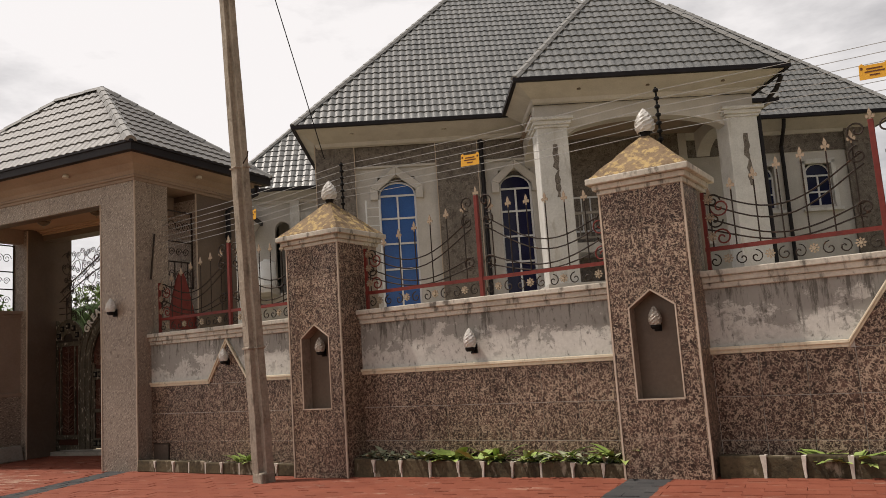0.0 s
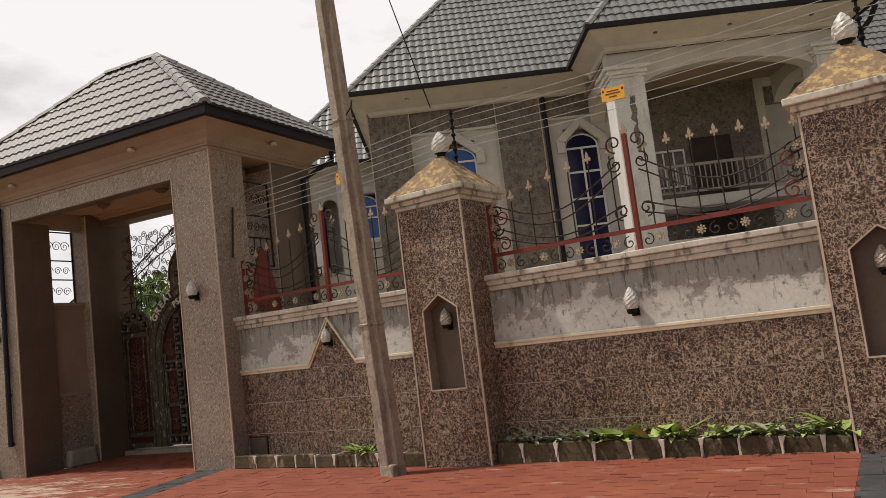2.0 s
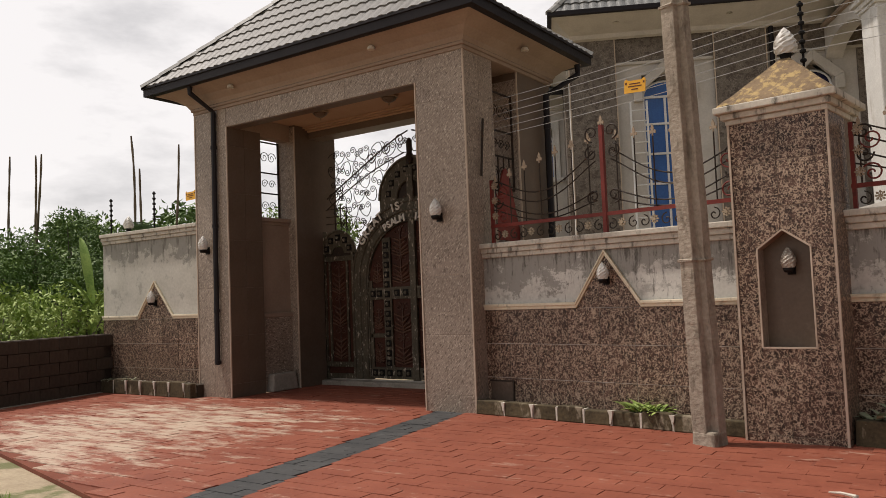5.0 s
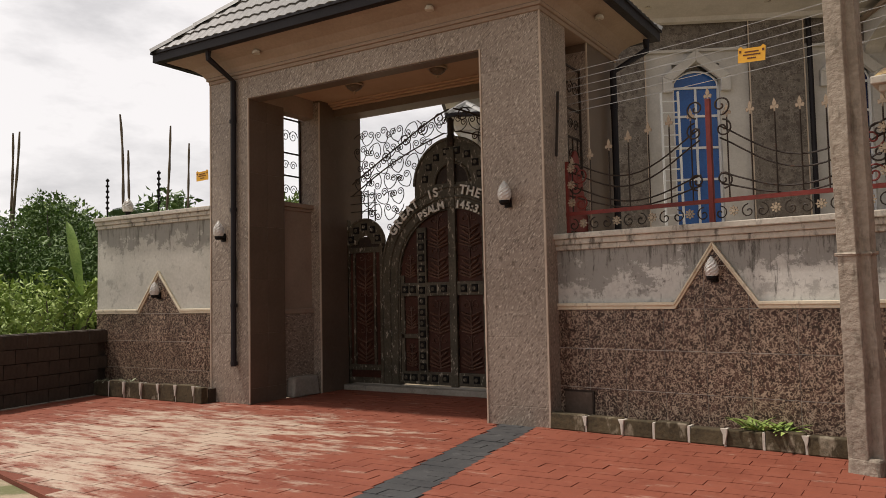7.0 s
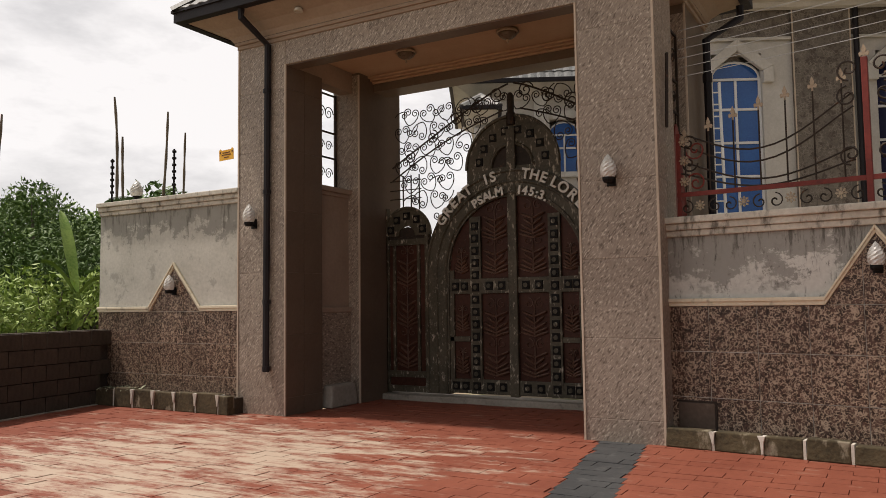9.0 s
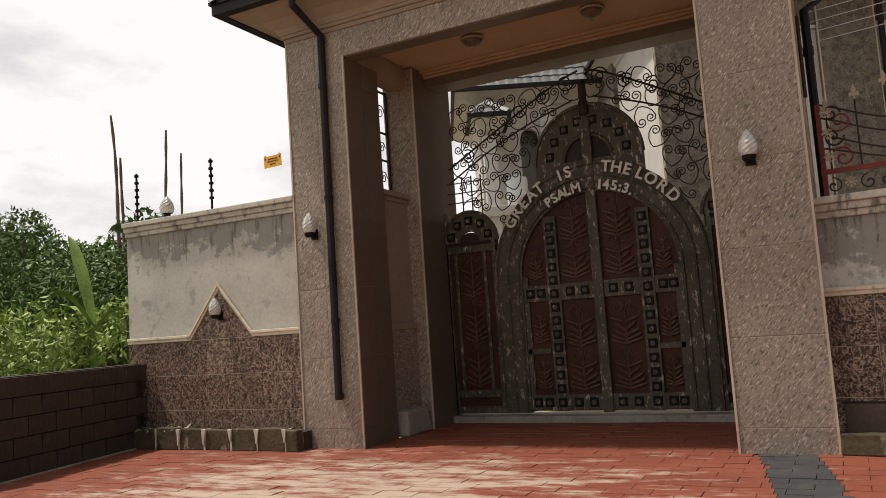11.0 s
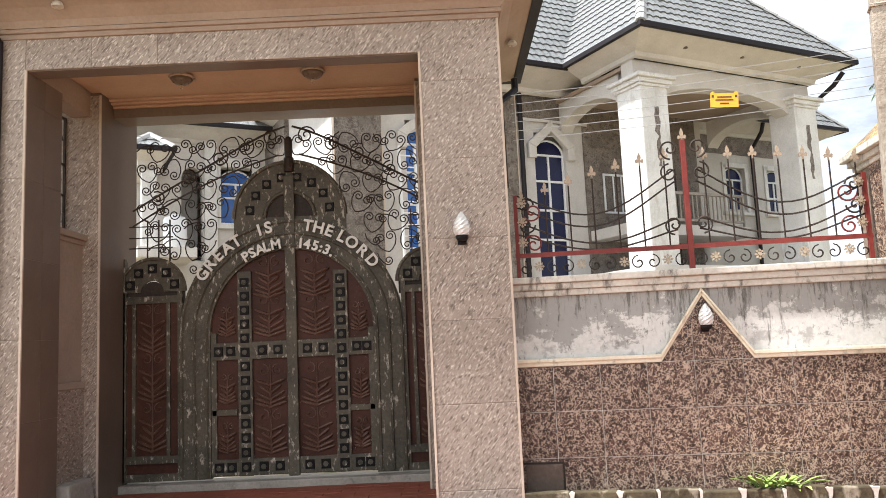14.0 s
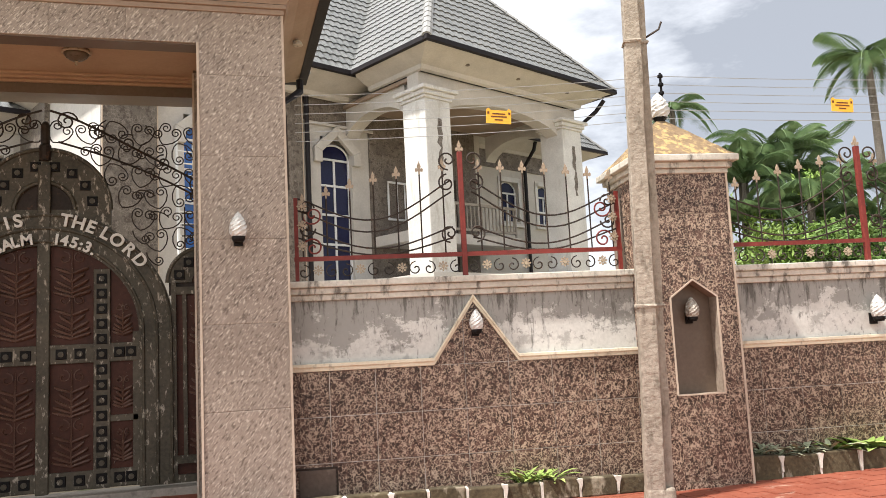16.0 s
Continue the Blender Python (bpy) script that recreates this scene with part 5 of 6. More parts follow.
for z in (0.26, 1.84):
    for x in (-1.03, -0.86, -0.42, -0.2, 0.21, 0.43, 0.9, 1.04):
        put_stud(x, z, -0.047)


def palmette(x, z, w, h, mirror=1):
    """Curled acanthus leaves in relief, rising from a stem."""
    g = Geo()
    g.tube([(0, -0.012, 0), (0, -0.016, h * 0.5), (0, -0.012, h)], [0.012, 0.014, 0.006], 5)
    for s in (-1, 1):
        for k, (z0, reach, up) in enumerate(((0.02, 1.0, 0.10), (0.10, 0.95, 0.22), (0.2, 0.85, 0.36), (0.34, 0.65, 0.5), (0.52, 0.9, 0.62))):
            pts = [(s * w / 2 * reach * math.sin(q * math.pi / 2 * 1.15) , -0.008 - 0.014 * math.sin(q * math.pi), h * (z0 + (up - z0 + 0.12) * q - 0.10 * q ** 3)) for q in [i / 7 for i in range(8)]]
            g.tube(pts, [0.010 + 0.012 * math.sin(math.pi * min(i / 7 + 0.15, 1)) for i in range(8)], 5)
    for s in (-1, 1):
        sp = spiral(s * w * 0.22, h * 0.86, w * 0.2, 1.1, math.pi / 2, s, 12)
        g.tube([(px, -0.01, pz) for px, _, pz in sp], 0.009, 4)
    return g


pal = {}
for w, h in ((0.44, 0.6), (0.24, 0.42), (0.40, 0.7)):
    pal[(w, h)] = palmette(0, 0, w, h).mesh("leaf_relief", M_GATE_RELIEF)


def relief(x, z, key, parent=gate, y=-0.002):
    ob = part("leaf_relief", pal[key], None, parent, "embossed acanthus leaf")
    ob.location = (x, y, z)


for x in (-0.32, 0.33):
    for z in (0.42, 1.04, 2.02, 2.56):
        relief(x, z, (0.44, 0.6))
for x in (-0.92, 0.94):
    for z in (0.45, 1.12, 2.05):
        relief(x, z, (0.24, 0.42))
for s in (-1, 1):
    part("cross_brace", Geo().tube([(s * 0.82, -0.012, 0.42), (s * 1.00, -0.012, 0.84)], 0.012, 4), M_GATE_RED, gate)

# half-round crest over the arch
CZ, CR = 3.71, 0.80
part("crest_plate", ring_sector(Geo(), 0, CZ, 0.34, CR, -0.05, math.pi + 0.05, -0.02, 0.02), M_GATE, gate, "dark half-round crest plate")
for r in (CR, 0.36):
    part("crest_bead", Geo().tube([(r * math.cos(math.pi * k / 24), -0.03, CZ + r * math.sin(math.pi * k / 24)) for k in range(25)], 0.028, 6), M_GATE, gate)
part("crest_core", Geo().prism_y([(0.34 * math.cos(math.pi * k / 14), CZ + 0.34 * math.sin(math.pi * k / 14)) for k in range(15)], 0.0, 0.012), M_IRON, gate)
part("crest_base", Geo().box(-0.80, 0.80, -0.018, 0.018, 3.42, 3.712), M_GATE, gate, "dark plate under the crest")
for k in range(8):
    a = math.pi * (k + 0.5) / 8
    put_stud(0.58 * math.cos(a), CZ + 0.58 * math.sin(a), -0.022)
part("finial", moved(Geo().lathe([(0.07, 4.36), (0.075, 4.55), (0.055, 4.58), (0.06, 4.66), (0.058, 4.82), (0.035, 4.87), (0.0, 4.89)], 10), Matrix.Translation((0, -0.03, 0))), M_IRON, gate, "pointed iron finial")

# narrow side leaves
for s in (-1, 1):
    c = s * 1.96
    leaf = part("side_leaf", Geo().box(c - 0.42, c + 0.42, 0.0, 0.03, 0.14, 2.62), M_GATE_RED, gate, "oxblood side leaf")
    fr = Geo()
    for x in (-0.42, 0.36):
        fr.box(c + x, c + x + 0.06, -0.05, 0.05, 0.12, 2.72)
    for z in (0.12, 0.36, 2.56):
        fr.box(c - 0.36, c + 0.36, -0.045, 0.045, z, z + 0.10)
    for x in (-0.28, 0.20):
        fr.box(c + x, c + x + 0.05, -0.035, -0.001, 0.46, 2.56)
    part("leaf_frame", fr, M_GATE, leaf)
    part("crest_core", Geo().prism_y([(c + 0.17 * math.cos(math.pi * k / 10), 2.70 + 0.17 * math.sin(math.pi * k / 10)) for k in range(11)], 0.0, 0.02).box(c - 0.45, c + 0.45, 0.005, 0.025, 2.55, 2.73), M_IRON, leaf)
    part("leaf_crest", ring_sector(Geo(), c, 2.72, 0.16, 0.47, 0, math.pi, -0.03, 0.02, 16), M_GATE, leaf, "half-round pierced crest")
    part("crest_bead", Geo().tube([(c + 0.47 * math.cos(math.pi * k / 18), -0.03, 2.72 + 0.47 * math.sin(math.pi * k / 18)) for k in range(19)], 0.025, 6), M_GATE, leaf)
    for k in range(5):
        a = math.pi * (k + 0.5) / 5
        put_stud(c + 0.33 * math.cos(a), 2.72 + 0.33 * math.sin(a), -0.035)
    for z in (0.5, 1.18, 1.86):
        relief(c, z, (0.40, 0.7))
    part("gate_post", Geo().box(s * 2.40 - 0.06, s * 2.40 + 0.06, -0.05, 0.05, 0.09, 3.2), M_GATE, gate)

# scrolled overthrow filling the opening above
def clear(x, z, r):
    if math.hypot(x, z - CZ) < CR + r * 0.8 or (z > ARC and math.hypot(x, z - ARC) < R_OUT + r * 0.7):
        return False
    return min(math.hypot(x - s * 1.96, z - 2.72) for s in (-1, 1)) > 0.5 + r * 0.7


heart = Geo()
for s in (-1, 1):
    cx, cz, r = s * 0.072, 0.05, 0.072
    side = [(0.0, -0.17), (s * 0.05, -0.145), (s * 0.105, -0.09), (s * 0.138, -0.02)]
    curl = [(cx + s * r * (1 - 0.78 * k / 20) * math.cos(2 * math.pi * 1.45 * k / 20), cz + r * (1 - 0.78 * k / 20) * math.sin(2 * math.pi * 1.45 * k / 20)) for k in range(21)]
    heart.tube([(x, 0, z) for x, z in side + curl], 0.0088, 5)
heart_mesh = heart.mesh("heart_scroll", M_IRON)
comma = Geo().tube([(0.0, 0, -0.16), (0.045, 0, -0.10), (0.065, 0, -0.02)] + [(0.0 + 0.066 * (1 - 0.75 * k / 18) * math.cos(2 * math.pi * 1.4 * k / 18), 0, 0.03 + 0.066 * (1 - 0.75 * k / 18) * math.sin(2 * math.pi * 1.4 * k / 18)) for k in range(19)], 0.009, 5)
comma_mesh = comma.mesh("comma_scroll", M_IRON)
comma.v = [(-x, y, z) for x, y, z in comma.v]
comma.f = [face[::-1] for face in comma.f]
comma_left = comma.mesh("comma_scroll", M_IRON)
for i in range(7):
    for j in range(8):
        x, z = 0.17 + i * 0.34 + (0.17 if j % 2 else 0.0), 3.02 + j * 0.29
        if x > 2.2 or z > 4.92:
            continue
        for s in (-1, 1):
            tilt = (0.55, -0.25, 2.7, 0.2)[(i + 2 * j) % 4]
            if clear(x, z, 0.17):
                ob = part("heart_scroll", heart_mesh, None, gate)
                ob.location = (s * x, 0.0, z)
                ob.rotation_euler = (0, s * tilt, 0)
            if (i + j) % 2 and clear(x + 0.17, z + 0.02, 0.1) and x < 2.05:
                ob = part("comma_scroll", comma_mesh if s > 0 else comma_left, None, gate)
                ob.location = (s * (x + 0.17), 0.004, z + 0.02)
                ob.rotation_euler = (0, s * (2.2 + 1.3 * ((i + j) % 3)), 0)
for s in (-1, 1):
    sw = Geo().tube([(s * (0.05 + 2.2 * q), 0, 5.04 - 1.15 * q ** 1.5 - 0.12 * math.sin(q * math.pi)) for q in [i / 12 for i in range(13)]], 0.016, 5)
    part("sweep_bar", sw, M_IRON, gate)
    sw = Geo().tube([(s * (0.15 + 2.1 * q), 0, 4.62 - 0.95 * q + 0.10 * math.sin(q * math.pi)) for q in [i / 12 for i in range(13)]], 0.014, 5)
    part("sweep_bar", sw, M_IRON, gate)
    for k, (x, z, r) in enumerate(((0.25, 4.9, 0.14), (0.62, 4.75, 0.12), (1.0, 4.62, 0.13), (1.45, 4.35, 0.12), (1.9, 4.05, 0.12))):
        part("scroll", Geo().tube(spiral(s * x, z, r, 1.7, 0.5 * k, s), 0.0115, 5), M_IRON, gate)
for s in (-1, 1):
    for k in range(3):
        part("grid_bar", Geo().tube([(s * (1.72 + 0.16 * k), 0, 3.15), (s * (1.72 + 0.16 * k), 0, 3.75)], 0.012, 4), M_IRON, gate)
    for z in (3.35, 3.5, 3.66):
        part("grid_bar", Geo().tube([(s * 1.68, 0, z), (s * 2.3, 0, z)], 0.011, 4), M_IRON, gate)


# letters along the arch
def letter_mesh(ch, size):
    cu = bpy.data.curves.new("letter", "FONT")
    cu.body, cu.size, cu.extrude, cu.align_x, cu.align_y = ch, size, 0.012, "CENTER", "CENTER"
    cu.offset = 0.006
    ob = new("letter", cu)
    bpy.context.view_layer.update()
    me = bpy.data.meshes.new_from_object(ob.evaluated_get(bpy.context.evaluated_depsgraph_get()))
    bpy.data.objects.remove(ob)
    bpy.data.curves.remove(cu)
    me.materials.clear()
    me.materials.append(M_LETTER)
    return me


for text, angles, r, size in (("GREAT", (146, 139.5, 133, 126.5, 120.5), 1.475, 0.225), ("IS", (106.5, 101.5), 1.475, 0.225), ("THE", (79.5, 73.5, 67.5), 1.475, 0.225), ("LORD", (60, 53.5, 46, 38.5), 1.475, 0.225),
                              ("PSALM", (120.5, 115.5, 110, 105.5, 99), 1.215, 0.19), ("145:3.", (82.5, 78, 72.5, 68.5, 64.5, 60.5), 1.215, 0.19)):
    for ch, a in zip(text, angles):
        ob = part("letter", letter_mesh(ch, size), None, gate, "silver painted letter")
        ob.matrix_basis = pose(r * math.cos(radians(a)), -0.10, ARC + r * math.sin(radians(a)), 0, -(a - 90), 0) @ pose(0, 0, 0, 90, 0, 0)


# ---------------------------------------------------------------- railings on the fence
fleur = Geo().prism_y([(-0.012, 0), (0.012, 0), (0.012, 0.05), (0.06, 0.035), (0.072, 0.075), (0.05, 0.095), (0.02, 0.075), (0.034, 0.12), (0.0, 0.19), (-0.034, 0.12), (-0.02, 0.075), (-0.05, 0.095), (-0.072, 0.075), (-0.06, 0.035), (-0.012, 0.05)], -0.012, 0.012)
fleur.v = [(x * 0.68, y * 0.7, z * 0.84) for x, y, z in fleur.v]
fleur_mesh = fleur.mesh("fleur_tip", M_GOLD)
rosette = Geo()
for k in range(8):
    a = k * math.pi / 4
    rosette.prism_y([(0.02 * math.cos(a), 0.02 * math.sin(a)), (0.055 * math.cos(a - 0.3), 0.055 * math.sin(a - 0.3)), (0.072 * math.cos(a), 0.072 * math.sin(a)), (0.055 * math.cos(a + 0.3), 0.055 * math.sin(a + 0.3))], -0.02, 0.0)
rosette.prism_y([(0.026 * math.cos(k * math.pi / 4), 0.026 * math.sin(k * math.pi / 4)) for k in range(8)], -0.034, 0.0)
rosette.v = [(x * 0.85, y, z * 0.85) for x, y, z in rosette.v]
rosette_mesh = rosette.mesh("rosette", M_GOLD)


def railing(x0, x1, post):
    ry = FACE + 0.13
    t = thing("fence_railing", (post, ry, CAP_HI), "wrought iron railing with red bars, scrolls and gilt fleur-de-lis tips", "railing", "railings on the fence")
    t.matrix_basis = BENT @ Matrix.Translation((post, ry, CAP_HI))
    a, b = x0 - post, x1 - post
    bar = 0.27
    part("bottom_bar", Geo().box(a, b, -0.02, 0.02, bar - 0.025, bar + 0.025), M_RED, t, "red painted flat bar")
    part("post", Geo().box(-0.03, 0.03, -0.03, 0.03, 0, 1.50), M_RED, t, "red painted post", bevel=0.006)
    tip = part("fleur_tip", fleur_mesh, None, t)
    tip.location = (0, 0, 1.48)
    for e in (a + 0.03, b - 0.03):
        part("end_post", Geo().box(e - 0.022, e + 0.022, -0.022, 0.022, 0, 0.98), M_RED, t)
    for s, e in ((-1, a), (1, b)):
        span = abs(e) - 0.05

        def top(q):
            """Height of the tips from the post (0) to the end (1)."""
            return 1.30 - 0.42 * q ** 1.6 if s < 0 else 1.27 - 0.16 * q ** 2

        n = 7
        for k in range(1, n + 1):
            q = (k - 0.2) / n
            x = s * span * q
            h = top(q)
            part("picket", Geo().tube([(x, 0, bar), (x, 0, h)], 0.0095, 5), M_IRON, t)
            ft = part("fleur_tip", fleur_mesh, None, t)
            ft.location = (x, 0, h - 0.02)
        for z0, sag, z1 in ((1.16, 0.36, 0.98), (1.02, 0.36, 0.84), (0.60, 0.26, 0.66), (0.47, 0.20, 0.52)):
            part("swag", Geo().tube([(s * (0.12 + (span - 0.12) * i / 14), 0.014, z0 + (z1 - z0) * i / 14 - sag * math.sin(math.pi * i / 14) ** 1.15) for i in range(15)], 0.0105, 5), M_IRON, t, "sagging iron swag")
        for cx, cz, r, st, w in ((0.15, 1.40, 0.12, -math.pi / 2, 1), (0.17, 1.12, 0.11, math.pi / 2, -1), (0.16, 0.52, 0.11, -math.pi / 2, 1), (span - 0.1, 0.62, 0.10, math.pi, 1), (span - 0.1, 0.86, 0.09, math.pi, -1)):
            part("scroll", Geo().tube([(x, -0.012, z) for x, _, z in spiral(s * cx, cz, r, 1.4, st if s > 0 else math.pi - st, w * s)], 0.011, 5), M_IRON, t, "iron scroll")
        for z in (0.42, 0.66, 0.88):
            ro = part("rosette", rosette_mesh, None, t, "tarnished gilt rosette")
            ro.location = (s * (span - 0.05), -0.016, z)
        for cz, way in ((0.40, 1), (0.78, -1)):
            part("scroll", Geo().tube([(x, 0.012, z) for x, _, z in spiral(s * (span - 0.17), cz, 0.12, 1.5, 0.0 if s > 0 else math.pi, way * s)], 0.011, 5), M_RED, t, "red iron scroll")
        m = 4
        for k in range(m):
            x = s * span * (k + 0.55) / m
            ro = part("rosette", rosette_mesh, None, t, "tarnished gilt rosette")
            ro.location = (x, -0.012, 0.135)
            for d in (-1, 1):
                part("low_scroll", Geo().tube([(px, 0, pz) for px, _, pz in spiral(x + d * 0.16, 0.12, 0.085, 1.2, math.pi / 2, d, 14)], 0.009, 4), M_IRON, t)
    return t


railing(-10.95, -7.04, -8.98)
railing(-5.90, -1.72, -3.78)
railing(-0.60, 3.6, 1.35)


# ---------------------------------------------------------------- lamps
def cone_lamp(at, turn, wall=True, size=1.0, glass=None, label="white ribbed glass wall lamp on a black bracket"):
    t = thing("wall_lamp" if wall else "pillar_lamp", at, label, "lamp", "lamps on walls and pillars")
    t.matrix_basis = turn @ Matrix.Translation(at)
    g = Geo()
    n, rows = 14, 11
    H = 0.27 * size if wall else 0.36 * size
    R = 0.095 * size if wall else 0.145 * size
    for j in range(rows + 1):
        q = j / rows
        r = R * (math.sin(math.pi * (0.22 + 0.78 * q)) ** 0.75) * (1.05 - 0.25 * q)
        for k in range(n):
            a = 2 * math.pi * (k + 0.5 * (j % 2)) / n
            rr = max(r * (1 + (0.07 if (j + k) % 2 else -0.04)), 0.004)
            g.v.append((rr * math.cos(a), rr * math.sin(a) - (0.12 * size if wall else 0), q * H))
    g.f += [(j * n + k, j * n + (k + 1) % n, (j + 1) * n + (k + 1) % n, (j + 1) * n + k) for j in range(rows) for k in range(n)]
    part("shade", g, glass or M_LAMP, t, "bronze and white lattice glass shade" if glass else "white pineapple-shaped glass shade", smooth=False)
    if wall:
        b = Geo().box(-0.05 * size, 0.05 * size, -0.02, 0.0, -0.09 * size, 0.05 * size).lathe([(0.05 * size, -0.06 * size), (0.07 * size, -0.03 * size), (0.07 * size, 0.01)], 10, (0, -0.12 * size, 0))
        b.box(-0.02, 0.02, -0.12 * size, -0.015, -0.06 * size, -0.03 * size)
    else:
        b = Geo().lathe([(0.09 * size, -0.10 * size), (0.06 * size, -0.06 * size), (0.08 * size, 0.01)], 10)
    part("bracket", b, M_BLACK, t, "black bracket")
    return t


cone_lamp((-11.54, GH_Y0 - 0.014, 2.96), STRAIGHT, size=0.98)
cone_lamp((-16.98, GH_Y0 - 0.014, 2.80), STRAIGHT, size=0.98)
cone_lamp((-8.93, FACE - 0.014, 1.88), BENT, size=0.85)
cone_lamp((-3.91, FACE - 0.001, 1.80), BENT, size=1.0)
cone_lamp((1.36, FACE - 0.014, 1.86), BENT, size=1.05)
cone_lamp((-18.76, FACE - 0.014, 1.84), STRAIGHT, size=0.9)
cone_lamp((-6.46, 10.63 + 0.189, 1.90), BENT, size=0.85, glass=M_LAMP_DARK, label="bronze lattice glass wall lamp inside a pillar niche")
cone_lamp((-1.16, 10.63 + 0.189, 1.90), BENT, size=0.85, glass=M_LAMP_DARK, label="bronze lattice glass wall lamp inside a pillar niche")
for x in (-6.47, -1.16):
    cone_lamp((x, 11.125, 4.36), BENT, False, 0.9, None, "white pineapple lamp on top of a pillar cap")
cone_lamp((-19.9, 11.25, 3.46), STRAIGHT, False, 0.75, None, "white pineapple lamp on the tall fence wall")


# ---------------------------------------------------------------- electric fence: rods, wires, warning signs
def wire_rod(at, turn, base, top):
    t = thing("fence_rod", at, "black insulator rod of the electric fence", "fence rod", "electric fence rods")
    t.matrix_basis = turn @ Matrix.Translation((at[0], at[1], base))
    part("rod", Geo().tube([(0, 0, 0), (0, 0, top - base)], 0.016, 6), M_BLACK, t)
    k = 0
    while k * 0.11 < (top - base) * 0.8:
        z = top - base - 0.04 - k * 0.11
        part("insulator", Geo().lathe([(0.012, z - 0.03), (0.036, z - 0.015), (0.036, z + 0.012), (0.012, z + 0.03)], 7), M_BLACK, t)
        k += 1
    return t


RODS = [((-10.9, 11.28), 3.9, 4.75), ((-6.33, 11.3), 4.0, 5.0), ((-1.02, 11.3), 4.0, 4.98), ((4.6, 11.28), 2.5, 4.9)]
for p, b, z in RODS[1:]:
    wire_rod((p[0], p[1], b), BENT, b if b > 2.6 else 2.5, z)
for (pa, _, za), (pb, _, zb) in zip(RODS, RODS[1:]):
    wires = thing("electric_wires", (pa[0], pa[1], za), "thin galvanised electric fence wires strung along the fence", "wire", "electric fence wires")
    wires.matrix_basis = BENT
    for k in range(6):
        part("wire", Geo().tube([(pa[0] + (pb[0] - pa[0]) * q, pa[1] + (pb[1] - pa[1]) * q, za + (zb - za) * q - 0.04 - k * 0.11 - 0.04 * math.sin(math.pi * q)) for q in [i / 8 for i in range(9)]], 0.0045, 4), M_WIRE, wires)
for x, z in ((-20.54, 4.17), (-18.99, 4.17)):
    wire_rod((x, 11.25, 3.36), STRAIGHT, 3.36, z)


def warning_sign(at, turn, tilt=0.0):
    t = thing("warning_sign", at, "small orange-yellow warning plate hung on the fence wires", "sign", "electric fence signs")
    t.matrix_basis = turn @ Matrix.Translation(at) @ pose(0, 0, 0, 0, tilt, 0)
    part("plate", Geo().prism_y([(-0.155, -0.085), (0.155, -0.085), (0.155, 0.085), (0.125, 0.105), (0.10, 0.08), (-0.10, 0.08), (-0.125, 0.105), (-0.155, 0.085)], -0.003, 0.003), M_SIGN, t)
    for k, (w, z) in enumerate(((0.16, 0.035), (0.2, 0.0), (0.1, -0.04))):
        part("text_bar", Geo().box(-w / 2, w / 2, -0.0055, -0.0035, z - 0.008, z + 0.008), M_SIGN_TEXT, t, "illegible dark text line")
    for x in (-0.13, 0.13):
        part("mark", Geo().box(x - 0.012, x + 0.012, -0.0055, -0.0035, 0.03, 0.06), M_SIGN_TEXT, t)
    return t


warning_sign((-3.86, 11.282, 4.56), BENT, 3)
warning_sign((-8.46, 11.272, 4.44), BENT, 4)
warning_sign((1.46, 11.275, 4.55), BENT, 3)
warning_sign((-17.89, 11.33, 3.97), STRAIGHT, -2)

# ---------------------------------------------------------------- utility pole
pole = thing("utility_pole", (-7.37, 10.02, 0), "slender weathered concrete utility pole with a tie band", "utility pole")
pole.matrix_basis = Matrix.Translation((-7.37, 10.02, 0)) @ pose(0, 0, 0, 3.3, 1.0, -22)
g = Geo()
prof = [(-0.135, -0.11), (0.06, -0.11), (0.06, -0.02), (0.155, -0.02), (0.155, 0.11), (-0.135, 0.11)]
n = len(prof)
for j in range(19):
    z = -0.05 + 9.0 * j / 18
    k = 1.0 - 0.30 * j / 18
    g.v += [(x * k + 0.012 * noise.noise(Vector((x * 9, z * 1.5, 1))), y * k + 0.012 * noise.noise(Vector((y * 9, z * 1.5, 5))), z) for x, y in prof]
g.f += [(j * n + k, j * n + (k + 1) % n, (j + 1) * n + (k + 1) % n, (j + 1) * n + k) for j in range(18) for k in range(n)]
g.f += [tuple(range(n - 1, -1, -1)), tuple(range(18 * n, 19 * n))]
part("shaft", g, M_CONCRETE, pole, "rough cast concrete shaft", bevel=0.008)
for z in (2.03, 4.85):
    part("tie_band", Geo().tube([(x * 1.02 * (1 - 0.033 * z), y * 1.06 * (1 - 0.033 * z), z) for x, y in prof], 0.02, 5, True), M_CONCRETE, pole, "wire tie band")
part("spike", Geo().tube([(0.12, 0, 4.9), (0.26, 0, 4.98), (0.29, 0, 5.06)], 0.012, 5), M_IRON, pole)
part("footing", Geo().frustum((-0.15, 0.165, -0.125, 0.125, -0.05), (-0.138, 0.158, -0.113, 0.113, 0.16)), M_CONCRETE, pole, "rough concrete footing", bevel=0.03)
cable = thing("service_cable", (-6.62, 10.95, 5.1), "thin dark cable hanging from the pole to a pillar rod", "cable")
part("strand", Geo().tube([(-0.62, -1.42, 3.8), (-0.70, -0.85, 3.75), (-0.64, -0.43, 3.1), (-0.36, -0.24, 1.75), (0.0, 0.0, 0.0)], 0.009, 5), M_BLACK, cable)

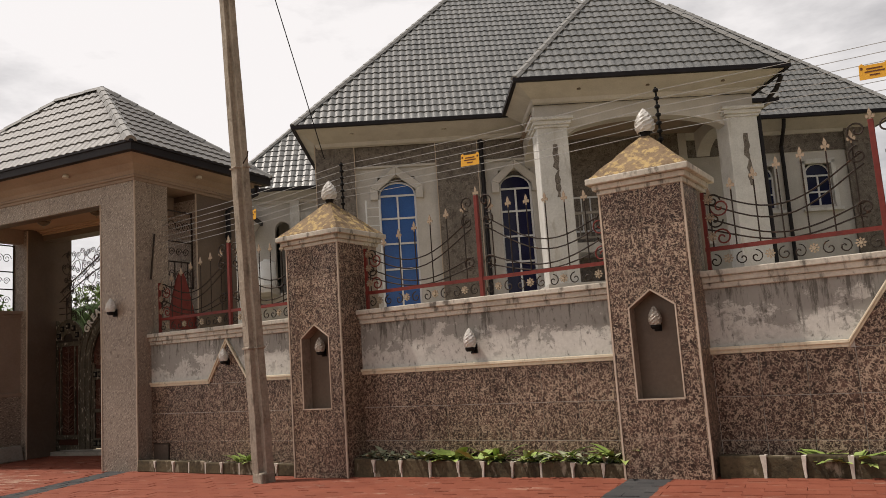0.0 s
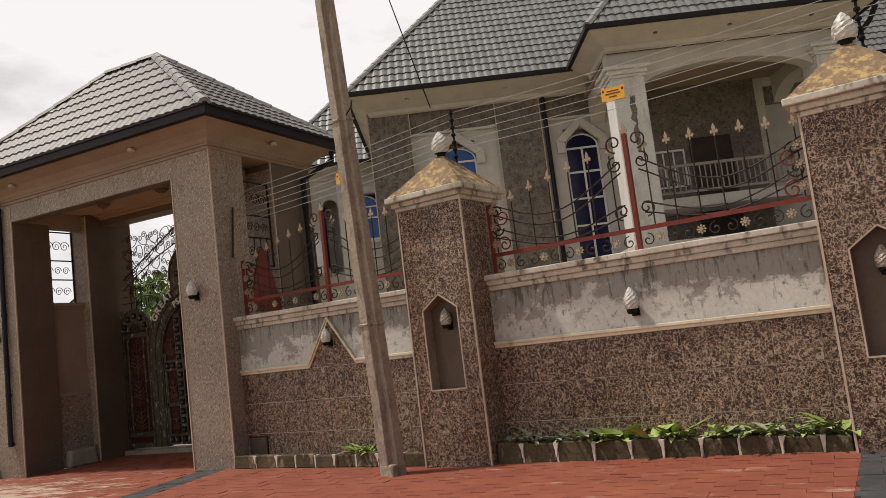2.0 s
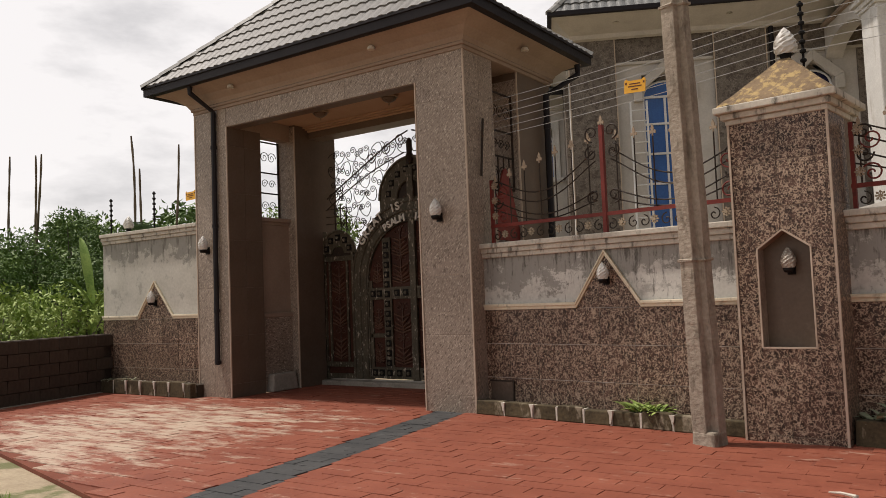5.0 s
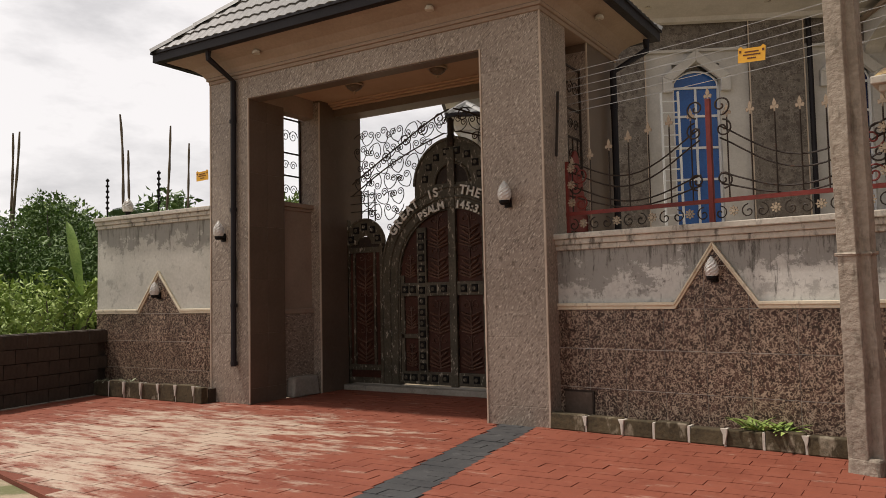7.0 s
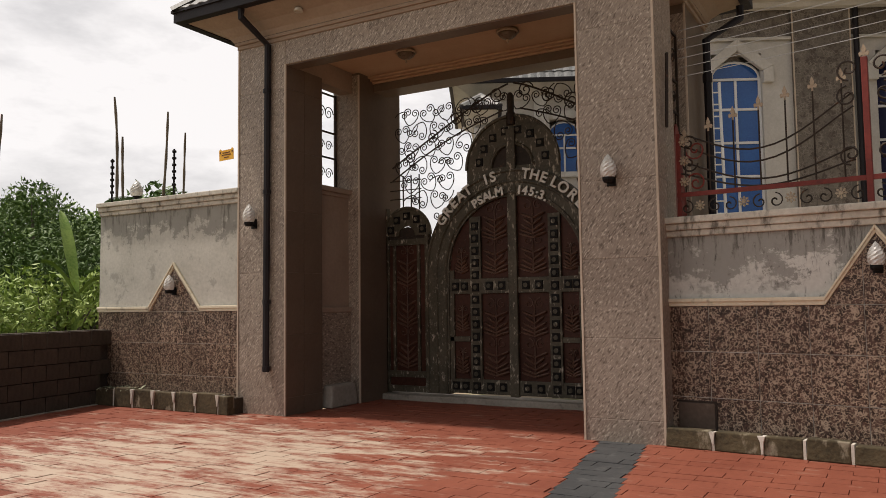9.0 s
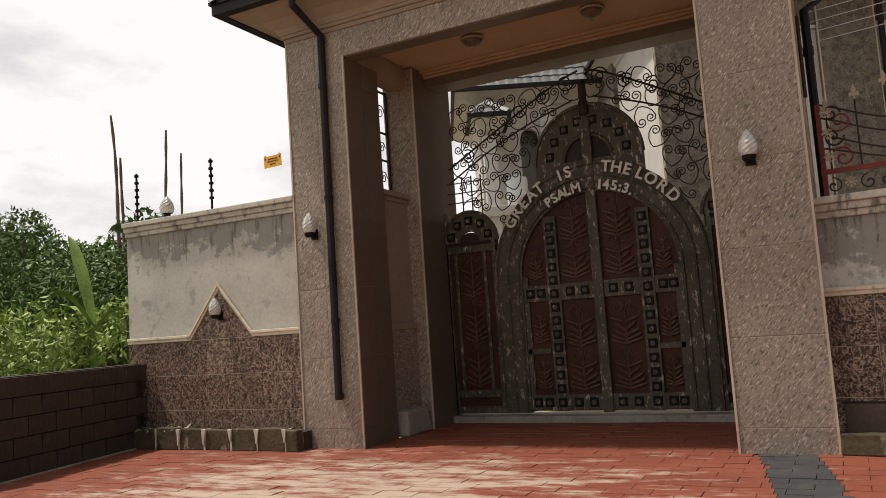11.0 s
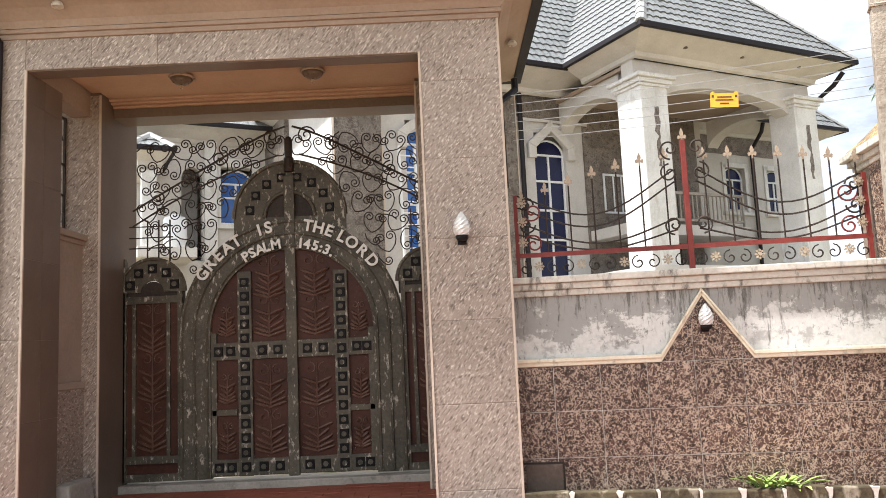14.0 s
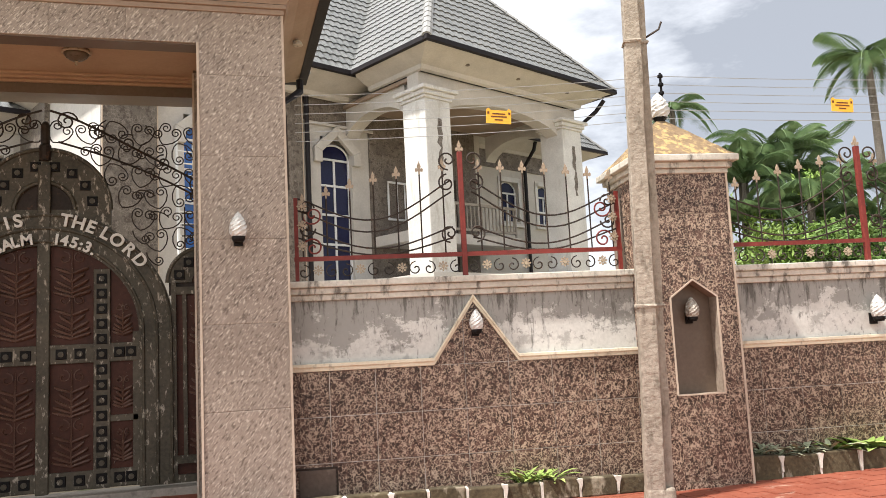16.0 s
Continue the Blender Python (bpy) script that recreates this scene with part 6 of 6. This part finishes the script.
# ---------------------------------------------------------------- low block wall of the neighbouring plot
lw = tagged(part("wall_low", Geo().prism_z([(-20.62, 11.09), (-20.37, 11.09), (-19.82, 8.3), (-20.82, -2.0), (-21.1, -2.0), (-20.12, 8.3)], -0.05, 1.21), M_MORTAR), "low dark sandcrete block wall beside the paving", "wall", kind="structure")
M_WALL_LINE = [((-20.34, 11.05), (-19.80, 8.3)), ((-19.80, 8.3), (-20.78, -2.0))]
block_mesh = Geo().frustum((0, 0.44, 0.0, 0.10, 0), (0.004, 0.436, 0.004, 0.10, 0.230)).mesh("block", M_BLOCK)
for (ax, ay), (bx, by) in M_WALL_LINE:
    d = Vector((bx - ax, by - ay, 0))
    ang = math.degrees(math.atan2(d.y, d.x))
    for r in range(5):
        s = -0.22 if r % 2 else 0.0
        while s + 0.2 < d.length:
            if s >= 0:
                ob = part("block", block_mesh, None, lw)
                ob.matrix_basis = pose(ax, ay, r * 0.242, 0, 0, ang) @ pose(s, -0.012, 0)
            s += 0.452
tagged(part("trim_gutter_strip", Geo().prism_z([(-20.31, 11.0), (-20.17, 11.0), (-19.63, 8.3), (-19.77, 8.3)], -0.03, 0.012), M_DOORSTEP), "grey cement strip along the low wall", "strip", kind="structure")
# ---------------------------------------------------------------- plants
def leaf_cloud(centres, count, size, seed, shape=0.45, droop=0.3):
    """Many small folded leaves scattered in clumps: (x, y, z, radius)."""
    rnd = np.random.RandomState(seed)
    g = Geo()
    for x, y, z, r in centres:
        n = max(4, int(count * r * r))
        for _ in range(n):
            d = rnd.normal(size=3)
            d /= np.linalg.norm(d) + 1e-6
            p = np.array([x, y, z]) + d * r * rnd.uniform(0.55, 1.05) * np.array([1, 1, 0.85])
            u = rnd.normal(size=3)
            u[2] -= droop
            u /= np.linalg.norm(u)
            v = np.cross(u, d + rnd.normal(size=3) * 0.5)
            v /= np.linalg.norm(v) + 1e-6
            s = size * rnd.uniform(0.6, 1.4)
            nrm = np.cross(u, v) * s * 0.12
            g.add([p, p + u * s * 0.5 + v * s * shape * 0.5 + nrm, p + u * s, p + u * s * 0.5 - v * s * shape * 0.5 + nrm], [(0, 1, 2), (0, 2, 3)])
    return g


def clumps(box, n, r, seed):
    rnd = random.Random(seed)
    return [(rnd.uniform(box[0], box[1]), rnd.uniform(box[2], box[3]), rnd.uniform(box[4], box[5]), r * rnd.uniform(0.6, 1.3)) for _ in range(n)]


def bush(name, at, spread, high, seed, mat, label, leaf=0.16, dense=90, n=14):
    t = thing(name, at, label, "bush" if name == "bush" else "tree")
    cl = []
    rnd = random.Random(seed)
    for _ in range(n):
        q = rnd.random()
        a = rnd.uniform(0, 2 * math.pi)
        rad = spread * math.sqrt(rnd.random())
        z = high * (0.25 + 0.7 * q) * (1 - 0.35 * (rad / spread) ** 2)
        cl.append((rad * math.cos(a), rad * math.sin(a), z, rnd.uniform(0.22, 0.42) * spread))
    br = Geo()
    for x, y, z, r in cl:
        br.tube([(x * 0.1, y * 0.1, 0), (x * 0.5, y * 0.5, z * 0.55), (x, y, z)], [0.06, 0.035, 0.012], 5)
    part("trunk", br, M_BARK, t, "thin branching stems")
    part("crown", leaf_cloud(cl, dense, leaf, seed), mat, t, "uneven crown of small leaves")
    return t


def frond(g, base, yaw, length, rise, droop, leaflets=36, width=0.5):
    """One feather leaf: an arching rib with hanging leaflets."""
    d = Vector((math.cos(yaw), math.sin(yaw), 0))
    side = Vector((-d.y, d.x, 0))
    pts = []
    for i in range(13):
        q = i / 12
        pts.append(Vector(base) + d * length * (q - 0.12 * q * q) + Vector((0, 0, length * (rise * q - droop * q * q))))
    g.tube(pts, [0.03 * (1 - i / 14) + 0.004 for i in range(13)], 4)
    for i in range(leaflets):
        q = 0.12 + 0.88 * i / leaflets
        k = min(int(q * 12), 11)
        p = pts[k].lerp(pts[k + 1], q * 12 - k)
        along = (pts[k + 1] - pts[k]).normalized()
        ln = width * (0.55 + 0.9 * math.sin(math.pi * min(q * 0.9 + 0.08, 1)))
        for s in (-1, 1):
            tip = p + (side * s * 0.75 + along * 0.55 + Vector((0, 0, -0.35 - 0.3 * q))).normalized() * ln
            mid = p.lerp(tip, 0.5) + Vector((0, 0, 0.05))
            w = along * 0.013
            g.add([p, mid - w, tip, mid + w], [(0, 1, 2), (0, 2, 3)])


def palm(at, trunk, spread, n, seed, label, lean=0.0, width=0.5, lift=0.0):
    t = thing("palm_tree", at, label, "palm tree")
    rnd = random.Random(seed)
    if trunk > 0.3:
        part("trunk", Geo().tube([(lean * trunk * q * q, 0, trunk * q) for q in [i / 10 for i in range(11)]], [0.20 - 0.08 * i / 10 + (0.012 if i % 2 else 0) for i in range(11)], 9), M_BARK, t, "ringed grey trunk")
    g = Geo()
    for k in range(n):
        frond(g, (lean * trunk, 0, trunk), 2 * math.pi * (k * 0.382) + rnd.uniform(-0.2, 0.2), spread * rnd.uniform(0.8, 1.15), rnd.uniform(0.25, 1.0) + lift, rnd.uniform(0.6, 1.15), 36, width)
    part("crown", g, M_PALM, t, "arching feather fronds")
    return t


# garden behind the fence, beyond the right end of the house
palm((12.25, 26.0, 0), 11.7, 2.3, 19, 1, "tall coconut palm with drooping feathery fronds", -0.01, 0.6)
palm((8.9, 34.5, 0), 12.2, 2.3, 13, 2, "slim far palm with a small crown of fronds", 0.0, 0.5)
for k, (x, y, h, s) in enumerate(((6.5, 26.5, 6.9, 2.4), (8.3, 27.0, 7.8, 2.6), (7.5, 24.5, 5.8, 2.3), (10.2, 25.5, 6.3, 2.4), (5.5, 25.0, 5.2, 2.0), (9.2, 23.6, 4.8, 2.2), (7.2, 27.6, 7.2, 2.4), (9.4, 27.4, 7.2, 2.4))):
    palm((x, y, 0), h, s, 24, 10 + k, "bushy garden palm with dense arching fronds", 0.0, 0.42, 0.45)
for k, (x, y, sp, h) in enumerate(((4.9, 23.0, 1.7, 4.9), (6.6, 22.6, 1.8, 5.4), (8.6, 21.8, 1.9, 5.4), (7.4, 25.2, 2.4, 7.6), (10.5, 22.0, 2.0, 5.6), (9.8, 26.8, 2.4, 7.6), (5.9, 27.0, 2.2, 7.2), (7.8, 23.4, 1.8, 6.4))):
    bush("bush", (x, y, 0), sp, h, 30 + k, M_LEAF_DARK if k % 3 else M_LEAF, "leafy green garden shrub behind the fence", 0.20, 480, 20)

# thicket on the plot beyond the low wall
for k, (x, y, sp, h) in enumerate(((-25.2, 14.0, 2.0, 3.6), (-28.5, 15.0, 2.6, 4.7), (-24.3, 11.0, 1.7, 2.3), (-27.5, 11.5, 2.2, 3.4), (-33.0, 18.0, 3.2, 5.2), (-26.5, 18.0, 2.6, 5.0), (-31.0, 12.5, 2.6, 4.4), (-22.9, 13.2, 1.2, 2.6),
                                   (-37.0, 21.0, 3.6, 6.6), (-36.0, 14.0, 3.2, 5.4), (-31.0, 23.0, 3.2, 6.4), (-22.3, 9.6, 1.1, 1.9), (-25.0, 9.2, 1.6, 2.5), (-23.6, 12.4, 1.5, 2.6), (-27.5, 6.0, 1.8, 2.6), (-22.6, 11.4, 1.2, 2.2), (-23.5, 7.6, 1.5, 2.1), (-26.5, 8.0, 1.8, 2.6), (-30.0, 8.5, 2.4, 3.6), (-42.0, 28.0, 4.0, 7.5), (-36.0, 31.0, 4.0, 7.5))):
    big = h > 4.4
    bush("tree" if big else "bush", (x, y, 0), sp, h, 50 + k, M_WEED if h < 2.7 else M_LEAF if k % 3 == 2 else M_LEAF_DARK, "wild green tree in the overgrown plot" if big else "wild green bush in the overgrown plot", 0.15 if h < 6 else 0.3, 620 if h < 6 else 240, 19)
for k, (x, y, tr, s) in enumerate(((-23.6, 16.0, 3.2, 2.2), (-25.2, 20.5, 4.0, 2.6), (-22.6, 14.6, 2.5, 1.9))):
    palm((x, y, 0), tr, s, 16, 70 + k, "wild palm with ragged dark fronds", 0.0, 0.5)
# a banana plant with broad upright leaves
ban = thing("banana_plant", (-22.6, 12.0, 0), "banana plant with broad bright green leaves", "plant")
part("stem", Geo().tube([(0, 0, 0), (0.05, 0, 1.2), (0.08, 0, 1.9)], [0.10, 0.08, 0.06], 8), M_LEAF, ban)
for k, (yaw, ln, up) in enumerate(((2.9, 1.75, 1.35), (3.4, 1.1, 0.7), (0.8, 0.9, 0.7), (4.4, 1.2, 0.9))):
    g = Geo()
    d, sd = Vector((math.cos(yaw), math.sin(yaw), 0)), Vector((-math.sin(yaw), math.cos(yaw), 0))
    for i in range(9):
        q = i / 8
        p = Vector((0.08, 0, 1.8)) + d * ln * 0.55 * q + Vector((0, 0, ln * (up * q - 0.35 * q * q * q)))
        w = 0.12 * math.sin(math.pi * min(0.08 + q * 0.92, 1)) ** 0.7
        g.v += [p - sd * w + Vector((0, 0, 0.04)), p - Vector((0, 0, 0.02)), p + sd * w + Vector((0, 0, 0.04))]
    g.f += [(i * 3 + j, i * 3 + j + 1, i * 3 + j + 4, i * 3 + j + 3) for i in range(8) for j in range(2)]
    part("leaf", g, M_LEAF, ban, "broad bright green banana leaf", smooth=True)
# bare stalks
for k, (x, y, z, lx) in enumerate(((-25.8, 15.5, 7.05, -0.35), (-26.5, 17.3, 7.05, 0.3), (-27.7, 19.1, 6.95, 0.2), (-26.2, 15.9, 6.1, -0.1), (-31.6, 14.5, 7.0, 0.1), (-29.2, 14.2, 6.7, -0.1), (-29.3, 14.2, 6.7, 0.35))):
    t = thing("bare_stalk", (x, y, 0), "tall bare knotty plant stalk", "stalk", "bare stalks beyond the wall")
    part("stem", Geo().tube([(lx * q * q + 0.03 * math.sin(q * 9 + k), 0.02 * math.cos(q * 7), z * q) for q in [i / 16 for i in range(17)]], [0.05 - 0.026 * i / 16 + (0.012 if i % 2 else 0) for i in range(17)], 6), M_STALK, t)

# grass and weeds
rs = np.random.RandomState(8)


def grass(name, pts, size, mat, label):
    g = Geo()
    for x, y, z in pts:
        for _ in range(5):
            a, s = rs.uniform(0, 6.28), size * rs.uniform(0.5, 1.3)
            dx, dy = math.cos(a), math.sin(a)
            l = rs.uniform(0.2, 0.7) * s
            g.add([(x - dy * 0.012, y + dx * 0.012, z), (x + dy * 0.012, y - dx * 0.012, z), (x + dx * l, y + dy * l, z + s)], [(0, 1, 2)])
    return tagged(part(name, g, mat), label, "grass", kind="stuff")


pts = []
for _ in range(2600):
    x = rs.uniform(-19.2, -8.0)
    y = 2.9 - 0.235 * (x + 1.0) - abs(rs.normal()) * 0.6 - 0.62
    pts.append((x, y, -0.06))
grass("verge_grass", pts, 0.13, M_LEAF, "short green grass along the edge of the paving")
pts = [(rs.uniform(-40, -20.9), rs.uniform(2, 24), -0.06) for _ in range(7000)]
grass("wild_grass", pts, 0.75, M_LEAF, "tall wild grass in the overgrown plot")


def weed(at, seed, n, size, mat, label, flat=0.5, shape=0.35):
    """A low rosette of arching pointed leaves."""
    t = thing("weed_plant", at, label, "plant", "plants in the kerbed strip")
    t.matrix_basis = BENT @ Matrix.Translation(at)
    rnd = random.Random(seed)
    g = Geo()
    for k in range(n):
        a = rnd.uniform(0, 6.28)
        ln = size * rnd.uniform(0.6, 1.25)
        d, sd = Vector((math.cos(a), math.sin(a), 0)), Vector((-math.sin(a), math.cos(a), 0))
        base = Vector((rnd.uniform(-0.06, 0.06), rnd.uniform(-0.04, 0.04), 0))
        rise = rnd.uniform(0.5, 1.3) * (1 - flat) + 0.25
        i0 = len(g.v)
        for i in range(5):
            q = i / 4
            p = base + d * ln * q + Vector((0, 0, ln * (rise * q - 0.55 * q * q)))
            w = ln * shape * 0.5 * math.sin(math.pi * (0.06 + 0.94 * q)) if i < 4 else 0.002
            g.v += [tuple(p - sd * w), tuple(p - Vector((0, 0, w * 0.25))), tuple(p + sd * w)]
        g.f += [(i0 + i * 3 + j, i0 + i * 3 + j + 1, i0 + i * 3 + j + 4, i0 + i * 3 + j + 3) for i in range(4) for j in range(2)]
    part("leaves", g, mat, t)
    return t


rnd = random.Random(21)
for k in range(16):
    x = -4.6 + 2.75 * k / 15 + rnd.uniform(-0.06, 0.06)
    weed((x, 10.93 + rnd.uniform(-0.08, 0.08), 0.22), 100 + k, rnd.randint(9, 14), rnd.uniform(0.24, 0.42), M_WEED, "low yellow-green weed in the kerbed planting strip", 0.3, 0.24 if k > 4 else 0.42)
for k, x in enumerate((-5.8, -5.62, -5.42, -5.2, -5.0, -4.8, -3.1, -2.85, -2.55, -2.3, -2.0)):
    weed((x, 10.93, 0.23), 140 + k, 10, 0.33, M_VARIEGATED, "pale striped leafy plant in the kerbed strip", 0.3, 0.22)
for k, x in enumerate((-8.35, -8.2, -8.5)):
    weed((x, 10.93, 0.14), 150 + k, 22, 0.26, M_WEED, "small green weed tuft in the kerbed strip", 0.2, 0.2)
for k, x in enumerate((0.42, 0.58, 0.75, 0.9)):
    weed((x, 10.9, 0.24), 160 + k, 15, 0.32, M_WEED, "low bright green weed in the kerbed planting strip", 0.3, 0.3)
for k in range(7):
    t = weed((-20.0 + 0.12 * k, 10.9, 0.24), 170 + k, 8, 0.2, M_VARIEGATED, "pale striped leafy plant in the kerbed strip", 0.5, 0.16)
    t.matrix_basis = Matrix.Translation((-20.1 + 0.14 * k, 10.88, 0.24))

twig = thing("dry_leaf_stalk", (-5.81, 8.1, 0.028), "curled pale dry leaf stalk lying on the paving", "twig")
part("stalk", Geo().tube([(-0.10, 0.12, 0.012), (0.0, 0.06, 0.03), (0.12, -0.03, 0.035), (0.10, -0.07, 0.02), (-0.06, -0.08, 0.012)], [0.006, 0.012, 0.016, 0.012, 0.005], 6), M_KERB_JOINT, twig)

# a plain hatch at the foot of the fence beside the gatehouse
hatch = thing("wall_hatch", (-10.98, FACE, 0.04), "plain brown metal hatch at the foot of the tiled fence", "hatch")
hatch.matrix_basis = BENT @ Matrix.Translation((-10.98, FACE, 0.04))
part("plate", Geo().box(0.02, 0.42, -0.036, -0.004, 0, 0.40), M_DOORPLATE, hatch, bevel=0.006)
part("frame", Geo().box(0.0, 0.44, -0.03, -0.003, 0.402, 0.422).box(0.422, 0.442, -0.03, -0.003, 0, 0.40), M_IRON, hatch, "dark narrow frame")
# ---------------------------------------------------------------- tiles and pavers, one by one
TILE_MESHES = {}


def lay_tiles(parent, regions, origin, size, plane, mat, facing, turn):
    """Thin tiles with open joints over (s, z) regions of an upright plane; s runs along x on a front, along y on a right face, along -y on a left face."""
    s_lo, s_hi = min(p[0] for r in regions for p in r), max(p[0] for r in regions for p in r)
    z_lo, z_hi = min(p[1] for r in regions for p in r), max(p[1] for r in regions for p in r)
    i0, i1 = math.floor((s_lo - origin[0]) / size[0]), math.ceil((s_hi - origin[0]) / size[0])
    j0, j1 = math.floor((z_lo - origin[1]) / size[1]), math.ceil((z_hi - origin[1]) / size[1])
    inv = parent.matrix_world.inverted()
    for i in range(i0, i1):
        for j in range(j0, j1):
            a, b = origin[0] + i * size[0], origin[1] + j * size[1]
            o = 0.0016 if mat in (M_GRANITE, M_REVEAL) else 0.0030
            rect = [(a + o, b + o), (a + size[0] - o, b + o), (a + size[0] - o, b + size[1] - o), (a + o, b + size[1] - o)]
            for r in regions:
                poly = clip_to(rect, r)
                if len(poly) < 3 or area(poly) < 0.0015:
                    continue
                cs, cz = a + size[0] / 2, b + size[1] / 2
                rel = [(round(p[0] - cs, 4), round(p[1] - cz, 4)) for p in poly]
                key = (tuple(rel), mat.name)
                if key not in TILE_MESHES:
                    inner = [(x * 0.985, z * 0.985) for x, z in rel]
                    n = len(rel)
                    q = [(x, 0.0, z) for x, z in rel] + [(x, -0.006, z) for x, z in rel] + [(x, -0.0075, z) for x, z in inner]
                    f = [tuple(range(2 * n, 3 * n))] + [(k, (k + 1) % n, (k + 1) % n + n, k + n) for k in range(n)] + [(k + n, (k + 1) % n + n, (k + 1) % n + 2 * n, k + 2 * n) for k in range(n)]
                    TILE_MESHES[key] = Geo().add(q, f).mesh("tile", mat)
                ob = new("tile", TILE_MESHES[key])
                ob.parent = parent
                m = {"front": pose(cs, plane - 0.001, cz), "right": pose(plane + 0.001, cs, cz, 0, 0, 90), "left": pose(plane - 0.001, -cs, cz, 0, 0, -90)}[facing]
                ob.matrix_basis = inv @ turn @ m


bpy.context.view_layer.update()
for row in TILING:
    lay_tiles(*row)

# pavers in running bond, with two charcoal bands
PL, PW = 0.40, 0.20
BANDS = ((-11.72, 0.165, 0.53), (-1.70, -0.05, 0.52))   # x at y = 10.7, drift per metre towards the road, width


def paver_mesh(w, d, mat):
    key = (round(w, 3), round(d, 3), mat.name)
    if key not in TILE_MESHES:
        TILE_MESHES[key] = Geo().frustum((0, w, 0, d, -0.012), (0.0025, w - 0.0025, 0.0025, d - 0.0025, 0.0)).mesh("paver", mat)
    return TILE_MESHES[key]


rest = {M_PAVER: Geo(), M_PAVER_GREY: Geo()}
rnd = random.Random(11)
count = 0
for r in range(0, 66):
    y = 13.28 - (r + 1) * PW
    if y > 11.02:
        spans = [(GH_IL, GH_IR, M_PAVER)]
    else:
        lo = max(-20.3, -1.0 - (y - 2.9) / 0.235)
        if lo > 3.9:
            continue
        cuts = [lo]
        spans = []
        for bx, drift, bw in BANDS:
            x0 = bx + drift * (10.7 - y)
            cuts.append((x0, x0 + bw))
        x = lo
        for c in cuts[1:]:
            if c[1] < lo:
                continue
            if x < c[0]:
                spans.append((x, c[0], M_PAVER))
            spans.append((max(c[0], lo), c[1], M_PAVER_GREY))
            x = c[1]
        spans.append((x, 4.0, M_PAVER))
    for a, b, mat in spans:
        x = math.floor(a / PL) * PL + (PL / 2 if r % 2 else 0) - PL
        while x < b:
            x0, x1 = max(x + 0.001, a), min(x + PL - 0.001, b)
            x += PL
            if x1 - x0 < 0.05:
                continue
            h = rnd.uniform(-0.004, 0.002) + lie(x0)
            t = rnd.uniform(-0.003, 0.003)
            if -8.0 < x0 < -3.4 and 6.4 < y < 9.0 and count < 300:
                ob = new("paver", paver_mesh(x1 - x0, PW - 0.004, mat))
                ob.parent = pavement
                ob.location = (x0, y + 0.002, h)
                count += 1
            else:
                z = h
                rest[mat].add([(x0, y + 0.002, h - 0.012), (x1, y + 0.002, h - 0.012), (x1, y + PW - 0.002, h - 0.012), (x0, y + PW - 0.002, h - 0.012),
                               (x0 + 0.0025, y + 0.004, z), (x1 - 0.0025, y + 0.004, z + t), (x1 - 0.0025, y + PW - 0.004, z + t), (x0 + 0.0025, y + PW - 0.004, z)],
                              [(4, 5, 6, 7), (0, 1, 5, 4), (1, 2, 6, 5), (2, 3, 7, 6), (3, 0, 4, 7)])
tagged(part("paver_field", rest[M_PAVER], M_PAVER, pavement, "worn red concrete pavers"), kind="stuff")
tagged(part("paver_band", rest[M_PAVER_GREY], M_PAVER_GREY, pavement, "charcoal paver bands"), kind="stuff")
